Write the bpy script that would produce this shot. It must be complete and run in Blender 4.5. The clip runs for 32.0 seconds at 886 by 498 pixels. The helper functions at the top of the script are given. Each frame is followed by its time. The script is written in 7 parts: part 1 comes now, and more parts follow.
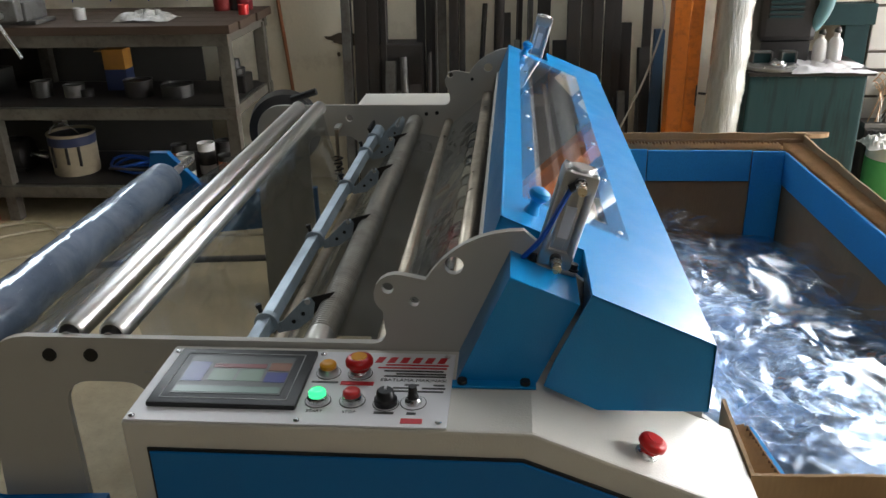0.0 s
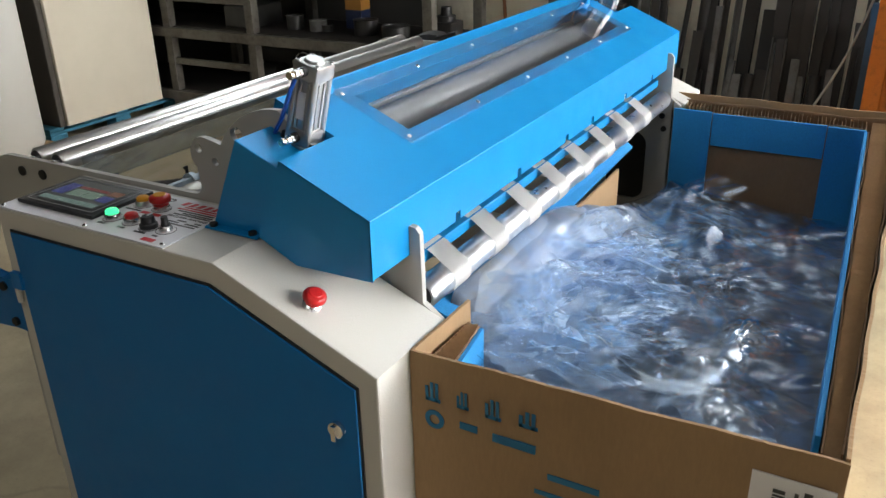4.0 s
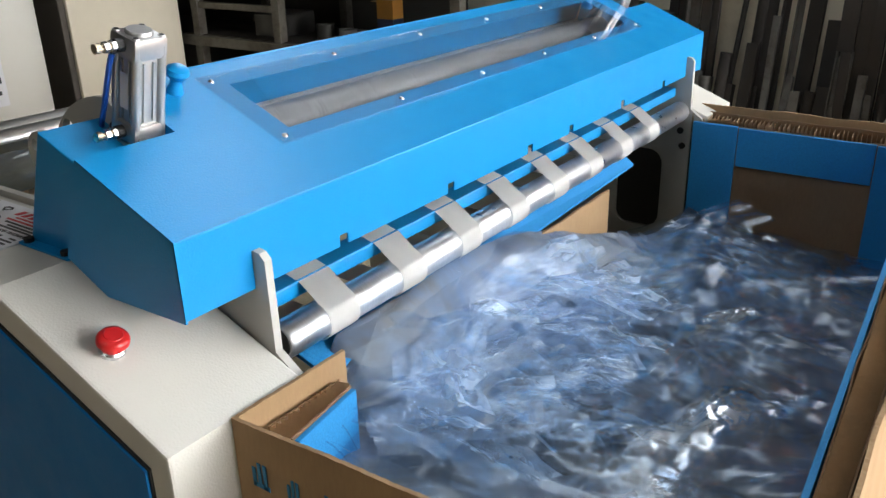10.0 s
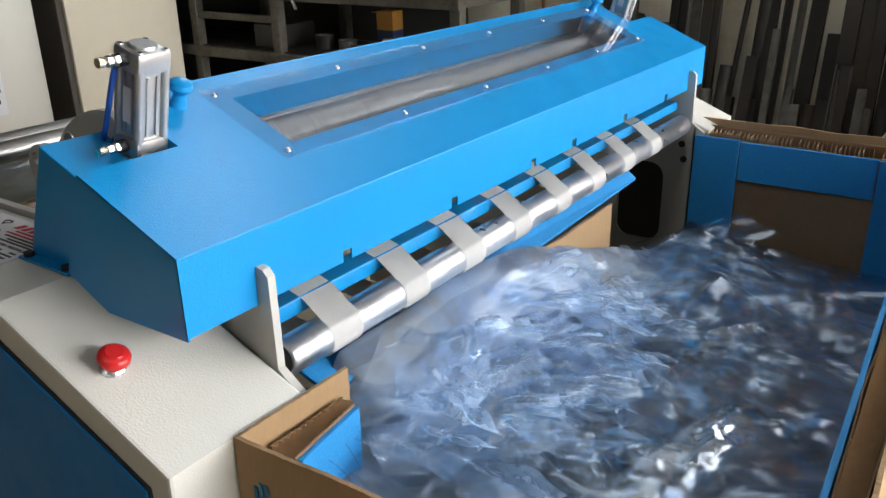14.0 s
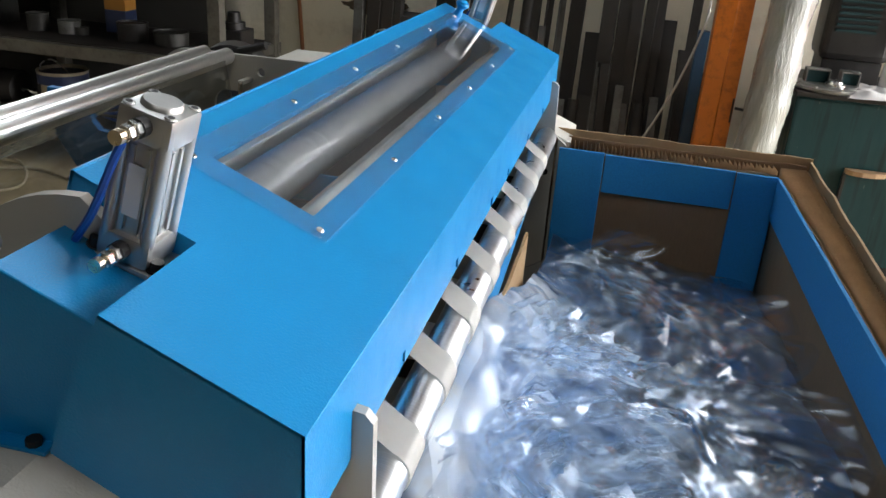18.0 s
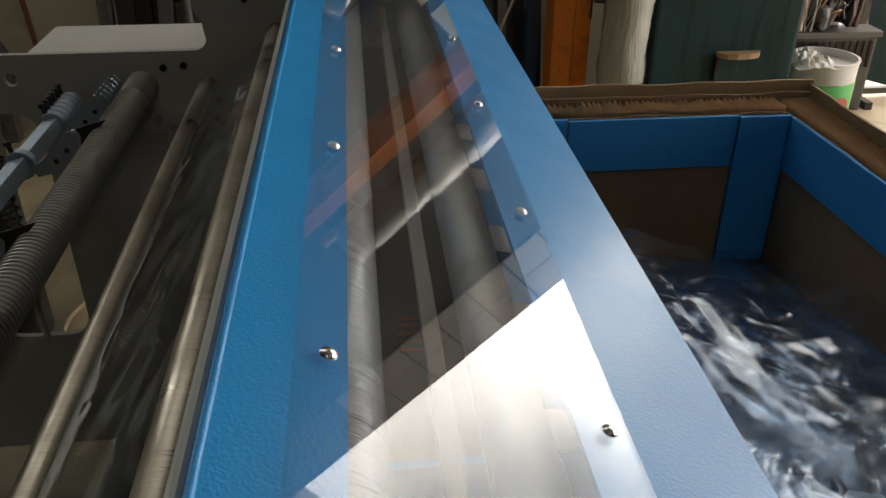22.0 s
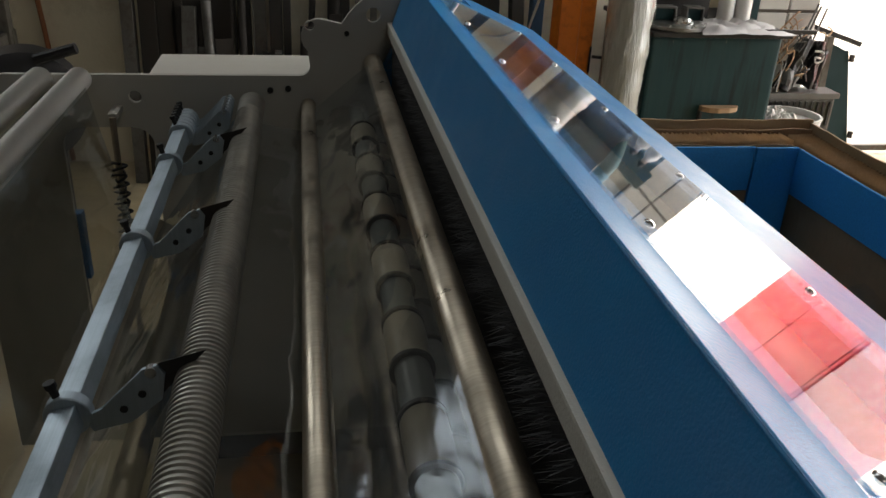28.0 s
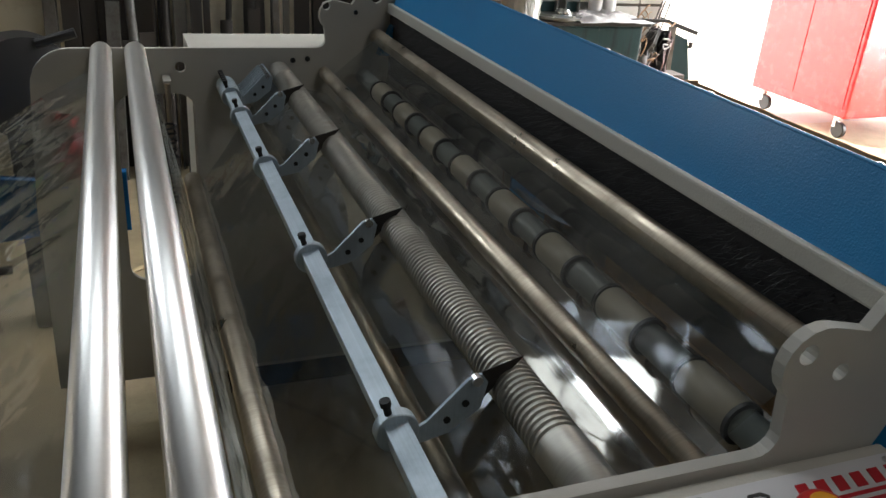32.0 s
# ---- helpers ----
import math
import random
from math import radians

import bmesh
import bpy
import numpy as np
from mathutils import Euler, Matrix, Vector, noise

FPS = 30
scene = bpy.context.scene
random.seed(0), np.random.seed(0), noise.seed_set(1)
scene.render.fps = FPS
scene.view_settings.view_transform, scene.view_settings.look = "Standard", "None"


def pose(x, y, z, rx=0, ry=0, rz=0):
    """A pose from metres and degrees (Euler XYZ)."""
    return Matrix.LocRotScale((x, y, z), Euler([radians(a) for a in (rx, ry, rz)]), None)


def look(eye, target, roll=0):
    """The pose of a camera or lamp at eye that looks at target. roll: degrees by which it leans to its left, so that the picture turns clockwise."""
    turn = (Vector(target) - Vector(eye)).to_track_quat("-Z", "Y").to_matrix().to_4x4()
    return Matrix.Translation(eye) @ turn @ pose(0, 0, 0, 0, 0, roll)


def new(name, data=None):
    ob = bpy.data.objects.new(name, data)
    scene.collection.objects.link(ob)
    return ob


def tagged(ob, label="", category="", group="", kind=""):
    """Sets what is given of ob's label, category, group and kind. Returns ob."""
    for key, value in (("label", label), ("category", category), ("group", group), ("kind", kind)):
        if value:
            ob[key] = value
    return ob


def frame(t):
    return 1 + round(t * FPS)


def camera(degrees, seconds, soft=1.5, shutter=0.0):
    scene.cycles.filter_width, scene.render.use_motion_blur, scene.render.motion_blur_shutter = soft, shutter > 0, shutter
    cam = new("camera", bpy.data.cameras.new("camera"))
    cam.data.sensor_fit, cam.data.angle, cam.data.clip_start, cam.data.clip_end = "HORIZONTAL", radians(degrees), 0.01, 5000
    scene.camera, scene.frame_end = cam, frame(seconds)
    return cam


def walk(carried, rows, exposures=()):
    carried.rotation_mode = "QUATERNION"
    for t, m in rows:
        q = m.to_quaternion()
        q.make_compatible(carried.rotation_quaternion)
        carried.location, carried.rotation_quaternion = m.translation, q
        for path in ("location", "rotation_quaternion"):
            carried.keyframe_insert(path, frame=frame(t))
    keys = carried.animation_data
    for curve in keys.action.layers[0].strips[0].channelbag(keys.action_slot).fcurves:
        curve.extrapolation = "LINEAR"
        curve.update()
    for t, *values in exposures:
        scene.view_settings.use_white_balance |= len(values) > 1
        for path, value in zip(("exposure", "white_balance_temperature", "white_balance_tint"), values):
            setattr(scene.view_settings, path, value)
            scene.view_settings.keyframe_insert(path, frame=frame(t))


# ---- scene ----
EXPOSURE = 1.33
cam = camera(56.3, 32.0)
PATH = [
    (0, (0.06, 0.072, 1.575), (-0.106, 1.903, 0.79), -1.4),
    (0.5, (0.184, 0.107, 1.544), (-0.149, 1.931, 0.793), -0.1),
    (1, (0.289, 0.071, 1.527), (-0.306, 1.854, 0.844), -1.5),
    (1.5, (0.45, 0.045, 1.529), (-0.236, 1.779, 0.808), -0.5),
    (2, (0.609, 0.082, 1.528), (-0.218, 1.765, 0.832), -1.0),
    (2.5, (0.765, 0.119, 1.52), (-0.139, 1.763, 0.828), -0.7),
    (3, (0.911, 0.087, 1.501), (0.014, 1.714, 0.762), -1.4),
    (3.5, (0.965, 0.096, 1.497), (0.057, 1.673, 0.668), -1.3),
    (5.5, (1.005, 0.136, 1.457), (0.114, 1.742, 0.665), -1.5),
    (6, (1.03, 0.196, 1.421), (0.132, 1.791, 0.615), -1.4),
    (6.5, (1.025, 0.262, 1.395), (0.102, 1.852, 0.608), -0.9),
    (7, (0.993, 0.351, 1.385), (0.078, 1.948, 0.605), -1.5),
    (7.5, (1.016, 0.455, 1.38), (0.017, 2.01, 0.615), -1.1),
    (8, (1.036, 0.503, 1.374), (-0.025, 2.016, 0.609), -1.1),
    (8.5, (1.043, 0.515, 1.373), (-0.022, 2.022, 0.601), -1.2),
    (9, (1.045, 0.515, 1.367), (-0.013, 2.024, 0.588), -1.3),
    (9.5, (1.043, 0.511, 1.368), (-0.023, 2.02, 0.603), -1.0),
    (10, (1.049, 0.515, 1.369), (-0.016, 2.022, 0.597), -1.4),
    (10.5, (1.049, 0.518, 1.371), (-0.014, 2.032, 0.611), -1.4),
    (11, (1.049, 0.513, 1.374), (-0.016, 2.034, 0.629), -1.4),
    (11.5, (1.048, 0.513, 1.372), (-0.018, 2.033, 0.629), -1.6),
    (12, (1.044, 0.516, 1.373), (-0.019, 2.037, 0.629), -1.4),
    (12.5, (1.043, 0.518, 1.371), (-0.024, 2.036, 0.622), -1.6),
    (13, (1.038, 0.52, 1.371), (-0.031, 2.037, 0.625), -1.6),
    (13.5, (1.035, 0.52, 1.374), (-0.031, 2.038, 0.625), -1.3),
    (15.5, (1.032, 0.499, 1.374), (-0.016, 2.022, 0.611), -0.5),
    (16, (0.979, 0.454, 1.374), (0.051, 2.034, 0.573), -0.1),
    (16.5, (0.903, 0.384, 1.384), (0.105, 2.024, 0.564), 0.2),
    (17, (0.802, 0.402, 1.386), (0.127, 2.09, 0.553), 1.8),
    (17.5, (0.653, 0.487, 1.393), (0.118, 2.23, 0.572), 1.8),
    (18, (0.516, 0.561, 1.403), (0.138, 2.36, 0.615), 4.1),
    (18.5, (0.389, 0.653, 1.432), (0.234, 2.494, 0.665), 2.9),
    (19, (0.303, 0.818, 1.421), (0.261, 2.65, 0.621), 2.9),
    (19.5, (0.227, 0.963, 1.42), (0.287, 2.794, 0.619), 3.6),
    (20, (0.147, 1.053, 1.413), (0.347, 2.857, 0.573), 3.2),
    (20.5, (0.099, 1.138, 1.404), (0.34, 2.903, 0.494), 2.7),
    (21, (0.1, 1.199, 1.401), (0.292, 2.952, 0.457), 1.5),
    (21.5, (0.102, 1.248, 1.38), (0.291, 2.981, 0.399), 1.0),
    (22, (0.111, 1.257, 1.373), (0.292, 2.977, 0.369), 0.2),
    (22.5, (0.108, 1.251, 1.377), (0.295, 2.982, 0.391), 0.5),
    (23, (0.108, 1.245, 1.379), (0.308, 2.981, 0.408), 0.8),
    (23.5, (0.1, 1.234, 1.385), (0.305, 2.98, 0.431), 1.1),
    (24, (0.092, 1.228, 1.386), (0.294, 2.982, 0.447), 1.5),
    (24.5, (0.096, 1.229, 1.388), (0.297, 2.983, 0.448), 1.3),
    (26.5, (0.083, 1.203, 1.395), (0.253, 2.981, 0.494), 1.0),
    (27, (0.0, 1.118, 1.403), (0.238, 2.893, 0.512), 1.0),
    (27.5, (-0.084, 1.054, 1.39), (0.165, 2.83, 0.505), 1.6),
    (28, (-0.147, 1.062, 1.372), (0.167, 2.834, 0.498), 2.9),
    (28.5, (-0.217, 1.086, 1.359), (0.228, 2.826, 0.479), 3.1),
    (29, (-0.29, 1.049, 1.378), (0.279, 2.761, 0.515), 3.9),
    (29.5, (-0.403, 1.019, 1.367), (0.279, 2.682, 0.488), 3.7),
    (30, (-0.467, 0.978, 1.363), (0.243, 2.605, 0.441), 3.7),
    (30.5, (-0.477, 0.93, 1.383), (0.211, 2.576, 0.478), 3.0),
    (31, (-0.464, 0.866, 1.377), (0.175, 2.543, 0.495), 2.6),
    (31.5, (-0.494, 0.813, 1.375), (0.11, 2.503, 0.491), 3.2),
    (32, (-0.584, 0.743, 1.37), (0.099, 2.424, 0.53), 4.5),
]
AUTO = ((0, 0.06, 6500), (3, 0.18, 6500), (7, 0.05, 6500), (16, -0.02, 6500), (19, -0.1, 6650), (20.5, -0.8, 7000), (22, -1.15, 7300), (24, -1.65, 7300), (27, -1.6, 7200), (28, -0.85, 6900), (29, -0.12, 6700), (32, 0.05, 6600))
walk(cam, [(t, look(eye, target, roll)) for t, eye, target, roll in PATH], [(t, EXPOSURE + stops, kelvin, 10) for t, stops, kelvin in AUTO])

# ---- light ----
world = bpy.data.worlds.new("sky")
scene.world = world
world.use_nodes = True
wn = world.node_tree.nodes
sky = wn.new("ShaderNodeTexSky")
sky.sky_type, sky.sun_disc = "NISHITA", False
sky.sun_elevation, sky.sun_rotation = radians(58), radians(-50)
cloud = wn.new("ShaderNodeTexNoise")
cloud.inputs["Scale"].default_value, cloud.inputs["Detail"].default_value = 2.2, 6.0
veil = wn.new("ShaderNodeValToRGB")
veil.color_ramp.elements[0].position, veil.color_ramp.elements[1].position = 0.28, 0.50
blend = wn.new("ShaderNodeMix")
blend.data_type = "RGBA"
blend.inputs[7].default_value = (36.0, 36.0, 36.5, 1)
for a, b in ((cloud.outputs[0], veil.inputs[0]), (veil.outputs[0], blend.inputs[0]), (sky.outputs[0], blend.inputs[6]), (blend.outputs[2], wn["Background"].inputs[0])):
    world.node_tree.links.new(a, b)
wn["Background"].inputs[1].default_value = 0.15
sun_lamp = new("sun", bpy.data.lights.new("sun", "SUN"))
sun_lamp.data.energy, sun_lamp.data.angle, sun_lamp.data.color = 3.0, radians(0.6), (1.0, 0.95, 0.88)
sun_lamp.matrix_world = look((-6.4, 5.4, 13.4), (0, 0, 0))
gate_light = new("gate_daylight", bpy.data.lights.new("gate_daylight", "AREA"))
gate_light.data.shape, gate_light.data.size, gate_light.data.size_y = "RECTANGLE", 3.6, 3.8
gate_light.data.energy, gate_light.data.color = 84.0, (0.93, 0.97, 1.0)
gate_light.matrix_world = look((6.55, 2.6, 2.0), (0, 2.6, 1.9))
roof_light = new("skylight_daylight", bpy.data.lights.new("skylight_daylight", "AREA"))
roof_light.data.shape, roof_light.data.size, roof_light.data.size_y = "RECTANGLE", 2.4, 0.94
roof_light.data.energy, roof_light.data.color = 16.0, (0.86, 0.94, 1.0)
roof_light.matrix_world = look((-0.35, 3.91, 4.62), (-0.35, 3.9101, 0))
for name, x, z, wide, high, watts in (("window_daylight", -2.70, 3.25, 1.36, 2.06, 24.0),):
    lamp = new(name, bpy.data.lights.new(name, "AREA"))
    lamp.data.shape, lamp.data.size, lamp.data.size_y = "RECTANGLE", wide, high
    lamp.data.energy, lamp.data.color = watts, (0.86, 0.94, 1.0)
    lamp.matrix_world = look((x, 4.93, z), (x, 0, z))
# Added fill lamp for faces turned to -y; no source is seen there.
front_fill = new("front_fill_lamp", bpy.data.lights.new("front_fill_lamp", "AREA"))
front_fill.data.shape, front_fill.data.size, front_fill.data.size_y = "RECTANGLE", 1.2, 1.6
front_fill.data.energy, front_fill.data.color = 14.0, (1.0, 0.98, 0.95)
front_fill.matrix_world = look((0.9, -1.9, 4.62), (0.9, -1.8999, 0))
scene.view_settings.exposure = EXPOSURE

# ---- materials ----


class Tree:
    """A node material with short ways to add nodes."""

    def __init__(self, name):
        self.mat = bpy.data.materials.new(name)
        self.mat.use_nodes = True
        self.nodes, self.links = self.mat.node_tree.nodes, self.mat.node_tree.links
        self.bsdf = self.nodes["Principled BSDF"]
        self.out = self.nodes["Material Output"]

    def add(self, kind, **sockets):
        node = self.nodes.new(kind)
        for key, value in sockets.items():
            self.put(node, key.replace("_", " "), value)
        return node

    def put(self, node, key, value):
        socket = node.inputs[int(key)] if key.isdigit() else node.inputs[key]
        if isinstance(value, bpy.types.NodeSocket):
            self.links.new(value, socket)
        else:
            socket.default_value = value

    def set(self, **sockets):
        for key, value in sockets.items():
            self.put(self.bsdf, key.replace("_", " "), value)

    def coords(self, scale=(1, 1, 1)):
        t = self.add("ShaderNodeTexCoord")
        m = self.add("ShaderNodeMapping", Vector=t.outputs["Object"], Scale=scale)
        return m.outputs[0]

    def noise(self, scale, detail=3.0, rough=0.55, stretch=(1, 1, 1), distortion=0.0):
        n = self.add("ShaderNodeTexNoise", Vector=self.coords(stretch), Scale=scale, Detail=detail, Roughness=rough, Distortion=distortion)
        return n.outputs[0]

    def ramp(self, fac, *stops):
        r = self.add("ShaderNodeValToRGB", Fac=fac)
        while len(r.color_ramp.elements) < len(stops):
            r.color_ramp.elements.new(0.5)
        for e, (pos, col) in zip(r.color_ramp.elements, stops):
            e.position = pos
            e.color = (*col, 1) if len(col) == 3 else col
        return r.outputs[0]

    def mix(self, fac, a, b):
        m = self.add("ShaderNodeMix")
        m.data_type = "RGBA"
        for i, v in ((0, fac), (6, a), (7, b)):
            if isinstance(v, bpy.types.NodeSocket):
                self.links.new(v, m.inputs[i])
            else:
                m.inputs[i].default_value = (*v, 1) if isinstance(v, tuple) and len(v) == 3 else v
        return m.outputs[2]

    def maths(self, op, a, b=0.0):
        m = self.add("ShaderNodeMath")
        m.operation = op
        for i, v in ((0, a), (1, b)):
            if isinstance(v, bpy.types.NodeSocket):
                self.links.new(v, m.inputs[i])
            else:
                m.inputs[i].default_value = v
        return m.outputs[0]

    def bump(self, height, strength=0.2, distance=0.002):
        b = self.add("ShaderNodeBump", Strength=strength, Distance=distance, Height=height)
        self.put(self.bsdf, "Normal", b.outputs[0])
        return b.outputs[0]


def grey(v):
    return (v, v, v)


def shade(c, k):
    return tuple(min(1.0, x * k) for x in c)


def painted(name, col, rough=0.35, peel=0.25, peel_scale=420, wear=0.12, metal=0.0, coat=0.0, depth=0.0006, shine=0.5):
    """Paint with orange-peel relief and faint unevenness of tone and gloss."""
    t = Tree(name)
    big = t.noise(2.2, 4, 0.6)
    fine = t.noise(peel_scale, 2, 0.5)
    dirt = t.noise(14, 6, 0.7)
    tone = t.mix(t.ramp(big, (0.25, grey(0)), (0.8, grey(1))), shade(col, 1 - wear), shade(col, 1 + wear * 0.4))
    tone = t.mix(t.ramp(dirt, (0.62, grey(0)), (0.8, grey(0.12))), tone, shade(col, 0.72))
    t.set(Base_Color=tone, Metallic=metal, Roughness=t.ramp(dirt, (0.3, grey(rough * 0.85)), (0.75, grey(min(1, rough * 1.3)))), Coat_Weight=coat, Coat_Roughness=0.22, Specular_IOR_Level=shine)
    t.bump(fine, peel, depth)
    return t.mat


def metal(name, col, rough=0.2, along="y", streak=0.5, grime=0.3):
    """Turned or ground steel: streaks round the axis, grime in patches."""
    t = Tree(name)
    stretch = {"y": (0.4, 60, 0.4), "x": (60, 0.4, 0.4), "z": (0.4, 0.4, 60)}[along]
    ring = t.noise(9, 3, 0.6, stretch)
    patch = t.noise(11, 5, 0.65)
    tone = t.mix(t.ramp(ring, (0.35, grey(0)), (0.65, grey(streak))), col, shade(col, 0.75))
    tone = t.mix(t.ramp(patch, (0.5, grey(0)), (0.75, grey(grime))), tone, shade(col, 0.5))
    t.set(Base_Color=tone, Metallic=1.0, Roughness=t.ramp(patch, (0.3, grey(rough * (1 - 0.6 * grime))), (0.75, grey(min(1, rough * (1 + 1.6 * grime))))))
    t.bump(ring, 0.08, 0.0005)
    return t.mat


def plain(name, col, rough=0.5, metallic=0.0, vary=0.15, scale=30, bump=0.1, distance=0.001, **more):
    t = Tree(name)
    n = t.noise(scale, 5, 0.6)
    t.set(Base_Color=t.mix(n, shade(col, 1 - vary), shade(col, 1 + vary)), Roughness=rough, Metallic=metallic, **more)
    if bump:
        t.bump(n, bump, distance)
    return t.mat


def glowing(name, col, strength):
    t = Tree(name)
    t.set(Base_Color=(*shade(col, 0.2), 1), Emission_Color=(*col, 1), Emission_Strength=strength, Roughness=0.25)
    return t.mat


def crumple_height(t, sizes, warp=0.25, stretch=(1, 1, 1)):
    """Height of crumpled film: flat facets with their own tilt, at several sizes (cells to the metre, depth)."""
    total = None
    base = t.coords(stretch)
    for k, (cells, depth) in enumerate(sizes):
        wob = t.add("ShaderNodeTexNoise", Vector=base, Scale=cells * 0.6, Detail=2.0)
        spread = t.add("ShaderNodeVectorMath", **{"0": wob.outputs[1], "1": (warp / cells * 2,) * 3})
        spread.operation = "MULTIPLY"
        moved = t.add("ShaderNodeVectorMath", **{"0": base, "1": spread.outputs[0]})
        cell = t.add("ShaderNodeTexVoronoi", Vector=moved.outputs[0], Scale=cells)
        off = t.add("ShaderNodeVectorMath", **{"0": moved.outputs[0], "1": cell.outputs["Position"]})
        off.operation = "SUBTRACT"
        tilt = t.add("ShaderNodeVectorMath", **{"0": cell.outputs["Color"], "1": (0.5, 0.5, 0.5)})
        tilt.operation = "SUBTRACT"
        plane = t.add("ShaderNodeVectorMath", **{"0": off.outputs[0], "1": tilt.outputs[0]})
        plane.operation = "DOT_PRODUCT"
        h = t.maths("MULTIPLY", plane.outputs["Value"], depth)
        total = h if total is None else t.maths("ADD", total, h)
    return total


def film_crumpled(name, tint, mirror, rough, sizes, haze, white, stretch=(1, 1, 1), back=None):
    """Crumpled clear film: faceted mirror gloss over what lies behind it; back: opaque colour painted for the depth
    below, where it is packed deep.
    """
    t = Tree(name)
    t.nodes.remove(t.bsdf)
    b = t.add("ShaderNodeBump", Strength=1.0, Distance=1.0, Height=crumple_height(t, sizes, 0.07, stretch))
    patch = t.noise(5, 4, 0.6)
    gloss = t.add("ShaderNodeBsdfGlossy", Color=(0.84, 0.92, 1.0, 1), Roughness=t.ramp(patch, (0.35, grey(rough * 0.6)), (0.7, grey(rough * 1.6))), Normal=b.outputs[0])
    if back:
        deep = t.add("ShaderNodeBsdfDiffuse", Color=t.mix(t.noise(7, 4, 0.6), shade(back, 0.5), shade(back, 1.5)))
    else:
        deep = t.add("ShaderNodeBsdfTransparent", Color=(*tint, 1))
    milk = t.add("ShaderNodeBsdfDiffuse", Color=(*white, 1), Normal=b.outputs[0])
    lw = t.add("ShaderNodeLayerWeight", Blend=0.5, Normal=b.outputs[0])
    share = t.maths("ADD", t.maths("MULTIPLY", t.maths("POWER", lw.outputs["Facing"], 3.0), 0.8 * (1 - mirror)), mirror)
    m1 = t.add("ShaderNodeMixShader", **{"0": share, "1": deep.outputs[0], "2": gloss.outputs[0]})
    cloud = t.ramp(t.noise(4.5, 5, 0.65, (1, 1, 1), 0.8), (0.42, grey(0)), (0.72, grey(haze)))
    m2 = t.add("ShaderNodeMixShader", **{"0": cloud, "1": m1.outputs[0], "2": milk.outputs[0]})
    t.links.new(m2.outputs[0], t.out.inputs[0])
    return t.mat


def film_clear(name, tint, see, rough, streak_scale, stretch, haze=0.1, bump=0.3, distance=0.004, white=(0.75, 0.8, 0.86)):
    """Thin clear plastic: mostly see-through, glossy, with creases and a milky share."""
    t = Tree(name)
    crease = t.noise(streak_scale, 4, 0.6, stretch, 0.6)
    fine = t.noise(streak_scale * 5, 3, 0.6, stretch)
    t.nodes.remove(t.bsdf)
    b = t.add("ShaderNodeBump", Strength=bump, Distance=distance, Height=crease)
    gloss = t.add("ShaderNodeBsdfGlossy", Color=(1, 1, 1, 1), Roughness=rough, Normal=b.outputs[0])
    clear = t.add("ShaderNodeBsdfTransparent", Color=(*tint, 1))
    milk = t.add("ShaderNodeBsdfDiffuse", Color=(*white, 1), Normal=b.outputs[0])
    lw = t.add("ShaderNodeLayerWeight", Blend=0.5)
    t.links.new(b.outputs[0], lw.inputs["Normal"])
    facing = t.maths("MULTIPLY", t.maths("POWER", lw.outputs["Facing"], 4.0), 0.9)
    base = t.maths("ADD", facing, 1 - see)
    m1 = t.add("ShaderNodeMixShader")
    t.links.new(base, m1.inputs[0]), t.links.new(clear.outputs[0], m1.inputs[1]), t.links.new(gloss.outputs[0], m1.inputs[2])
    m2 = t.add("ShaderNodeMixShader")
    t.links.new(t.ramp(fine, (0.4, grey(haze * 0.3)), (0.75, grey(haze))), m2.inputs[0])
    t.links.new(m1.outputs[0], m2.inputs[1]), t.links.new(milk.outputs[0], m2.inputs[2])
    t.links.new(m2.outputs[0], t.out.inputs[0])
    return t.mat


M = {}
M["beige"] = painted("beige powder paint", (0.60, 0.585, 0.53), 0.42, 0.5, 330, 0.06, depth=0.0012)
M["plate"] = painted("grey side plate paint", (0.45, 0.44, 0.40), 0.45, 0.25, 480, 0.08)
M["blue"] = painted("blue hammer paint", (0.004, 0.225, 0.53), 0.34, 0.5, 420, 0.05, coat=0.34, depth=0.0010, shine=0.2)
# Darker copy of the hood blue, with the shade in the colour.
M["shaded_blue"] = painted("shaded blue paint", (0.003, 0.15, 0.42), 0.42, 0.3, 480, 0.06, shine=0.25)
M["chrome"] = metal("polished roller steel", (0.88, 0.87, 0.85), 0.34, "y", 0.10, 0.04)
M["dull"] = metal("ground steel roller", (0.50, 0.435, 0.345), 0.36, "y", 0.6, 0.55)
M["zinc"] = metal("zinc plated bar", (0.50, 0.58, 0.64), 0.5, "x", 0.4, 0.4)
M["alu"] = plain("cast aluminium", (0.50, 0.50, 0.49), 0.38, 0.85, 0.08, 120, 0.15, 0.0006)
M["galv"] = metal("galvanised tube", (0.58, 0.60, 0.62), 0.34, "y", 0.5, 0.5)
M["brass"] = metal("nickel fitting", (0.72, 0.62, 0.46), 0.25, "z", 0.2, 0.2)
M["steel"] = metal("bright screw steel", (0.72, 0.72, 0.72), 0.25, "z", 0.2, 0.2)
M["black"] = plain("black plastic", (0.012, 0.012, 0.013), 0.4, 0, 0.2, 60, 0.1)
M["hole"] = plain("dark bolt", (0.008, 0.008, 0.008), 0.6, 0, 0.2, 60, 0)
M["white"] = painted("white label plate", (0.72, 0.72, 0.74), 0.35, 0.05, 300, 0.03)
M["belt"] = plain("white conveyor belt", (0.78, 0.77, 0.74), 0.6, 0, 0.06, 40, 0.08)
M["red"] = plain("red plastic", (0.55, 0.018, 0.018), 0.3, 0, 0.1, 20, 0)
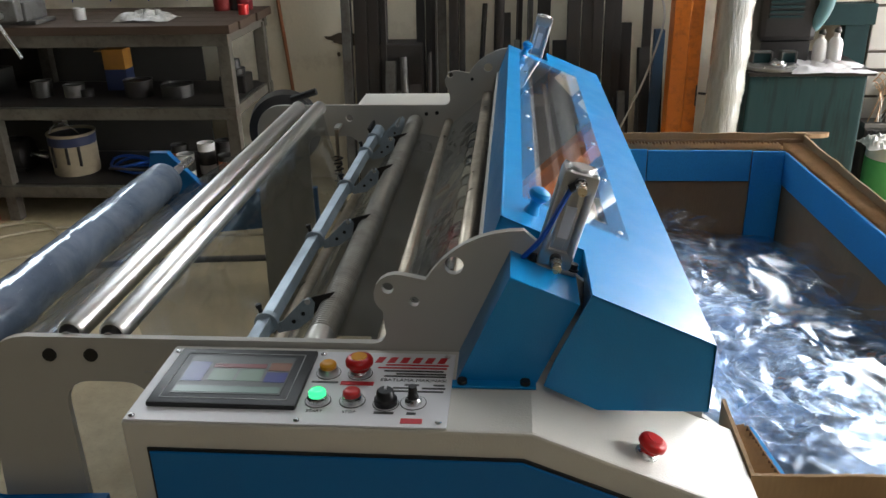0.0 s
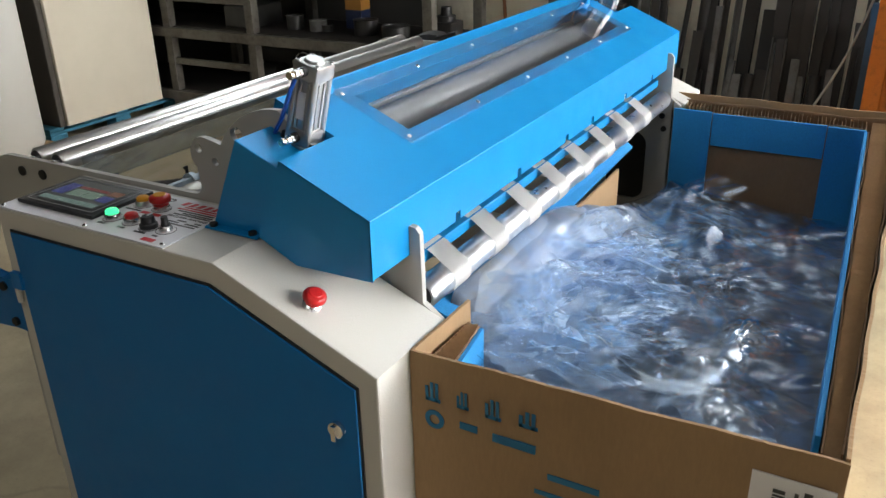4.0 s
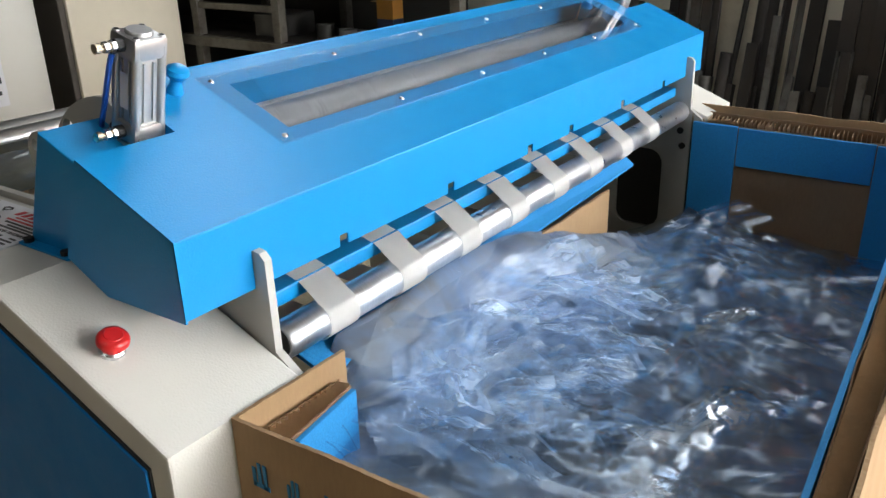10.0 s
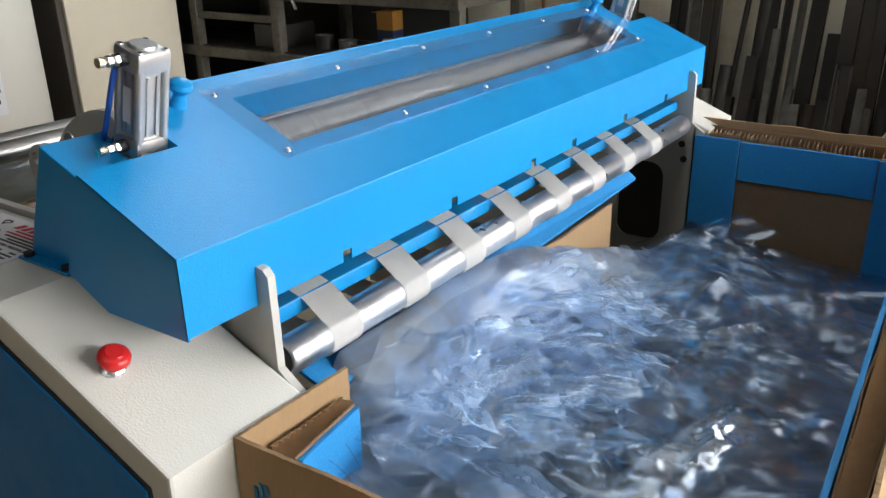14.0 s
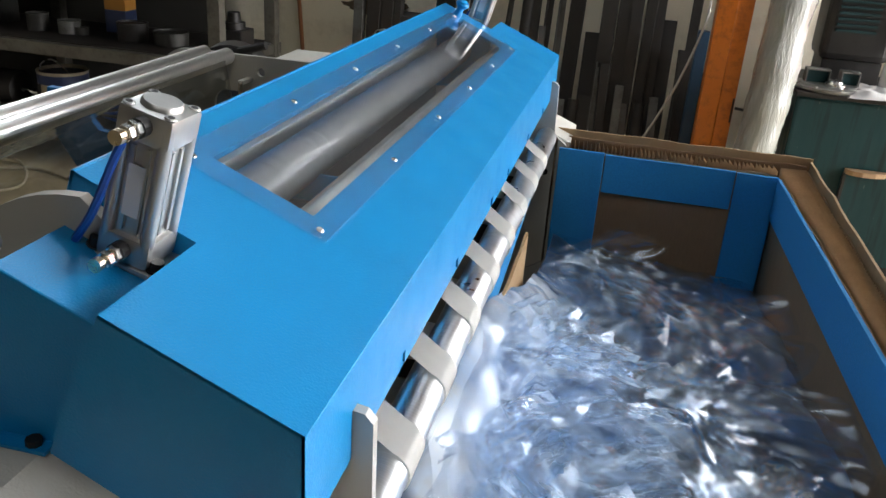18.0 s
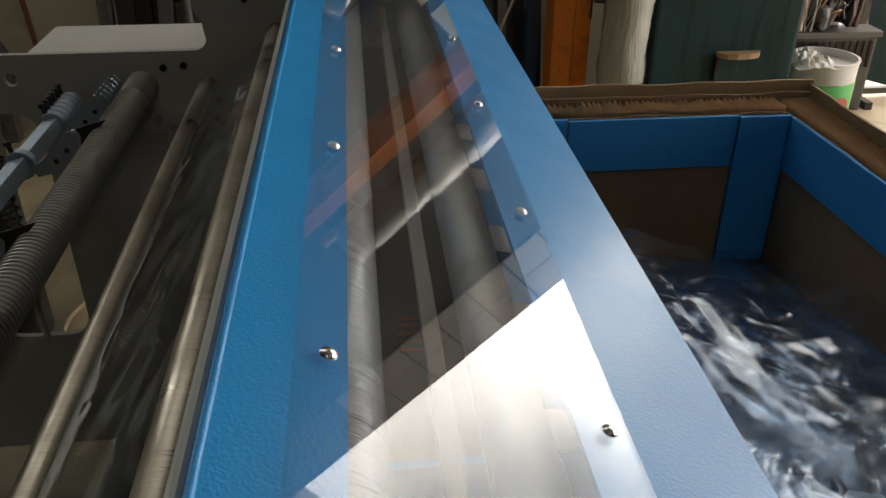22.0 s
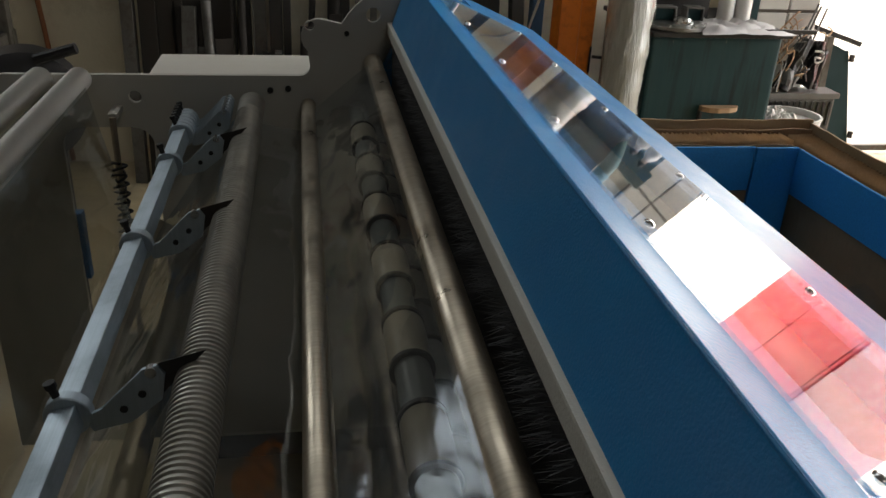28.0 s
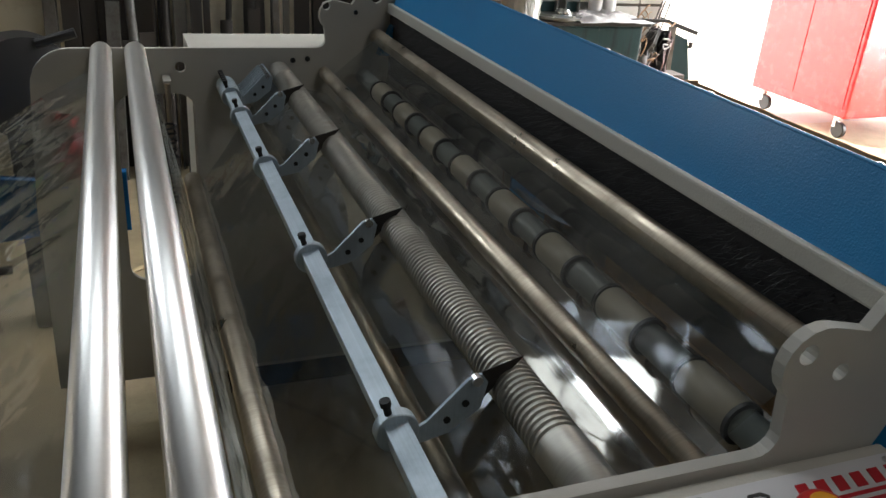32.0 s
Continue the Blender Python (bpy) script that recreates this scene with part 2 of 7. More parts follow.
M["yellow"] = plain("amber plastic", (0.75, 0.33, 0.02), 0.3, 0, 0.1, 20, 0)
M["redprint"] = plain("red print", (0.55, 0.02, 0.03), 0.5, 0, 0.1, 90, 0)
M["ink"] = plain("black print", (0.03, 0.03, 0.03), 0.5, 0, 0.1, 90, 0)
M["cyanprint"] = plain("blue carton print", (0.02, 0.16, 0.30), 0.8, 0, 0.2, 60, 0)
M["hose"] = plain("blue air hose", (0.01, 0.07, 0.35), 0.3, 0, 0.1, 30, 0)
M["foam"] = plain("blue foam tape", (0.010, 0.22, 0.52), 0.75, 0, 0.25, 260, 0.5, 0.0015)
M["brush"] = plain("black brush", (0.012, 0.012, 0.014), 0.7, 0, 0.5, 300, 0.4, 0.002)


def cardboard(name, col):
    t = Tree(name)
    fib = t.noise(160, 4, 0.7, (1, 1, 0.25))
    blot = t.noise(5, 5, 0.6)
    flute = t.add("ShaderNodeTexWave", Vector=t.coords((1, 1, 0)), Scale=38.0, Distortion=0.4, Detail=1.0)
    tone = t.mix(fib, shade(col, 0.82), shade(col, 1.12))
    tone = t.mix(t.ramp(blot, (0.45, grey(0)), (0.7, grey(0.5))), tone, shade(col, 0.7))
    t.set(Base_Color=tone, Roughness=0.85)
    t.bump(t.maths("ADD", fib, t.maths("MULTIPLY", flute.outputs["Fac"], 0.3)), 0.2, 0.0010)
    return t.mat


M["card"] = cardboard("brown cardboard", (0.33, 0.21, 0.105))
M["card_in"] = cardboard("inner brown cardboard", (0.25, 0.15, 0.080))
M["comb"] = cardboard("honeycomb paper", (0.52, 0.38, 0.24))


def concrete():
    t = Tree("worn concrete floor")
    big, mid, fine = t.noise(0.6, 5, 0.6), t.noise(4, 6, 0.7), t.noise(90, 4, 0.7)
    warp = t.mix(0.25, t.coords(), t.add("ShaderNodeTexNoise", Vector=t.coords(), Scale=1.6, Detail=5.0).outputs[1])
    crack = t.add("ShaderNodeTexVoronoi", Vector=warp, Scale=0.45)
    crack.feature = "DISTANCE_TO_EDGE"
    tone = t.mix(big, (0.40, 0.32, 0.175), (0.50, 0.42, 0.27))
    tone = t.mix(t.ramp(mid, (0.4, grey(0)), (0.75, grey(0.6))), tone, (0.22, 0.18, 0.13))
    tone = t.mix(t.ramp(fine, (0.55, grey(0)), (0.75, grey(0.35))), tone, (0.13, 0.11, 0.09))
    tone = t.mix(t.ramp(crack.outputs["Distance"], (0.0, grey(0.25)), (0.003, grey(0))), tone, (0.08, 0.07, 0.06))
    t.set(Base_Color=tone, Roughness=t.ramp(mid, (0.3, grey(0.45)), (0.7, grey(0.75))))
    t.bump(fine, 0.25, 0.002)
    return t.mat


def plaster():
    t = Tree("stained cream plaster")
    big, mid, fine = t.noise(0.9, 5, 0.65), t.noise(5, 6, 0.7), t.noise(70, 4, 0.6)
    tone = t.mix(big, (0.70, 0.63, 0.48), (0.80, 0.75, 0.62))
    tone = t.mix(t.ramp(mid, (0.5, grey(0)), (0.8, grey(0.6))), tone, (0.36, 0.29, 0.19))
    t.set(Base_Color=tone, Roughness=0.85)
    t.bump(fine, 0.4, 0.004)
    return t.mat


def rusty(name, col, rust, amount=0.5, rough=0.6, metallic=0.2):
    t = Tree(name)
    big, mid = t.noise(3.5, 6, 0.7), t.noise(28, 5, 0.7)
    tone = t.mix(t.ramp(big, (0.6 - 0.35 * amount, grey(0)), (0.75, grey(0.9))), col, rust)
    tone = t.mix(t.ramp(mid, (0.5, grey(0)), (0.75, grey(0.5))), tone, shade(rust, 0.5))
    t.set(Base_Color=tone, Roughness=rough, Metallic=metallic)
    t.bump(mid, 0.2, 0.002)
    return t.mat


def timber(name, col):
    t = Tree(name)
    grain = t.noise(6, 6, 0.65, (1, 14, 14), 0.5)
    tone = t.mix(grain, shade(col, 0.55), shade(col, 1.2))
    t.set(Base_Color=tone, Roughness=0.75)
    t.bump(grain, 0.3, 0.002)
    return t.mat


M["floor"] = concrete()
M["wall"] = plaster()
M["hall"] = plain("dark grey wall", (0.06, 0.055, 0.047), 0.9, 0, 0.3, 2, 0.2, 0.004)
M["roof"] = plain("dull roof sheet", (0.045, 0.043, 0.04), 0.6, 0, 0.25, 2, 0.1, 0.003)
M["bench_steel"] = rusty("grey bench paint", (0.105, 0.097, 0.078), (0.045, 0.03, 0.02), 0.45)
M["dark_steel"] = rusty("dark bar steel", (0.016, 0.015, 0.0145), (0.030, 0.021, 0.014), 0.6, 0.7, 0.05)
M["grey_steel"] = rusty("grey bar steel", (0.12, 0.12, 0.115), (0.06, 0.045, 0.03), 0.4, 0.5, 0.3)
M["orange"] = rusty("orange column paint", (0.62, 0.17, 0.012), (0.30, 0.08, 0.01), 0.25, 0.45, 0.0)
M["copper"] = plain("tan lacquered wire", (0.42, 0.27, 0.16), 0.45, 0.3, 0.25, 40, 0)
M["teal"] = plain("dark green tank paint", (0.006, 0.030, 0.033), 0.6, 0, 0.45, 5, 0.2, 0.003, Specular_IOR_Level=0.25)
def tank_paint():
    """Dark green paint with pale runs, oil streaks and scratches."""
    t = Tree("dark green tank paint")
    big, run, chip = t.noise(3, 5, 0.6), t.noise(9, 4, 0.6, (3.2, 3.2, 0.28)), t.noise(38, 3, 0.7, (1, 1, 0.4))
    tone = t.mix(big, (0.005, 0.028, 0.030), (0.011, 0.046, 0.050))
    tone = t.mix(t.ramp(run, (0.52, grey(0)), (0.72, grey(0.85))), tone, (0.004, 0.010, 0.011))
    tone = t.mix(t.ramp(chip, (0.70, grey(0)), (0.78, grey(0.6))), tone, (0.16, 0.17, 0.15))
    t.set(Base_Color=tone, Roughness=t.ramp(run, (0.4, grey(0.6)), (0.7, grey(0.3))), Specular_IOR_Level=0.3)
    t.bump(big, 0.2, 0.003)
    return t.mat


M["tank_paint"] = tank_paint()
M["timber"] = timber("old bench wood", (0.06, 0.035, 0.02))
M["pallet_blue"] = timber("blue painted pallet", (0.03, 0.17, 0.26))
M["pallet_wood"] = timber("pallet wood", (0.38, 0.24, 0.13))
M["cream"] = painted("cream cabinet paint", (0.60, 0.54, 0.42), 0.5, 0.1, 200, 0.1)
M["film_web"] = film_crumpled("machine film web", (0.62, 0.61, 0.58), 0.10, 0.08, ((5, 0.10), (17, 0.10), (60, 0.05)), 0.14, (0.42, 0.41, 0.38), (1, 0.35, 1))
M["film_over"] = film_crumpled("upper film web", (0.76, 0.75, 0.72), 0.035, 0.07, ((6, 0.035), (22, 0.05)), 0.22, (0.28, 0.27, 0.24), (1, 0.6, 1))
M["film_taut"] = film_clear("taut film web", (0.50, 0.50, 0.50), 0.50, 0.06, 5, (1, 0.4, 1), 0.06, 0.03, 0.006)
# Near-black back paints shade deep in the heap; blue haze paints hood reflections.
M["film_packed"] = film_crumpled("packed bags with painted depth", None, 0.13, 0.48, ((2.2, 0.20), (7, 0.07)), 0.70, (0.12, 0.23, 0.44), (1, 0.5, 1), (0.012, 0.014, 0.018))
M["film_bag"] = film_crumpled("clear plastic bag", (0.84, 0.87, 0.91), 0.03, 0.24, ((2.2, 0.16), (6, 0.05)), 0.06, (0.36, 0.50, 0.72), (1, 0.4, 1))
M["film_fold"] = film_crumpled("folded clear bag", (0.90, 0.93, 0.96), 0.022, 0.13, ((2.5, 0.10), (7, 0.04)), 0.04, (0.42, 0.55, 0.74), (1, 0.3, 1))
M["film_milky"] = film_crumpled("milky crumpled bag", (0.86, 0.87, 0.86), 0.16, 0.16, ((10, 0.35), (30, 0.24)), 0.5, (0.70, 0.73, 0.76))
# Blue-white milk paints the sky glare on bags near the outfeed roller.
M["film_glare"] = film_crumpled("milky bag with painted glare", (0.90, 0.94, 0.99), 0.08, 0.20, ((4, 0.18), (13, 0.08)), 0.62, (0.58, 0.76, 1.0))
M["plexi"] = film_clear("clear acrylic sheet", (0.97, 0.985, 0.99), 0.955, 0.012, 3, (1, 1, 1), 0.02, 0.0)


def stretch_wrapped(name, col, gloss=0.12, ring=(0.3, 26, 0.3), coat=0.8):
    """Many layers of clear film: greyish, glossy, with wound creases."""
    t = Tree(name)
    n = t.noise(5, 5, 0.65, ring, 1.2)
    t.set(Base_Color=t.mix(n, shade(col, 0.6), shade(col, 1.25)), Roughness=gloss, Metallic=0.0, Coat_Weight=coat, Coat_Roughness=0.06, Specular_IOR_Level=coat)
    t.bump(n, 0.8, 0.010)
    return t.mat


# Blue back and pale haze put the sky's reflection into the wound film.
M["film_roll"] = film_crumpled("wound clear film", None, 0.22, 0.16, ((6, 0.22), (20, 0.20)), 0.35, (0.58, 0.66, 0.78), (1, 0.5, 1), (0.22, 0.29, 0.42))
M["film_core"] = stretch_wrapped("film over rubber roller", (0.36, 0.36, 0.375), 0.34, (0.5, 9, 0.5), 0.45)
M["wrap_tube"] = stretch_wrapped("wrapped tubes", (0.34, 0.34, 0.30), 0.2, (9, 9, 0.6))

# ---- building blocks ----


def part(name, bm, material, parent=None, label="", smooth=False):
    bmesh.ops.recalc_face_normals(bm, faces=bm.faces)
    me = bpy.data.meshes.new(name)
    bm.to_mesh(me)
    bm.free()
    me.materials.append(material)
    if smooth:
        me.shade_smooth()
        me.set_sharp_from_angle(angle=radians(38))
    ob = new(name, me)
    if parent is not None:
        ob.parent = parent
        ob.matrix_parent_inverse = parent.matrix_world.inverted()
    if label:
        ob["label"] = label
    return ob


def thing(name, label, category, at=(0, 0, 0), group="", kind=""):
    ob = new(name)
    ob.location = at
    ob.empty_display_size = 0.05
    bpy.context.view_layer.update()
    return tagged(ob, label, category, group, kind)


def block(bm, x0, x1, y0, y1, z0, z1, bevel=0.0, m=None):
    g = bmesh.ops.create_cube(bm, size=1)["verts"]
    for v in g:
        v.co = Vector((x0 + (v.co.x + 0.5) * (x1 - x0), y0 + (v.co.y + 0.5) * (y1 - y0), z0 + (v.co.z + 0.5) * (z1 - z0)))
    if bevel:
        r = bmesh.ops.bevel(bm, geom=list({e for v in g for e in v.link_edges}), offset=bevel, segments=2, profile=0.6, affect="EDGES")
        g = list({v for f in r["faces"] for v in f.verts} | {v for v in g if v.is_valid})
    if m is not None:
        bmesh.ops.transform(bm, matrix=m, verts=g)
    return bm


def prism(bm, outline, y0, y1, bevel=0.0):
    """A plate or body with an outline in x and z, from y0 to y1."""
    a = [bm.verts.new((x, y0, z)) for x, z in outline]
    b = [bm.verts.new((x, y1, z)) for x, z in outline]
    fa, fb = bm.faces.new(a), bm.faces.new(list(reversed(b)))
    n = len(a)
    for i in range(n):
        bm.faces.new((a[i], b[i], b[(i + 1) % n], a[(i + 1) % n]))
    if bevel:
        bmesh.ops.bevel(bm, geom=list(fa.edges) + list(fb.edges), offset=bevel, segments=2, profile=0.6, affect="EDGES")
    return bm


def rod(bm, p, q, r0, r1=None, n=20, caps=True):
    p, q = Vector(p), Vector(q)
    r1 = r0 if r1 is None else r1
    turn = (q - p).to_track_quat("Z", "Y").to_matrix()
    rings = []
    for c, r in ((p, r0), (q, r1)):
        rings.append([bm.verts.new(c + turn @ Vector((r * math.cos(2 * math.pi * i / n), r * math.sin(2 * math.pi * i / n), 0))) for i in range(n)])
    for i in range(n):
        bm.faces.new((rings[0][i], rings[0][(i + 1) % n], rings[1][(i + 1) % n], rings[1][i]))
    if caps:
        bm.faces.new(list(reversed(rings[0]))), bm.faces.new(rings[1])
    return bm


def turned(bm, p, q, profile, n=24):
    """A turned body on the line p to q: profile rows of (share of the length, radius)."""
    p, q = Vector(p), Vector(q)
    turn = (q - p).to_track_quat("Z", "Y").to_matrix()
    rings = []
    for s, r in profile:
        c = p.lerp(q, s)
        rings.append([bm.verts.new(c + turn @ Vector((r * math.cos(2 * math.pi * i / n), r * math.sin(2 * math.pi * i / n), 0))) for i in range(n)])
    for u, w in zip(rings, rings[1:]):
        for i in range(n):
            bm.faces.new((u[i], u[(i + 1) % n], w[(i + 1) % n], w[i]))
    bm.faces.new(list(reversed(rings[0]))), bm.faces.new(rings[-1])
    return bm


def tube(bm, points, r, n=8):
    """A bent wire, hose or tube through the points."""
    points = [Vector(p) for p in points]
    fine = []
    for i in range(len(points) - 1):
        p0, p1, p2, p3 = points[max(i - 1, 0)], points[i], points[i + 1], points[min(i + 2, len(points) - 1)]
        for k in range(6):
            t = k / 6
            fine.append(0.5 * ((2 * p1) + (p2 - p0) * t + (2 * p0 - 5 * p1 + 4 * p2 - p3) * t * t + (3 * p1 - p0 - 3 * p2 + p3) * t**3))
    fine.append(points[-1])
    rings = []
    for i, c in enumerate(fine):
        d = fine[min(i + 1, len(fine) - 1)] - fine[max(i - 1, 0)]
        turn = d.to_track_quat("Z", "Y").to_matrix()
        rings.append([bm.verts.new(c + turn @ Vector((r * math.cos(2 * math.pi * k / n), r * math.sin(2 * math.pi * k / n), 0))) for k in range(n)])
    for u, w in zip(rings, rings[1:]):
        for i in range(n):
            bm.faces.new((u[i], u[(i + 1) % n], w[(i + 1) % n], w[i]))
    bm.faces.new(list(reversed(rings[0]))), bm.faces.new(rings[-1])
    return bm


def arc(cx, cz, r, a0, a1, n=8):
    return [(cx + r * math.cos(radians(a0 + (a1 - a0) * i / n)), cz + r * math.sin(radians(a0 + (a1 - a0) * i / n))) for i in range(n + 1)]


def B():
    return bmesh.new()


def sheet(bm, outer, holes, thick, place):
    """A flat sheet with holes: outlines in its own u and v, thickness along +w; place(u, v, w) gives the point."""
    loops = [outer, *holes]
    low, edges, rims = [], [], []
    for loop in loops:
        vs = [bm.verts.new((u, v, 0)) for u, v in loop]
        edges += [bm.edges.new((vs[i], vs[(i + 1) % len(vs)])) for i in range(len(vs))]
        rims.append(vs)
        low += vs
    faces = [g for g in bmesh.ops.triangle_fill(bm, edges=edges, use_beauty=True)["geom"] if isinstance(g, bmesh.types.BMFace)]
    up = {v: bm.verts.new((v.co.x, v.co.y, thick)) for v in low}
    for fc in faces:
        bm.faces.new([up[v] for v in reversed(fc.verts)])
    for vs in rims:
        for i in range(len(vs)):
            a, b = vs[i], vs[(i + 1) % len(vs)]
            bm.faces.new((a, b, up[b], up[a]))
    for v in low + list(up.values()):
        v.co = Vector(place(*v.co))
    return bm


def rounded(x0, x1, z0, z1, r, n=5):
    return arc(x1 - r, z1 - r, r, 0, 90, n) + arc(x0 + r, z1 - r, r, 90, 180, n) + arc(x0 + r, z0 + r, r, 180, 270, n) + arc(x1 - r, z0 + r, r, 270, 360, n)


def circle(cx, cz, r, n=14):
    return [(cx + r * math.cos(2 * math.pi * i / n), cz + r * math.sin(2 * math.pi * i / n)) for i in range(n)]

# ---- the hall ----
WALL_Y, GATE_X = 4.85, 2.30
bm = B()
block(bm, -8, 6.5, -7, 4.85, -0.2, 0.0)
tagged(part("floor", bm, M["floor"]), "worn beige concrete workshop floor with stains", "floor", kind="structure")
bm = B()
block(bm, -60, 90, 4.85, 120, -0.25, -0.02)
tagged(part("ground", bm, plain("bright outdoor paving", (0.40, 0.36, 0.30), 0.9, 0, 0.2, 3, 0.2)), "pale sunlit paving outside the gate", "ground", kind="structure")
bm = B()
block(bm, -8, GATE_X - 0.32, WALL_Y, WALL_Y + 0.25, 0, 1.36)
block(bm, 6.2, 6.5, WALL_Y, WALL_Y + 0.25, 0, 4.6)
block(bm, GATE_X - 0.32, 6.2, WALL_Y, WALL_Y + 0.25, 4.0, 4.6)
tagged(part("wall_north", bm, M["wall"]), "cream plastered workshop wall with stains and a damaged patch", "wall", kind="structure")
# From 1.36 m up the wall takes the dark wall material.
bm = B()
for x0, x1, z0, z1 in ((-8, GATE_X - 0.32, 1.36, 2.2), (-8, -3.4, 2.2, 4.6), (-3.4, -2.0, 4.3, 4.6), (-2.0, GATE_X - 0.32, 2.2, 4.6)):
    block(bm, x0, x1, WALL_Y + 0.003, WALL_Y + 0.25, z0, z1)
tagged(part("wall_north_upper", bm, M["hall"]), "dark upper part of the workshop wall", "wall", kind="structure")
# Unseen closing walls, kept dark so they bounce little light.
for nm, ext in (("wall_south", (-8, 6.5, -7.2, -7)), ("wall_west", (-8.2, -8, -7, 5.1)), ("wall_east", (6.5, 6.7, -7, 0.8)), ("wall_east", (6.5, 6.7, 4.4, 5.1))):
    bm = B()
    block(bm, *ext, 0, 4.6)
    if nm == "wall_east" and ext[2] < 0:
        block(bm, 6.5, 6.7, 0.8, 4.4, 4.0, 4.6)
    tagged(part(nm, bm, M["hall"]), "plain dark workshop wall out of view", "wall", kind="structure")
bm = B()
# The opening round y -1.9 is left for the added fill lamp.
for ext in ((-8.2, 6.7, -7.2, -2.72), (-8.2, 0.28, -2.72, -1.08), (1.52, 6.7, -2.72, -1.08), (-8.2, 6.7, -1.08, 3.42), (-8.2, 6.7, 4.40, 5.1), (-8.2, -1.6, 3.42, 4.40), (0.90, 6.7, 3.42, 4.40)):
    block(bm, *ext, 4.6, 4.8)
tagged(part("ceiling", bm, M["roof"]), "dull grey sheet steel workshop roof", "ceiling", kind="structure")

for nm, x0, x1, z0, z1 in (("window_1", -3.4, -2.0, 2.2, 4.3),):
    win = thing(nm, "grimy steel framed window high in the wall", "window", ((x0 + x1) / 2, 5.0, z0), kind="structure")
    for a, b, c, d in ((x0, x1, z0, z0 + 0.04), (x0, x1, z1 - 0.04, z1), (x0, x0 + 0.04, z0 + 0.04, z1 - 0.04), (x1 - 0.04, x1, z0 + 0.04, z1 - 0.04)):
        bm = B()
        block(bm, a, b, 5.0, 5.05, c, d, 0.004)
        part("window_frame", bm, M["dark_steel"], win)
    for x in (x0 + 0.47, x0 + 0.93):
        bm = B()
        block(bm, x - 0.025, x + 0.025, 4.885, 4.915, z0, z1, 0.004)
        part("window_bar", bm, M["dark_steel"], win)
    for z in (z0 + 0.72, z0 + 1.42):
        bm = B()
        block(bm, x0, x1, 4.870, 4.884, z - 0.025, z + 0.025, 0.004)
        part("window_bar", bm, M["dark_steel"], win)
    bm = B()
    block(bm, x0 + 0.04, x1 - 0.04, 5.02, 5.026, z0 + 0.04, z1 - 0.04)
    part("pane", bm, plain("milky window pane", (0.7, 0.72, 0.72), 0.4), win)
milky = plain("milky roof light sheet", (0.7, 0.72, 0.72), 0.5)
# Second roof light is added for the fill lamp; opaque panes stop the sun.
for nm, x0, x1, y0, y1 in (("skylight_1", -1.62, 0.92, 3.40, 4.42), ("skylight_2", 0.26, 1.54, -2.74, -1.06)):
    skylight = thing(nm, "white opaque-paned roof light in a steel frame", "skylight", ((x0 + x1) / 2, (y0 + y1) / 2, 4.8), kind="structure")
    mid = (x0 + x1) / 2
    for a, b in ((x0, mid - 0.02), (mid + 0.02, x1)):
        bm = B()
        block(bm, a, b, y0, y1, 4.815, 4.83)
        part("pane", bm, milky, skylight)
    for x in (x0, mid, x1):
        bm = B()
        block(bm, x - 0.02, x + 0.02, y0 - 0.02, y1 + 0.02, 4.80, 4.84)
        part("glazing_bar", bm, M["dark_steel"], skylight)

# ---- the machine ----
YN, YF = 1.139, 2.66            # inner faces of the two side plates
MID = (1.03 + 2.775) / 2
machine = thing("bag_making_machine", "blue and beige plastic film slitting and folding machine with rollers", "machine", (-0.2, 1.9, 0))


def flip(y):
    return 2 * MID - y


def side_outline(dx=0.0, dz=0.0):
    """Outline of a side plate; dx and dz shift its scalloped top."""
    o = [(-0.80, 0.12), (-0.795, 0.60), (-0.775, 0.875)]
    o += arc(-0.69, 0.878, 0.085, 178, 92, 7)
    top = [(-0.165, 0.963)] + arc(-0.16, 0.983, 0.02, 270, 350, 4)
    top += arc(-0.122, 1.037, 0.034, 230, 75, 8)
    top += arc(0.055, 0.985, 0.155, 150, 88, 8)
    o += [(x + dx, z + (dz if z > 1 else 0)) for x, z in top]
    o += [(0.16, 1.07), (0.29, 1.005), (0.318, 0.986), (0.336, 0.983), (0.344, 0.974), (0.346, 0.85), (0.38, 0.825), (0.38, 0.12)]
    return o


def side_plate(y0, y1, label, holes, bolts, dx=0.0, dz=0.0):
    bm = B()
    sheet(bm, side_outline(dx, dz), holes, y1 - y0, lambda u, v, w: (u, y0 + w, v))
    ob = part("side_plate", bm, M["plate"], machine, label)
    for x, z, r in bolts:
        bm = B()
        rod(bm, (x, y0 - 0.004, z), (x, y1 + 0.004, z), r, n=12)
        part("bolt", bm, M["hole"], ob)
    return ob


near_holes = [rounded(-0.645, -0.50, 0.30, 0.885, 0.045), circle(-0.119, 1.055, 0.009), circle(-0.081, 1.034, 0.008), circle(-0.022, 1.092, 0.014)]
far_holes = [rounded(-0.61, -0.44, 0.40, 0.862, 0.04), rounded(0.15, 0.28, 0.50, 0.728, 0.04), circle(-0.139, 1.058, 0.009), circle(-0.02, 1.08, 0.014), circle(-0.468, 0.921, 0.012)]
side_plate(YN, YN + 0.012, "painted steel side plate with a scalloped top", near_holes, [(-0.655, 0.932, 0.011), (-0.588, 0.933, 0.011)], 0.016, 0.006)
side_plate(YF, YF + 0.012, "painted steel side plate with a scalloped top", far_holes,
           [(-0.217, 0.935, 0.006), (-0.183, 0.938, 0.006), (0.324, 0.79, 0.009), (0.332, 0.749, 0.009), (-0.07, 1.045, 0.005), (0.0, 0.98, 0.005)])

# Black plate paints the dark cabinet inside seen through the far opening.
bm = B()
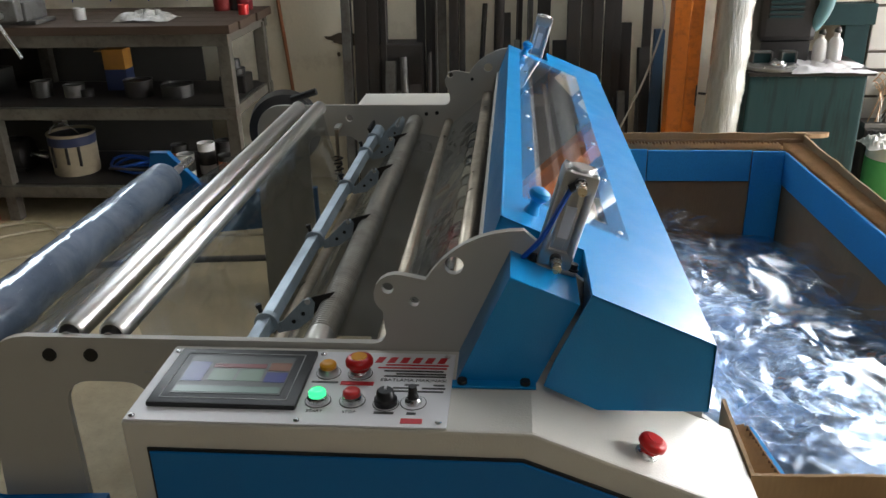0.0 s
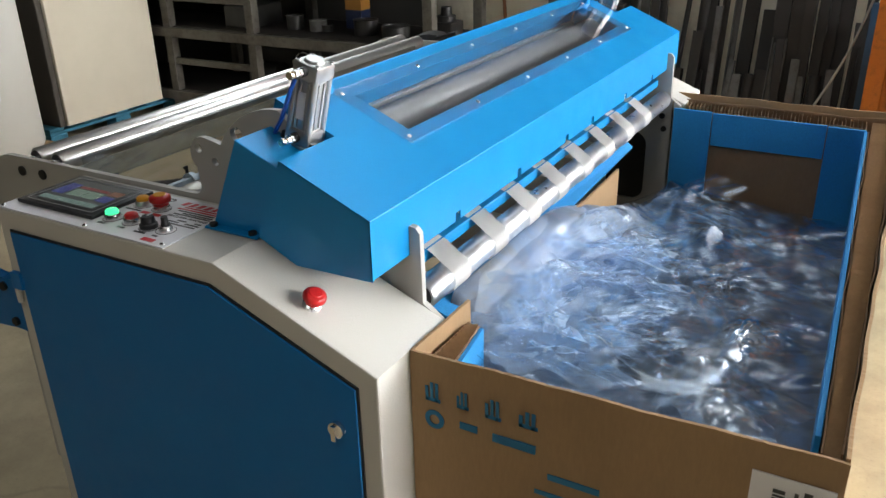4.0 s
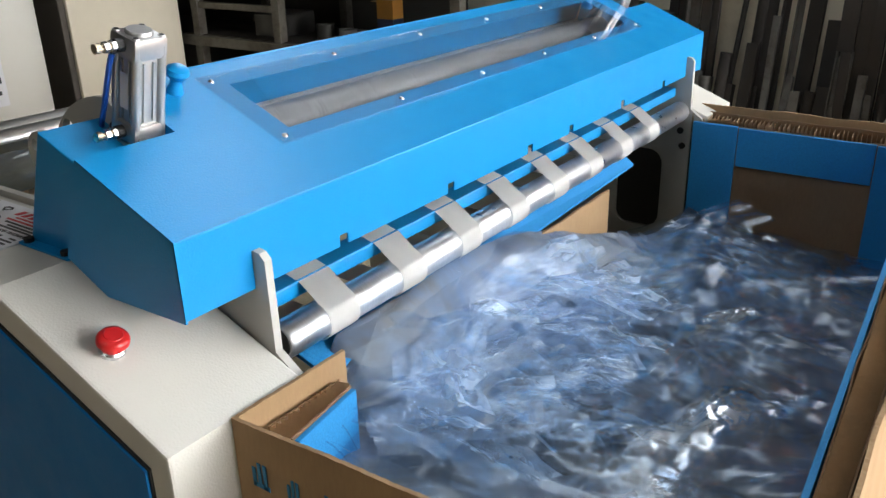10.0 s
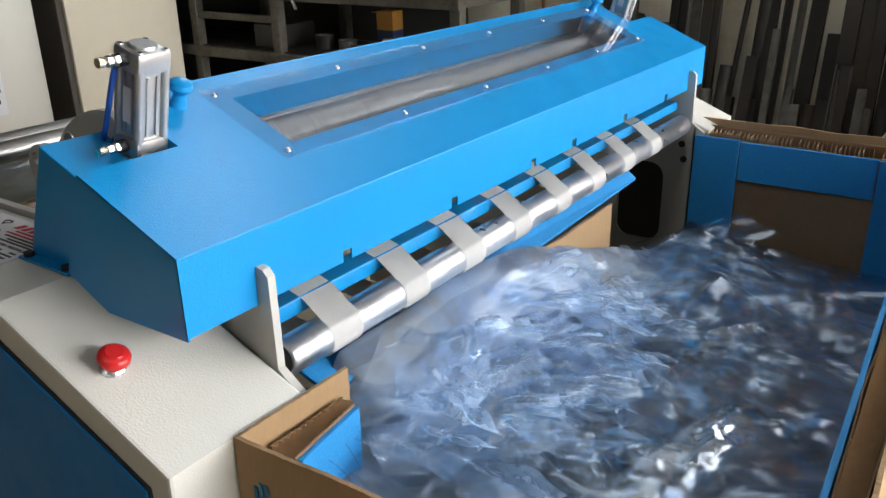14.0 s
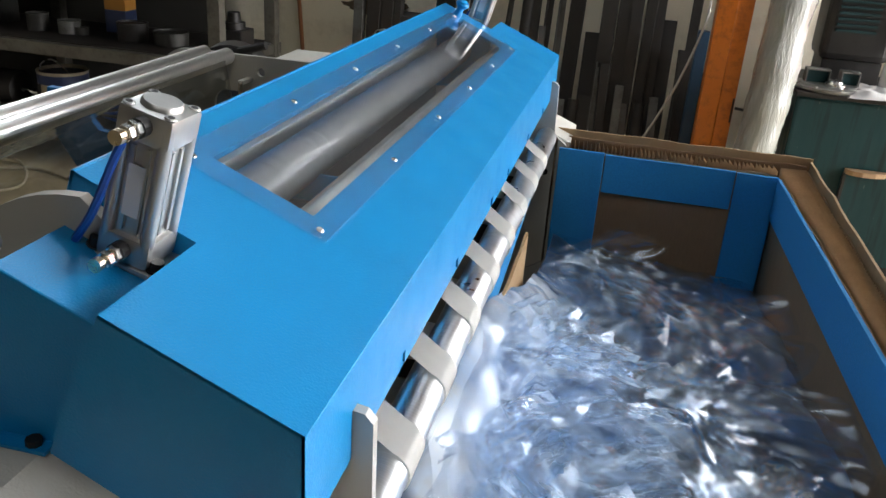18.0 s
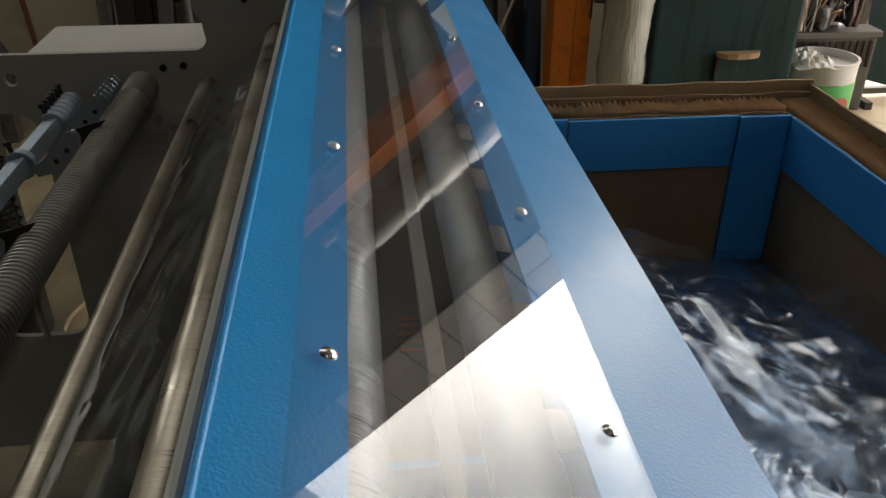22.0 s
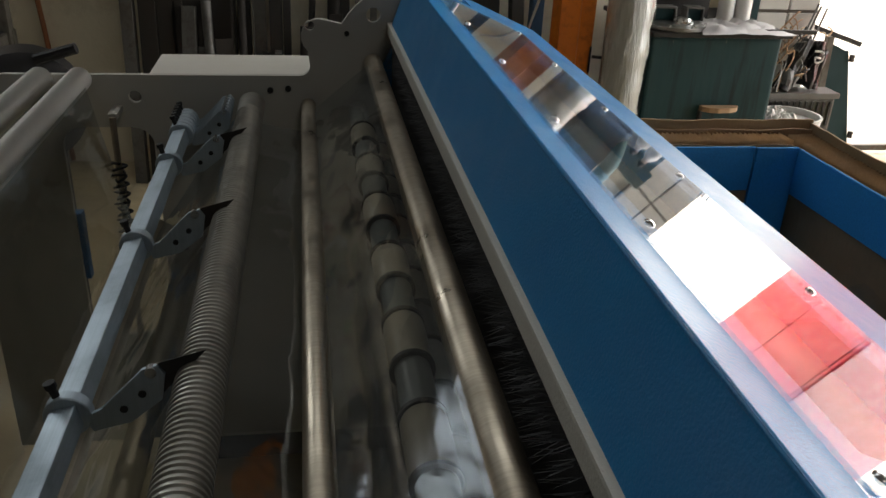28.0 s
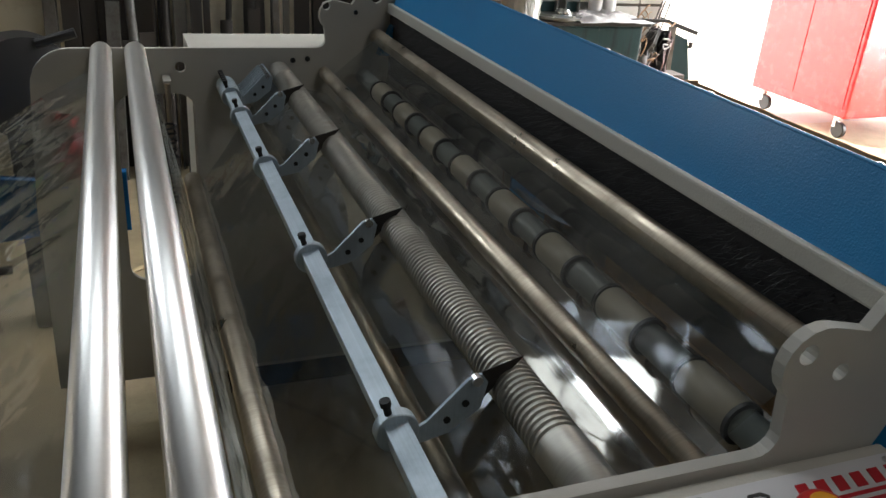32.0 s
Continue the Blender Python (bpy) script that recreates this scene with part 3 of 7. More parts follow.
block(bm, 0.151, 0.279, YF + 0.008, YF + 0.0115, 0.501, 0.727)
part("opening_shade", bm, M["black"], machine, "black plate standing in for the dark inside of the side plate's opening")

CAB = [(-0.445, 0.10), (-0.445, 0.955), (0.088, 0.955), (0.388, 0.832), (0.388, 0.10)]
DOOR = [(-0.415, 0.14), (-0.415, 0.917), (0.078, 0.917), (0.354, 0.806), (0.354, 0.14)]


def end_cabinet(y0, y1, front):
    bm = B()
    prism(bm, CAB, y0, y1, 0.004)
    cab = part("end_cabinet", bm, M["beige"], machine, "beige painted steel end cabinet")
    bm = B()
    prism(bm, [(-0.40, 0.02), (-0.40, 0.099), (0.35, 0.099), (0.35, 0.02)], y0 + 0.02, y1 - 0.02)
    part("plinth", bm, M["black"], cab)
    if front:
        # Solid near-black plate: its rim paints the shade in the door gap.
        bm = B()
        prism(bm, DOOR, y0 - 0.003, y0 + 0.001, 0.0008)
        part("door_gap_shade", bm, M["hole"], cab, "near-black plate whose rim draws the dark gap round the door")
        bm = B()
        prism(bm, [(x + dx, z + dz) for (x, z), (dx, dz) in zip(DOOR, ((0.004, 0.004), (0.004, -0.004), (-0.002, -0.004), (-0.004, -0.003), (-0.004, 0.004)))], y0 - 0.006, y0 - 0.002, 0.0015)
        door = part("door", bm, M["shaded_blue"], cab, "blue painted door with a slanted corner")
    return cab


near_cab = end_cabinet(0.936, 1.136, True)
end_cabinet(YF + 0.013, 2.868, False)

# hood, seen in section: sloping top, upright front, low back
HA, HB, HC, HD = (0.043, 1.155), (0.325, 1.033), (0.325, 0.935), (0.0125, 1.069)
HL = math.hypot(HB[0] - HA[0], HB[1] - HA[1])
HU, HW = ((HB[0] - HA[0]) / HL, (HB[1] - HA[1]) / HL), (-(HB[1] - HA[1]) / HL, (HB[0] - HA[0]) / HL)
Y0, Y1 = 1.03, 2.775
NOTCH, NOTCH_Y = 0.163, 0.145


def on_hood(x, y, w=0.0):
    """A point on the slope of the hood at x and y, w metres above it."""
    u = (x - HA[0]) / HU[0]
    return Vector((HA[0] + u * HU[0] + w * HW[0], y, HA[1] + u * HU[1] + w * HW[1]))


hood_tilt = Matrix(((HU[0], 0, HW[0], 0), (0, 1, 0, 0), (HU[1], 0, HW[1], 0), (0, 0, 0, 1)))


bm = B()
block(bm, 0.060, 0.3215, 1.60, 1.606, 0.99, 1.03)
hood = part("hood", bm, M["blue"], machine, "bright blue hammer-painted steel hood over the rollers")
un = (NOTCH - HA[0]) / HU[0]
outer = [(0, Y0 + NOTCH_Y), (un, Y0 + NOTCH_Y), (un, Y0), (HL, Y0), (HL, Y1), (un, Y1), (un, Y1 - NOTCH_Y), (0, Y1 - NOTCH_Y)]
u0, u1 = (0.099 - HA[0]) / HU[0], (0.213 - HA[0]) / HU[0]
bm = B()
sheet(bm, outer, [[(u0, 1.328), (u1, 1.328), (u1, 2.510), (u0, 2.510)]], 0.003, lambda u, v, w: (HA[0] + u * HU[0] + (w - 0.003) * HW[0], v, HA[1] + u * HU[1] + (w - 0.003) * HW[1]))
part("top_panel", bm, M["blue"], hood)
bm = B()
edge = [(Y0, HC[1])]
cuts = [(1.145, 0.0075, 0.050)] + [(yc, 0.009, 0.016) for yc in (1.304, 1.567, 1.829, 1.998, 2.254, 2.503)] + [(2.666, 0.0075, 0.050)]
for yc, hw, hh in cuts:
    edge += [(yc - hw, HC[1]), (yc - hw, HC[1] + hh), (yc + hw, HC[1] + hh), (yc + hw, HC[1])]
edge += [(Y1, HC[1]), (Y1, HB[1] - 0.0005), (Y0, HB[1] - 0.0005)]
sheet(bm, edge, [], 0.003, lambda u, v, w: (HC[0] - w, u, v))
part("front_panel", bm, M["blue"], hood)
bm = B()
sheet(bm, [(Y0 + NOTCH_Y, 0), (Y1 - NOTCH_Y, 0), (Y1 - NOTCH_Y, 1), (Y0 + NOTCH_Y, 1)], [], 0.003,
      lambda u, v, w: (HD[0] + (HA[0] - HD[0]) * v + w, u, HD[1] + (HA[1] - HD[1] - 0.001) * v))
part("back_panel", bm, M["blue"], hood)
for (x, z), (ya, yb) in (((HB[0] - 0.0020, HB[1] - 0.0022), (Y0, Y1)), ((HA[0] + 0.0014, HA[1] - 0.0024), (Y0 + NOTCH_Y, Y1 - NOTCH_Y))):
    bm = B()
    rod(bm, (x, ya + 0.0005, z), (x, yb - 0.0005, z), 0.0025, n=16)
    part("folded_edge", bm, M["blue"], hood, smooth=True)
END = [(0.163, 1.1035), (0.325, 1.033), (0.325, 0.933), (0.178, 0.931), (0.105, 0.967), (0.118, 1.005)]
for y in (Y0, Y1 - 0.003):
    bm = B()
    prism(bm, [(x - 0.0005, z - 0.0015) for x, z in END], y, y + 0.003)
    part("end_panel", bm, M["blue"], hood)
    bm = B()
    inner_y = Y0 + NOTCH_Y if y < 2 else Y1 - NOTCH_Y - 0.003
    prism(bm, [(HA[0], HA[1] - 0.002), (NOTCH, 1.10), (NOTCH, 1.0), (0.014, 1.03)], inner_y, inner_y + 0.003)
    part("notch_wall", bm, M["blue"], hood)
    bm = B()
    ys = sorted((y if y < 2 else Y1, Y0 + NOTCH_Y if y < 2 else Y1 - NOTCH_Y))
    block(bm, NOTCH - 0.0015, NOTCH + 0.0015, ys[0] + 0.003, ys[1], 0.98, 1.0985)
    part("notch_side", bm, M["blue"], hood)
# lower boxes at both ends that carry the air cylinders
SMALL = [(-0.018, 0.950), (0.058, 1.117), (0.150, 1.078), (0.092, 0.948)]
for y0, y1 in ((1.05, 1.174), (flip(1.174), flip(1.05))):
    bm = B()
    prism(bm, SMALL, y0, y1, 0.002)
    sb = part("cylinder_box", bm, M["blue"], machine, "blue folded steel box under the air cylinder")
    bm = B()
    ya, yb = (y0 - 0.016, y0) if y0 < 2 else (y1, y1 + 0.016)
    block(bm, -0.02, 0.095, ya, yb, 0.956, 0.960, 0.001)
    part("foot_flange", bm, M["blue"], sb)
    for x in (-0.006, 0.08):
        bm = B()
        rod(bm, (x, (ya + yb) / 2, 0.960), (x, (ya + yb) / 2, 0.966), 0.007, n=8)
        part("bolt", bm, M["hole"], sb)

# rail, brush and rollers
bm = B()
block(bm, 0.006, 0.028, YN + 0.013, YF - 0.001, 1.045, 1.068, 0.003)
part("cross_rail", bm, M["beige"], machine, "beige painted cross rail under the hood")
bm = B()
block(bm, 0.014, 0.027, YN + 0.013, YF - 0.001, 0.90, 1.0445)
part("back_board", bm, M["brush"], machine, "black board behind the brush")

bristle = random.Random(3)
bm = B()
for i in range(1000):
    y, z = bristle.uniform(YN + 0.02, YF - 0.01), bristle.uniform(1.0, 1.042)
    a = Vector((0.014, y, z))
    b = a + Vector((-0.018 - bristle.uniform(0, 0.010), bristle.uniform(-0.006, 0.006), bristle.uniform(-0.012, 0.008)))
    n = Vector((0, 0.0007, 0))
    bm.faces.new([bm.verts.new(v) for v in (a - n, a + n, b)])
part("bristles", bm, plain("grey black bristle", (0.022, 0.022, 0.024), 0.45), machine, "black brush bristles along the rail")


def roller(name, x, z, r, mat, label, shaft=0.009, y0=YN + 0.020, y1=YF - 0.008, n=28):
    bm = B()
    L = y1 - y0
    c = 0.004 / L
    turned(bm, (x, y0, z), (x, y1, z), [(0, r - 0.003), (c, r), (1 - c, r), (1, r - 0.003)], n)
    ob = part(name, bm, mat, machine, label, smooth=True)
    bm = B()
    rod(bm, (x, YN + 0.010, z), (x, YF + 0.002, z), shaft, n=14)
    part("axle", bm, M["steel"], ob)
    bm = B()
    turned(bm, (x, y0 - 0.0012, z), (x, y0 + 0.0005, z), [(0, r * 0.76), (0.9, r * 0.80), (1, r * 0.80)], n)
    part("bearing", bm, M["black"], ob, "dark bearing in the roller's end")
    bm = B()
    rod(bm, (x, y0 - 0.010, z), (x, y0 - 0.0012, z), r * 0.34, n=6)
    part("axle_nut", bm, M["steel"], ob)
    return ob


roller("guide_roller", -0.628, 0.958, 0.022, M["chrome"], "polished steel guide roller")
roller("guide_roller", -0.560, 0.958, 0.022, M["chrome"], "polished steel guide roller")
roller("lower_roller", -0.456, 0.658, 0.020, M["dull"], "dull steel lower roller")
roller("lower_roller", -0.323, 0.823, 0.014, M["dull"], "thin dull steel roller")
roller("thin_roller", -0.145, 0.908, 0.014, M["dull"], "dull ground steel guide roller")
roller("thin_roller", -0.021, 0.993, 0.017, M["dull"], "dull ground steel guide roller")
roller("outfeed_roller", 0.330, 0.850, 0.026, M["galv"], "galvanised outfeed roller", y0=1.160, y1=2.625)
roller("pressure_roller", 0.083, 1.046, 0.034, M["film_core"], "rubber roller wound with creased clear film")
roller("pressure_roller", 0.190, 1.046, 0.020, metal("worn roller steel", (0.60, 0.58, 0.54), 0.5, "y", 0.5, 0.4), "dull steel roller under the window")
roller("collar_shaft", -0.050, 0.898, 0.0185, plain("grey green shaft", (0.19, 0.215, 0.21), 0.35, 0.0), "dark steel shaft with plastic collars")


# ---- control panel ----
PZ = 0.9555
panel = part("control_panel", block(B(), -0.443, -0.020, 0.938, 1.121, PZ, PZ + 0.0025, 0.001), M["white"], near_cab, "white printed control panel with a touch screen and buttons")
PT = PZ + 0.0025


def on_panel(name, bm, mat, label=""):
    ob = part(name, bm, mat, panel, label, smooth=True)
    return ob


for x, y in ((-0.434, 0.946), (-0.434, 1.112), (-0.214, 0.946), (-0.214, 1.112), (-0.031, 0.949), (-0.031, 1.112)):
    bm = B()
    turned(bm, (x, y, PT), (x, y, PT + 0.003), [(0, 0.0045), (0.5, 0.0042), (1, 0.002)], 12)
    on_panel("screw", bm, M["steel"])
# touch screen
bm = B()
block(bm, -0.424, -0.221, 0.967, 1.110, PT, PT + 0.008, 0.003)
on_panel("screen_bezel", bm, M["black"], "black touch screen housing")
bm = B()
for x0, x1, y0, y1 in ((-0.410, -0.235, 0.979, 0.9805), (-0.410, -0.235, 1.0945, 1.096), (-0.410, -0.4085, 0.979, 1.096), (-0.2365, -0.235, 0.979, 1.096)):
    block(bm, x0, x1, y0, y1, PT + 0.008, PT + 0.0086)
on_panel("bezel_line", bm, plain("grey line print", grey(0.35), 0.5), "thin grey line round the screen")


def display():
    t = Tree("lit display")
    t.set(Base_Color=(0.02, 0.022, 0.025, 1), Roughness=0.3, Emission_Color=(0.22, 0.24, 0.22, 1), Emission_Strength=0.05)
    return t.mat


bm = B()
block(bm, -0.398, -0.247, 0.990, 1.086, PT + 0.008, PT + 0.0088)
on_panel("screen", bm, display(), "dim lit display")
for col, tiles in (((0.10, 0.12, 0.35), ((-0.396, -0.366, 1.02, 1.07), (-0.279, -0.249, 1.02, 1.045))), ((0.30, 0.42, 0.34), ((-0.358, -0.322, 1.022, 1.052), (-0.319, -0.284, 1.022, 1.052))),
                   ((0.30, 0.10, 0.10), ((-0.360, -0.284, 1.056, 1.066),)), ((0.28, 0.40, 0.36), ((-0.396, -0.25, 0.993, 1.008),)), ((0.32, 0.17, 0.12), ((-0.279, -0.249, 1.05, 1.07),))):
    g = glowing("display tile", col, 0.10)
    for x0, x1, y0, y1 in tiles:
        bm = B()
        block(bm, x0, x1, y0, y1, PT + 0.0088, PT + 0.0092)
        on_panel("display_tile", bm, g)


def ring_print(x, y):
    bm = B()
    rod(bm, (x, y, PT), (x, y, PT + 0.0006), 0.0178, n=28)
    on_panel("button_print", bm, M["ink"])
    bm = B()
    rod(bm, (x, y, PT + 0.0006), (x, y, PT + 0.0010), 0.0166, n=28)
    on_panel("button_field", bm, M["white"])


def push_button(x, y, mat, label):
    ring_print(x, y)
    bm = B()
    turned(bm, (x, y, PT + 0.001), (x, y, PT + 0.010), [(0, 0.0142), (0.7, 0.0142), (1, 0.0125)], 24)
    ob = on_panel("push_button", bm, M["steel"], label)
    bm = B()
    turned(bm, (x, y, PT + 0.010), (x, y, PT + 0.018), [(0, 0.0118), (0.6, 0.0118), (0.9, 0.0095), (1, 0.006)], 24)
    part("lens", bm, mat, ob, smooth=True)


push_button(-0.196, 1.062, M["yellow"], "amber push button in a metal ring")
push_button(-0.196, 0.992, glowing("green lit lens", (0.05, 0.85, 0.28), 0.6), "lit green push button in a metal ring")
push_button(-0.150, 0.994, M["red"], "red push button in a metal ring")


def mushroom(parent, at, up, r, top, label):
    """An emergency stop: collar, stem and mushroom head."""
    at, up = Vector(at), Vector(up).normalized()
    bm = B()
    turned(bm, at, at + up * 0.008, [(0, 0.0155), (0.6, 0.0155), (1, 0.012)], 24)
    ob = part("emergency_stop", bm, M["steel"], parent, label, smooth=True)
    bm = B()
    turned(bm, at + up * 0.008, at + up * 0.027, [(0, r * 0.72), (0.2, r * 0.75), (0.42, r * 0.99), (0.7, r), (0.88, r * 0.9), (1, r * 0.66)], 32)
    part("mushroom_head", bm, M["red"], ob, smooth=True)
    bm = B()
    turned(bm, at + up * 0.027, at + up * 0.0282, [(0, r * 0.6), (1, r * 0.55)], 24)
    part("cap", bm, top, ob, smooth=True)
    return ob


ring_print(-0.151, 1.062)
mushroom(panel, (-0.151, 1.062, PT + 0.001), (0, 0, 1), 0.0195, M["yellow"], "red emergency stop with a yellow cap")
sl = Vector((CAB[3][0] - CAB[2][0], 0, CAB[3][1] - CAB[2][1])).normalized()
up_sl = Vector((-sl.z, 0, sl.x))
mushroom(near_cab, Vector((0.088, 0.985, 0.955)) + sl * 0.163, up_sl, 0.019, M["red"], "red emergency stop on the slanted cabinet top")
ring_print(-0.104, 0.989)
bm = B()
turned(bm, (-0.104, 0.989, PT + 0.001), (-0.104, 0.989, PT + 0.022), [(0, 0.0155), (0.35, 0.0155), (0.45, 0.0125), (0.9, 0.0115), (1, 0.0095)], 18)
kn = on_panel("rotary_knob", bm, M["black"], "black potentiometer knob")
bm = B()
block(bm, -0.1055, -0.1025, 0.989, 1.001, PT + 0.022, PT + 0.0235)
part("pointer", bm, M["white"], kn)
ring_print(-0.068, 0.993)
bm = B()
turned(bm, (-0.068, 0.993, PT + 0.001), (-0.068, 0.993, PT + 0.009), [(0, 0.0115), (0.6, 0.0115), (1, 0.009)], 20)
sw = on_panel("selector_switch", bm, M["steel"], "small black selector switch in a metal ring")
bm = B()
turned(bm, (-0.068, 0.993, PT + 0.009), (-0.068, 0.993, PT + 0.026), [(0, 0.008), (0.3, 0.0065), (1, 0.0055)], 14)
part("lever", bm, M["black"], sw, smooth=True)


def words(text, size, m, mat, parent, name="lettering", label=""):
    """Flat letters in the built-in font, as one mesh."""
    cu = bpy.data.curves.new(name, "FONT")
    cu.body, cu.size, cu.align_x, cu.align_y, cu.extrude = text, size, "CENTER", "CENTER", 0.0002
    tmp = bpy.data.objects.new(name, cu)
    me = bpy.data.meshes.new_from_object(tmp)
    me.name = name
    bpy.data.objects.remove(tmp)
    me.transform(m)
    me.materials.clear()
    me.materials.append(mat)
    ob = new(name, me)
    ob.parent = parent
    ob.matrix_parent_inverse = parent.matrix_world.inverted()
    if label:
        ob["label"] = label
    return ob


def bar(x0, x1, y0, y1, mat, name="print_bar"):
    bm = B()
    block(bm, x0, x1, y0, y1, PT, PT + 0.0006)
    return on_panel(name, bm, mat)


for x, tx in ((-0.196, "START"), (-0.150, "STOP")):
    words(tx, 0.0075, Matrix.Translation((x, 0.9675, PT + 0.0005)), M["ink"], panel)
words("EBATLAMA MAKINASI", 0.0095, Matrix.Translation((-0.074, 1.047, PT + 0.0005)), M["ink"], panel)
for x, w in ((-0.104, 0.026), (-0.068, 0.012)):
    bar(x - w / 2, x + w / 2, 0.9655, 0.970, M["ink"])
bar(-0.215, -0.178, 1.036, 1.040, M["ink"])
bar(-0.174, -0.128, 1.032, 1.041, M["redprint"])
bar(-0.080, -0.052, 0.9455, 0.9565, M["redprint"])
# maker's mark as plain shapes
for i in range(6):
    x = -0.135 + i * 0.018
    w = 0.013
    bm = B()
    sheet(bm, [(x, 1.093), (x + w * 0.8, 1.093), (x + w * 1.15, 1.108), (x + w * 0.35, 1.108)], [], 0.0006, lambda u, v, t: (u, v, PT + t))
    part("logo_shape", bm, M["redprint"], panel)
bm = B()
sheet(bm, [(-0.179, 1.104), (-0.168, 1.093), (-0.157, 1.104), (-0.162, 1.109), (-0.174, 1.109)], [[(-0.175, 1.1035), (-0.171, 1.106), (-0.165, 1.106), (-0.161, 1.1035), (-0.168, 1.097)]], 0.0006, lambda u, v, t: (u, v, PT + t))
part("logo_shape", bm, M["ink"], panel)
for x0, x1, y, mat in ((-0.118, -0.028, 1.0855, "redprint"), (-0.128, -0.03, 1.0775, "redprint"), (-0.118, -0.034, 1.0695, "ink"), (-0.10, -0.03, 1.062, "ink"), (-0.116, -0.03, 1.0555, "ink"),
                       (-0.085, -0.065, 1.034, "ink"), (-0.045, -0.03, 1.034, "ink"), (-0.10, -0.075, 1.026, "ink"), (-0.06, -0.028, 1.026, "ink"), (-0.098, -0.03, 1.018, "ink")):
    bar(x0, x1, y, y + 0.0035, M[mat])

# door lock and hinge
bm = B()
rod(bm, (0.313, 0.934, 0.724), (0.313, 0.922, 0.724), 0.014, n=20)
lock = part("lock", bm, M["steel"], near_cab, "chrome quarter-turn lock")
bm = B()
block(bm, 0.309, 0.317, 0.915, 0.922, 0.708, 0.735, 0.001)
part("lock_tab", bm, M["steel"], lock)
bm = B()
block(bm, -0.436, -0.408, 0.924, 0.935, 0.795, 0.83, 0.002)
part("hinge", bm, M["shaded_blue"], near_cab)
bm = B()
rod(bm, (-0.43, 0.930, 0.765), (-0.43, 0.930, 0.795), 0.006, n=10)
part("hinge_pin", bm, M["beige"], near_cab)

# ---- hood fittings ----


bm = B()
ua, ub = (0.074 - HA[0]) / HU[0], (0.241 - HA[0]) / HU[0]
sheet(bm, [(ua, 1.288), (ub, 1.288), (ub, 2.548), (ua, 2.548)], [], 0.003, lambda u, v, w: (HA[0] + u * HU[0] + (w + 0.0006) * HW[0], v, HA[1] + u * HU[1] + (w + 0.0006) * HW[1]))
window = part("window", bm, M["plexi"], hood, "clear acrylic inspection window screwed onto the hood")
window.visible_shadow = False
for x in (0.089, 0.229):
    for y in (1.303, 1.568, 1.814, 2.052, 2.290, 2.527):
        bm = B()
        a, b = on_hood(x, y, 0.0036), on_hood(x, y, 0.0062)
        turned(bm, a, b, [(0, 0.0047), (0.4, 0.0044), (0.8, 0.003), (1, 0.0012)], 12)
        part("screw", bm, M["steel"], window, smooth=True)

for y in (1.24, flip(1.24)):
    bm = B()
    a, b = on_hood(0.088, y, 0), on_hood(0.088, y, 0.040)
    turned(bm, a, b, [(0, 0.0125), (0.12, 0.0115), (0.3, 0.0085), (0.5, 0.009), (0.62, 0.014), (0.75, 0.0168), (0.9, 0.0150), (1, 0.009)], 24)
    part("lift_knob", bm, M["blue"], hood, "blue painted mushroom knob", smooth=True)


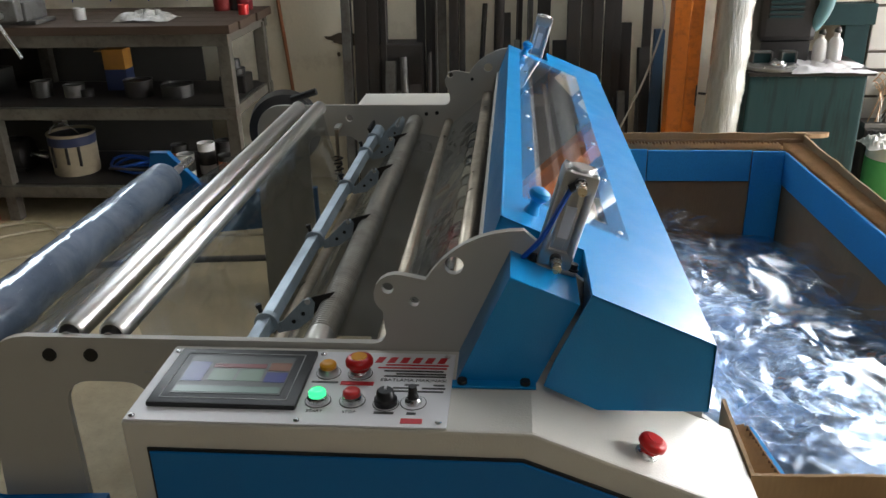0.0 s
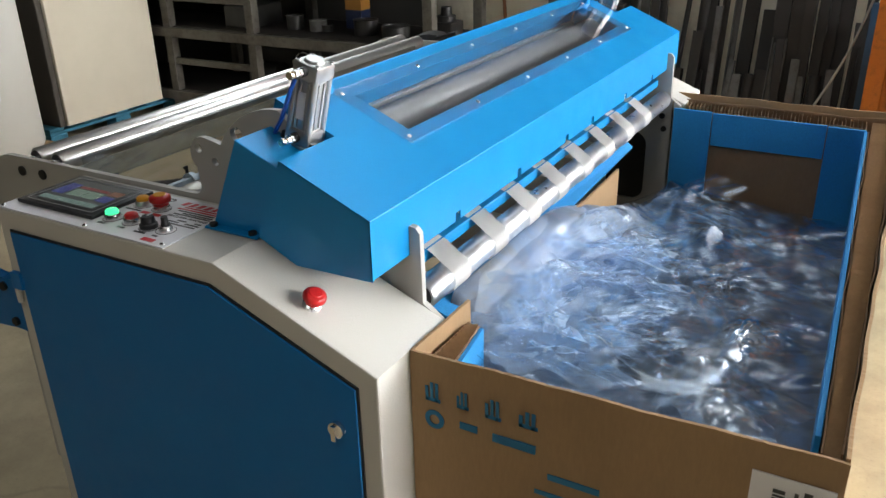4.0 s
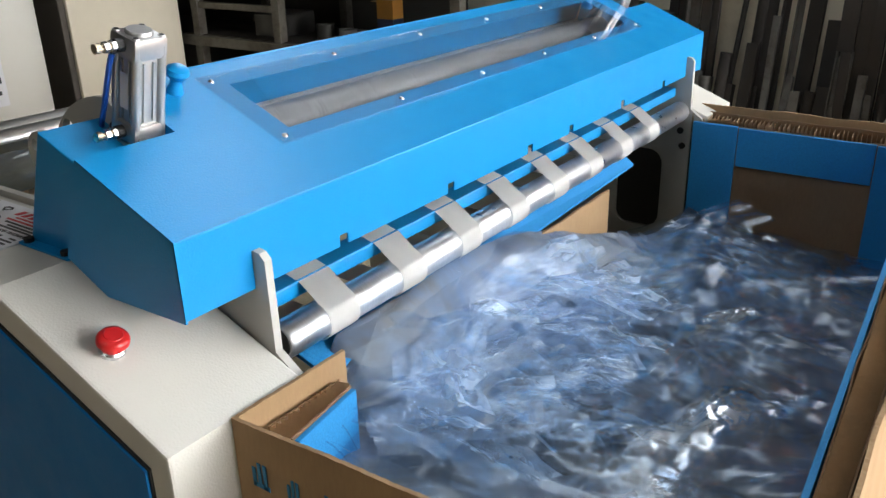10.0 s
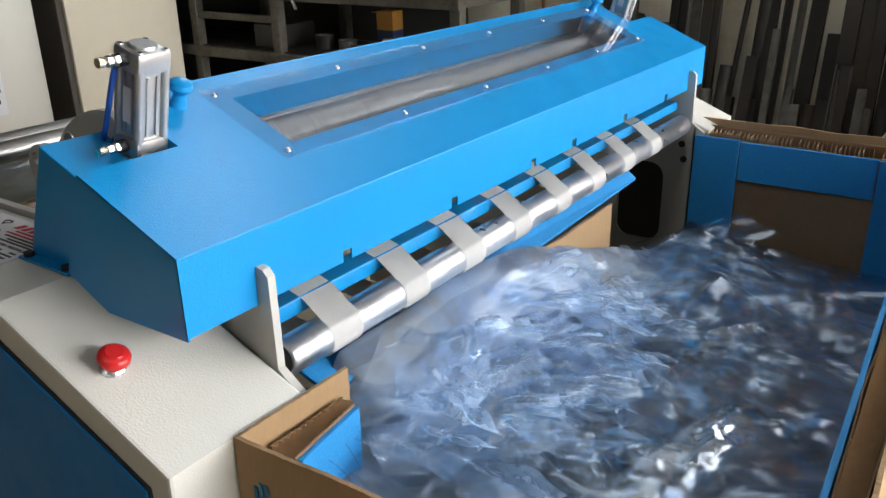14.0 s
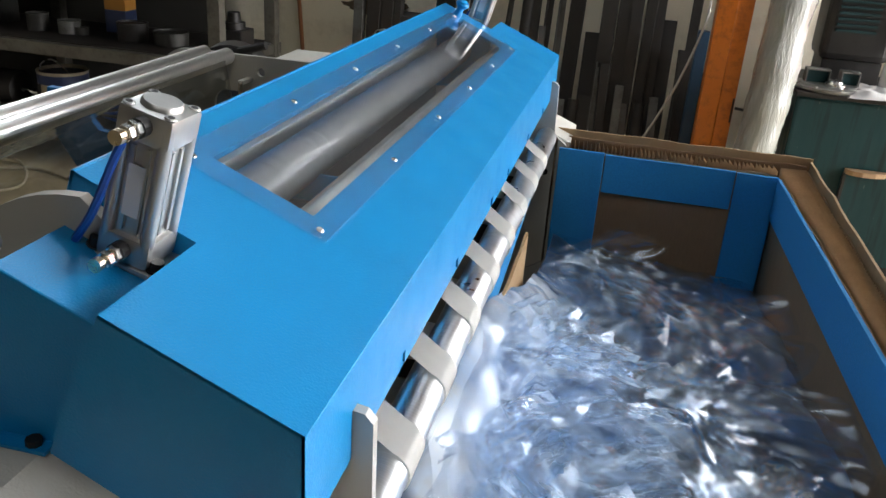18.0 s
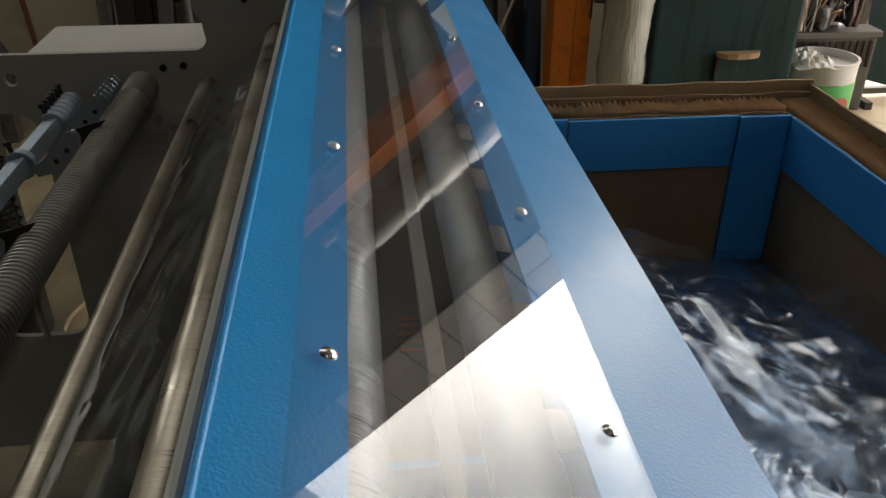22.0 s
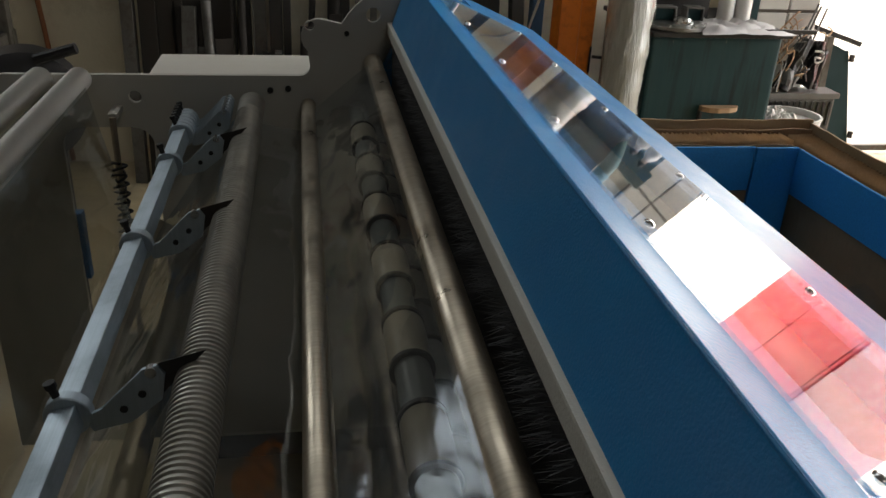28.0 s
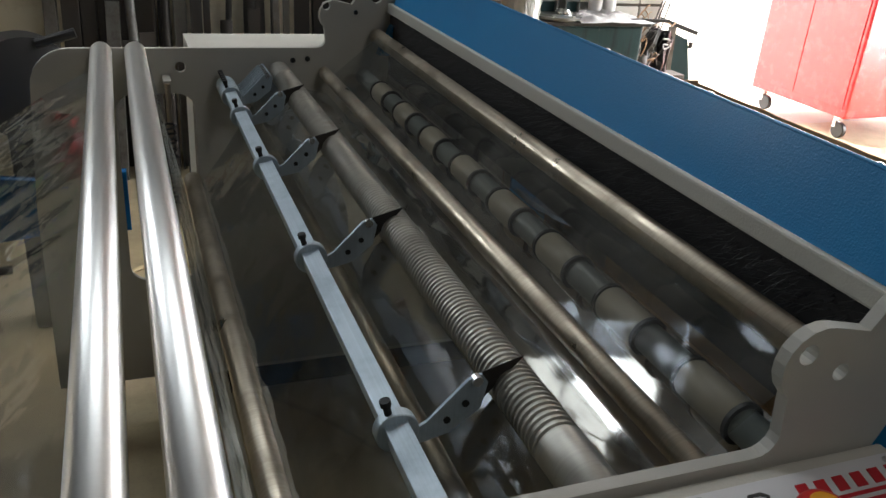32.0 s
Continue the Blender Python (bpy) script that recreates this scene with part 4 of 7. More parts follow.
def air_cylinder(y, side):
    """Square aluminium cylinder with ribs, end caps, fittings and hose; side -1: fittings towards -y."""
    base = Matrix.Translation(Vector((0.1165, y, 1.096))) @ Matrix.Rotation(radians(15), 4, "Y")
    def place(bm):
        bmesh.ops.transform(bm, matrix=base, verts=bm.verts[:])
        return bm
    bm = B()
    block(bm, -0.019, 0.019, -0.019, 0.019, 0.012, 0.128, 0.002)
    cyl = part("air_cylinder", place(bm), M["alu"], machine, "aluminium air cylinder with brass fittings and blue hose", smooth=True)
    for sx in (-1, 1):
        for sy in (-1, 1):
            bm = B()
            rod(bm, (sx * 0.0185, sy * 0.0185, 0.012), (sx * 0.0185, sy * 0.0185, 0.128), 0.0062, n=12)
            part("tie_rib", place(bm), M["alu"], cyl, smooth=True)
        for d in (-0.007, 0.007):
            for ext in ((sx * 0.019 - 0.0025, sx * 0.019 + 0.0025, d - 0.002, d + 0.002), (d - 0.002, d + 0.002, sx * 0.019 - 0.0025, sx * 0.019 + 0.0025)):
                bm = B()
                block(bm, *ext, 0.03, 0.108)
                part("groove_rib", place(bm), M["alu"], cyl)
    for z0, z1 in ((0.0, 0.026), (0.112, 0.140)):
        bm = B()
        block(bm, -0.0245, 0.0245, -0.0245, 0.0245, z0, z1, 0.005)
        part("end_cap", place(bm), M["alu"], cyl, smooth=True)
    bm = B()
    turned(bm, (0, 0, 0.140), (0, 0, 0.1445), [(0, 0.0175), (0.6, 0.0172), (1, 0.0155)], 28)
    part("end_disc", place(bm), M["alu"], cyl, smooth=True)
    for sx in (-1, 1):
        for sy in (-1, 1):
            bm = B()
            turned(bm, (sx * 0.0185, sy * 0.0185, 0.140), (sx * 0.0185, sy * 0.0185, 0.1412), [(0, 0.0052), (1, 0.0046)], 12)
            b1 = part("corner_bolt", place(bm), M["alu"], cyl)
            # Near-black hexagon paints the shade in the bolt's socket.
            bm = B()
            rod(bm, (sx * 0.0185, sy * 0.0185, 0.1412), (sx * 0.0185, sy * 0.0185, 0.1416), 0.0032, n=6)
            part("socket_shade", place(bm), M["hole"], cyl)
    bm = B()
    block(bm, -0.034, 0.034, -0.026, 0.026, -0.006, 0.0, 0.003)
    part("base_flange", place(bm), M["alu"], cyl)
    for sx in (-1, 1):
        bm = B()
        turned(bm, (sx * 0.029, -0.015, 0.0), (sx * 0.029, -0.015, 0.010), [(0, 0.0085), (0.25, 0.0085), (0.26, 0.0065), (1, 0.006)], 14)
        part("flange_bolt", place(bm), M["black"], cyl)
    bm = B()
    block(bm, -0.0075, 0.0075, -0.0224, -0.0214, 0.045, 0.092)
    part("type_label", place(bm), M["white"], cyl, "small white type label")
    for z in (0.128, 0.014):
        y0 = side * 0.0245
        for k, (a, b, r, mat) in enumerate(((0, 0.010, 0.0085, "black"), (0.010, 0.016, 0.0078, "steel"), (0.016, 0.020, 0.005, "brass"), (0.020, 0.026, 0.0072, "steel"), (0.026, 0.031, 0.004, "brass"), (0.031, 0.038, 0.0062, "brass"))):
            bm = B()
            rod(bm, (0, y0 + side * a, z), (0, y0 + side * b, z), r, n=6 if k in (1, 3) else 14)
            part("fitting", place(bm), M[mat], cyl)
    bm = B()
    rod(bm, (-0.012, side * 0.030, 0.118), (-0.002, side * 0.030, 0.128), 0.0062, n=12)
    part("elbow", place(bm), M["black"], cyl)
    bm = B()
    tube(bm, [(-0.010, side * 0.030, 0.120), (-0.017, side * 0.031, 0.09), (-0.028, side * 0.030, 0.04), (-0.045, side * 0.022, 0.0), (-0.05, side * 0.005, -0.02)], 0.0038)
    part("air_hose", place(bm), M["hose"], cyl, "blue air hose", smooth=True)


air_cylinder(1.152, -1)
air_cylinder(2.668, 1)

# ---- inside: grooved roller, collars, knives ----
bm = B()
prof, y0, y1 = [], YN + 0.02, YF - 0.008
n_groove, r = 170, 0.0245
prof = [(0, r - 0.004), (0.004, r), (0.06, r)]
for i in range(n_groove):
    s = 0.06 + 0.88 * i / n_groove
    d = 0.88 / n_groove
    prof += [(s + d * 0.1, r), (s + d * 0.25, r - 0.0022), (s + d * 0.6, r - 0.0022), (s + d * 0.75, r)]
prof += [(0.996, r), (1, r - 0.004)]
turned(bm, (-0.252, y0, 0.911), (-0.252, y1, 0.911), prof, 24)
gr = part("grooved_roller", bm, metal("grooved roller steel", (0.42, 0.405, 0.365), 0.42, "y", 0.4, 0.5), machine, "grey grooved steel roller", smooth=True)
bm = B()
rod(bm, (-0.252, YN + 0.010, 0.911), (-0.252, YF + 0.002, 0.911), 0.01, n=14)
part("axle", bm, M["steel"], gr)

collar_mat = plain("grey plastic collar", (0.44, 0.40, 0.32), 0.4, 0, 0.08, 30, 0)
for i in range(8):
    y = 1.293 + i * 0.167
    bm = B()
    turned(bm, (-0.050, y - 0.040, 0.898), (-0.050, y + 0.040, 0.898), [(0, 0.021), (0.04, 0.0225), (0.96, 0.0225), (1, 0.021)], 24)
    col = part("collar", bm, collar_mat, machine, "grey plastic collar on the shaft", smooth=True)
    for s in (-1, 1):
        bm = B()
        turned(bm, (-0.050, y + s * 0.0405, 0.898), (-0.050, y + s * 0.0455, 0.898), [(0, 0.0238), (1, 0.0238)], 24)
        part("rubber_ring", bm, M["black"], col)

KX, KZ = -0.373, 0.884
bm = B()
hs = 0.0118
block(bm, -hs, hs, YN + 0.012, YF - 0.001, -hs, hs, 0.0015)
bmesh.ops.transform(bm, matrix=Matrix.Translation((KX, 0, KZ)) @ Matrix.Rotation(radians(-12), 4, "Y"), verts=bm.verts[:])
part("knife_bar", bm, M["zinc"], machine, "square zinc plated bar that carries the slitting knives")


def knife_holder(y, blade=True):
    bm = B()
    turned(bm, (KX, y - 0.007, KZ), (KX, y + 0.007, KZ), [(0, 0.0205), (0.08, 0.0215), (0.92, 0.0215), (1, 0.0205)], 26)
    ob = part("knife_holder", bm, M["zinc"], machine, "zinc plated clamp ring with a knife arm", smooth=True)
    bm = B()
    rod(bm, (KX - 0.008, y, KZ + 0.018), (KX - 0.011, y, KZ + 0.029), 0.0038, n=10)
    rod(bm, (KX - 0.011, y, KZ + 0.029), (KX - 0.0125, y, KZ + 0.035), 0.0055, n=10)
    part("clamp_screw", bm, M["hole"], ob)
    bm = B()
    arm = [(KX + 0.012, KZ - 0.004), (KX + 0.030, KZ + 0.004), (KX + 0.070, KZ + 0.046), (KX + 0.083, KZ + 0.050), (KX + 0.090, KZ + 0.040), (KX + 0.085, KZ + 0.012), (KX + 0.055, KZ - 0.012), (KX + 0.02, KZ - 0.02)]
    prism(bm, arm, y - 0.003, y + 0.001, 0.0006)
    part("arm_plate", bm, M["zinc"], ob)
    # The arm's two holes, drawn as solid near-black discs.
    for dx, dz in ((0.050, 0.004), (0.068, 0.020)):
        bm = B()
        rod(bm, (KX + dx, y - 0.0048, KZ + dz), (KX + dx, y + 0.0015, KZ + dz), 0.0038, n=8)
        part("arm_hole_disc", bm, M["hole"], ob)
    bm = B()
    rod(bm, (KX + 0.078, y - 0.006, KZ + 0.044), (KX + 0.078, y + 0.002, KZ + 0.044), 0.0055, n=10)
    part("thumb_screw", bm, M["steel"], ob)
    if blade:
        bm = B()
        prism(bm, [(KX + 0.062, KZ + 0.018), (KX + 0.085, KZ + 0.050), (KX + 0.128, KZ + 0.062), (KX + 0.085, KZ + 0.016)], y + 0.0012, y + 0.0022)
        part("blade", bm, M["dark_steel"], ob, "dark steel slitting blade")
    return ob


for y in (1.345, 1.728, 2.088, 2.392):
    knife_holder(y)
for i in range(6):
    knife_holder(2.545 + i * 0.0175, False)

# spring rod by the plate opening
for y in (1.165, 2.60):
    bm = B()
    rod(bm, (-0.50, y, 0.42), (-0.50, y, 0.90), 0.006, n=10)
    tr = part("tension_rod", bm, M["dull"], machine, "threaded tension rod with a black spring")
    bm = B()
    pts = [(-0.50 + 0.014 * math.cos(a * 1.2), y + 0.014 * math.sin(a * 1.2), 0.62 + a * 0.0022) for a in range(0, 90, 1)]
    tube(bm, pts[::2], 0.0028, 5)
    part("spring", bm, M["black"], tr, smooth=True)
    bm = B()
    block(bm, -0.508, -0.492, y - 0.03 if y < 2 else y, y if y < 2 else y + 0.06, 0.895, 0.905)
    part("rod_bracket", bm, M["plate"], tr)

# unwinding arms and shaft
for y0 in (1.100, 2.673):
    bm = B()
    prism(bm, [(-0.60, 0.53), (-0.60, 0.678), (-0.78, 0.662), (-1.00, 0.685), (-1.10, 0.80), (-1.16, 0.80), (-1.18, 0.70), (-1.08, 0.55), (-0.95, 0.515), (-0.76, 0.535)], y0, y0 + 0.026, 0.003)
    arm = part("unwind_arm", bm, M["shaded_blue"], machine, "blue steel arm of the unwinding stand")
    for x, z in ((-0.77, 0.645), (-0.62, 0.652), (-0.755, 0.555), (-0.63, 0.555)):
        bm = B()
        rod(bm, (x, y0 - 0.008, z), (x, y0 + 0.03, z), 0.011, n=10)
        part("bolt", bm, M["hole"], arm)
bm = B()
rod(bm, (-1.052, 1.06, 0.755), (-1.052, 2.74, 0.755), 0.014, n=16)
part("unwind_shaft", bm, M["steel"], machine, "steel shaft through the film roll", smooth=True)

# outfeed: blue rail and white belts
bm = B()
block(bm, 0.255, 0.303, YN + 0.013, YF - 0.001, 0.880, 0.903, 0.003)
part("outfeed_rail", bm, M["blue"], machine, "blue cross rail under the belts")
for i in range(8):
    y = 1.26 + 0.16 * i
    bm = B()
    w = 0.03
    path = [(0.18, 0.928), (0.262, 0.914), (0.306, 0.901)] + arc(0.330, 0.850, 0.0285, 72, -80, 12) + [(0.26, 0.826), (0.18, 0.83)]
    outer_v, inner_v = [], []
    for (x, z) in path:
        outer_v.append((bm.verts.new((x, y - w, z)), bm.verts.new((x, y + w, z))))
    for a, b in zip(outer_v, outer_v[1:]):
        bm.faces.new((a[0], b[0], b[1], a[1]))
    bmesh.ops.solidify(bm, geom=bm.faces[:], thickness=0.0018)
    part("belt", bm, M["belt"], machine, "flat white conveyor belt round the outfeed roller", smooth=True)
# Added plate carries the dark brown inside below the window in its colour.
bm = B()
block(bm, 0.10, 0.235, YN + 0.013, YF - 0.001, 0.955, 0.960)
part("dark_floor_plate", bm, plain("dark brown interior", (0.10, 0.075, 0.055), 0.35, 0.3), machine, "added plate standing in for the dark brown inside below the window rollers")
bm = B()
block(bm, 0.146, 0.158, YN + 0.02, YF - 0.01, 1.028, 1.036, 0.001)
part("scraper_strip", bm, plain("pale plastic strip", (0.45, 0.40, 0.34), 0.4), machine, "pale plastic strip between the window rollers")

for i, (dx, w) in enumerate(((0.0, 0.030), (0.004, 0.034), (-0.002, 0.028), (0.003, 0.032), (0.0, 0.024))):
    bm = B()
    block(bm, 0.148 + dx - w / 2, 0.148 + dx + w / 2, 1.80 + i * 0.011, 1.806 + i * 0.011, 0.9602, 0.9608)
    part("print_bar", bm, plain("faded red print", (0.30, 0.06, 0.03), 0.6) if i == 0 else bpy.data.materials["faded red print"], machine)

# ---- film on the machine ----


def ribbon(name, path, y0, y1, mat, label, amp=0.003, seed=0, ny=90, per=0.02):
    """A film sheet that follows a path in x and z, rippled and creased."""
    pts = []
    for (xa, za), (xb, zb) in zip(path, path[1:]):
        k = max(1, int(math.hypot(xb - xa, zb - za) / per))
        pts += [(xa + (xb - xa) * i / k, za + (zb - za) * i / k) for i in range(k)]
    pts.append(path[-1])
    bm = B()
    grid = []
    for i, (x, z) in enumerate(pts):
        a, b = pts[max(i - 1, 0)], pts[min(i + 1, len(pts) - 1)]
        L = math.hypot(b[0] - a[0], b[1] - a[1]) or 1
        nx, nz = -(b[1] - a[1]) / L, (b[0] - a[0]) / L
        row = []
        for j in range(ny + 1):
            y = y0 + (y1 - y0) * j / ny
            free = min(1.0, min(i, len(pts) - 1 - i) / 3)
            h = amp * free * (noise.noise(Vector((i * 0.16, y * 14, seed))) + 0.5 * noise.noise(Vector((i * 0.5 + y * 20, y * 40, seed + 7))))
            row.append(bm.verts.new((x + nx * h, y, z + nz * h)))
        grid.append(row)
    for u, w in zip(grid, grid[1:]):
        for j in range(ny):
            bm.faces.new((u[j], u[j + 1], w[j + 1], w[j]))
    ob = part(name, bm, mat, None, smooth=True)
    return tagged(ob, label, "plastic film", "film on the machine")


WY0, WY1 = 1.20, 2.59
ribbon("film_sheet", [(-1.010, 0.712), (-0.648, 0.938)], WY0, WY1, M["film_web"], "clear rippled plastic film drawn from the roll to the guide rollers", 0.004, 1)
ribbon("film_sheet", [(-0.5365, 0.958), (-0.478, 0.660)], WY0, WY1, M["film_web"], "clear shiny plastic film hanging between guide rollers", 0.0014, 2)
ribbon("film_sheet", [(-0.440, 0.672), (-0.340, 0.820)], WY0, WY1, M["film_web"], "clear shiny plastic film rising below the knife bar", 0.003, 3)
ribbon("film_sheet", [(-0.336, 0.832), (-0.277, 0.905)], WY0, WY1, M["film_web"], "clear plastic film running onto the grooved roller", 0.002, 4)
ribbon("film_sheet", [(-0.240, 0.892), (-0.152, 0.874)], WY0, WY1, M["film_web"], "clear crumpled plastic film below the grooved roller", 0.005, 5)
ribbon("film_sheet", [(-0.150, 0.7894), (-0.0352, 0.8791), (-0.012, 0.897)], WY0, WY1, M["film_taut"], "taut clear plastic film drawn under the collar shaft", 0.0006, 6, 90, 0.008)
ribbon("film_sheet", [(-0.010, 0.899), (-0.0030, 0.990)], WY0, WY1, M["film_over"], "clear plastic film rising from the collar shaft to the guide roller", 0.0006, 8, 90, 0.008)
ribbon("film_sheet", [(-0.134, 0.919), (-0.036, 1.001)], WY0, WY1, M["film_over"], "clear creased plastic film stretched over the collar shaft", 0.0012, 9, 110, 0.006)
roll_ob = thing("film_roll", "large roll of clear plastic film with a painted blue sheen on a steel shaft", "film roll", (-1.052, 1.8, 0.755))
bm = B()
prof = [(0, 0.030), (0.001, 0.058)] + [(0.001 + 0.998 * i / 40, 0.060 + 0.0025 * noise.noise(Vector((i * 0.7, 3, 1)))) for i in range(41)] + [(0.9995, 0.058), (1, 0.030)]
turned(bm, (-1.052, 1.13, 0.755), (-1.052, 2.51, 0.755), prof, 40)
part("wound_film", bm, M["film_roll"], roll_ob, smooth=True)
bm = B()
turned(bm, (-1.052, 1.118, 0.755), (-1.052, 2.522, 0.755), [(0, 0.028), (1, 0.028)], 24)
part("core", bm, M["card_in"], roll_ob)

# ---- carton details ----


def cells(bm, p, q, first, last, z0, z1, pitch):
    """Cell walls of honeycomb board: thin bowed slips across from p to q, as long as first at p and as last at q."""
    p, q, first, last = Vector(p), Vector(q), Vector(first), Vector(last)
    n = int((q - p).length / pitch)
    d = (q - p).normalized()
    for i in range(n + 1):
        across = first.lerp(last, i / n)
        c = p.lerp(q, i / n) + d * pitch * 0.22 * noise.noise(Vector((i * 0.9, 2, 5)))
        skew, bow = 0.35 * noise.noise(Vector((i * 0.31, 4, 7))) + 0.25, 0.35 * noise.noise(Vector((i * 0.7, 1, 3)))
        prev = None
        for k in (-0.5, -0.15, 0.15, 0.5):
            w = c + across * k + d * pitch * (skew * k * 2 + bow * (0.25 - k * k) * 4)
            top = z1 + 0.003 * noise.noise(Vector((i * 0.77, k * 2, 1)))
            cur = (bm.verts.new((w.x, w.y, z0)), bm.verts.new((w.x, w.y, top)))
            if prev:
                bm.faces.new((prev[0], cur[0], cur[1], prev[1]))
            prev = cur
    bmesh.ops.solidify(bm, geom=bm.faces[:], thickness=0.0024)


def wavy_edge(bm, p, q, thick, z0, z1, seed, amp=0.004):
    """A cut cardboard sheet with an uneven top edge."""
    p, q = Vector(p), Vector(q)
    d = (q - p).normalized()
    n = max(12, int((q - p).length / 0.005))
    amp = min(amp, (q - p).length * 0.008)
    side = Vector((-d.y, d.x, 0)) * thick
    rows = []
    for i in range(n + 1):
        c = p.lerp(q, i / n)
        wob = Vector((-d.y, d.x, 0)) * amp * noise.noise(Vector((i * 0.037, seed, 2)))
        t = z1 + amp * noise.noise(Vector((i * 0.055, seed, 9))) + 0.0012 * noise.noise(Vector((i * 0.83, seed, 4)))
        rows.append([bm.verts.new((v.x, v.y, z)) for v, z in ((c, z0), (c + side, z0), (c + side + wob, t), (c + wob, t))])
    for a, b in zip(rows, rows[1:]):
        for k in range(4):
            bm.faces.new((a[k], a[(k + 1) % 4], b[(k + 1) % 4], b[k]))
    bm.faces.new(rows[0]), bm.faces.new(list(reversed(rows[-1])))
    return bm


carton = thing("cardboard_box", "open brown cardboard carton lined with honeycomb board and blue foam tape", "cardboard box", (0.69, 1.9, 0))
CZ = 0.835
for nm, p, q, top in (("near_wall", (0.390, 1.022), (1.005, 1.040), CZ), ("right_wall", (1.003, 1.043), (0.994, 2.738), CZ + 0.006), ("far_wall", (0.994, 2.742), (0.345, 2.752), CZ + 0.014),
                      ("left_wall", (0.392, 1.210), (0.390, 1.028), CZ), ("left_wall", (0.352, 2.745), (0.352, 2.66), CZ + 0.005), ("left_wall", (0.355, 2.655), (0.356, 2.125), 0.50), ("left_wall", (0.356, 2.12), (0.366, 1.215), 0.785)):
    bm = B()
    wavy_edge(bm, (*p, 0), (*q, 0), 0.0055, 0.0, top, len(nm) + top)
    part(nm, bm, M["card"], carton)
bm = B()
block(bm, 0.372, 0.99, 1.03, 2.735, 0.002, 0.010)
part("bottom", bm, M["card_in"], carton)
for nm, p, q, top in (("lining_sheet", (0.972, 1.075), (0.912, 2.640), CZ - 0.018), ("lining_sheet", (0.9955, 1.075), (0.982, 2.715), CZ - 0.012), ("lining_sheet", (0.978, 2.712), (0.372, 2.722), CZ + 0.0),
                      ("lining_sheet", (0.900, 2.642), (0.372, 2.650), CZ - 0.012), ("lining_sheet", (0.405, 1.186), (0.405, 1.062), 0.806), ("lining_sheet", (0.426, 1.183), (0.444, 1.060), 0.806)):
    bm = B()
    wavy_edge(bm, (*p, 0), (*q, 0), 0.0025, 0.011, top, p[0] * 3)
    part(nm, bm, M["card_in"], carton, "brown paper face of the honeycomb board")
for p, q, ac, ac2, z0, z1, pitch in (((0.983, 1.08, 0), (0.9455, 2.70, 0), (0.020, 0, 0), (0.062, 0, 0), 0.70, CZ - 0.007, 0.0105), ((0.90, 2.684, 0), (0.38, 2.690, 0), (0, 0.058, 0), (0, 0.058, 0), 0.72, CZ - 0.006, 0.0105),
                                ((0.4245, 1.064, 0), (0.4155, 1.182, 0), (0.034, 0, 0), (0.018, 0, 0), 0.70, 0.8085, 0.0095)):
    bm = B()
    cells(bm, p, q, ac, ac2, z0, z1, pitch)
    tagged(part("honeycomb", bm, M["comb"], carton), "open honeycomb paper cells", kind="stuff")


def foam(x0, x1, y0, y1, z0, z1):
    bm = B()
    block(bm, x0, x1, y0, y1, z0, z1, 0.0015)
    part("foam_tape", bm, M["foam"], carton, "bright blue foam strip")


foam(0.366, 0.481, 2.630, 2.639, 0.40, 0.826)
foam(0.484, 0.803, 2.632, 2.639, 0.722, 0.822)
foam(0.806, 0.905, 2.629, 2.638, 0.40, 0.820)
bm = B()
block(bm, -0.004, 0.004, -0.76, 0.76, 0.715, 0.819, 0.0015)
bmesh.ops.transform(bm, matrix=Matrix.Translation((0.9335, 1.866, 0)) @ Matrix.Rotation(math.atan2(0.060, 1.565), 4, "Z"), verts=bm.verts[:])
part("foam_tape", bm, M["foam"], carton, "bright blue foam strip")
bm = B()
block(bm, -0.004, 0.004, -0.061, 0.061, 0.66, 0.803, 0.0015)
bmesh.ops.transform(bm, matrix=Matrix.Translation((0.4415, 1.123, 0)) @ Matrix.Rotation(0.145, 4, "Z"), verts=bm.verts[:])
part("foam_tape", bm, M["foam"], carton, "bright blue foam strip")
bm = B()
prism(bm, [(0.316, 0.812), (0.372, 0.793), (0.370, 0.787), (0.314, 0.806)], 1.20, 2.30, 0.001)
for v in bm.verts:
    if v.co.y > 2:
        v.co.x = 0.316 + (v.co.x - 0.316) * 0.45
part("foam_tape", bm, M["foam"], carton, "bright blue foam strip")

# print on the near wall
for i, (dx, w, h) in enumerate(((0.040, 0.026, 0.034), (0.092, 0.020, 0.030), (0.143, 0.026, 0.034), (0.200, 0.030, 0.028))):
    bm = B()
    x = 0.390 + dx
    for k in range(3):
        block(bm, x - w / 2 + k * w / 3, x - w / 2 + k * w / 3 + w / 5, 1.0206, 1.0216, 0.772 - h / 2 + (0.006 if k == 1 else 0), 0.772 + h / 2 - (0.008 if k == 0 else 0))
    block(bm, x - w / 2, x + w / 2, 1.0206, 1.0216, 0.772 - h / 2, 0.772 - h / 2 + 0.006)
    part("pictogram", bm, M["cyanprint"], carton, "blue printed handling mark")
bm = B()
sheet(bm, circle(0.432, 0.722, 0.017, 20), [circle(0.432, 0.722, 0.009, 14)], 0.001, lambda u, v, w: (u, 1.0206 + w, v))
part("pictogram", bm, M["cyanprint"], carton, "blue printed handling mark")


def carton_bar(x0, x1, z0, z1, mat="cyanprint"):
    bm = B()
    block(bm, x0, x1, 1.0206 + 0.03 * (x0 - 0.39), 1.0216 + 0.03 * (x1 - 0.39), z0, z1)
    part("print_bar", bm, M[mat], carton)


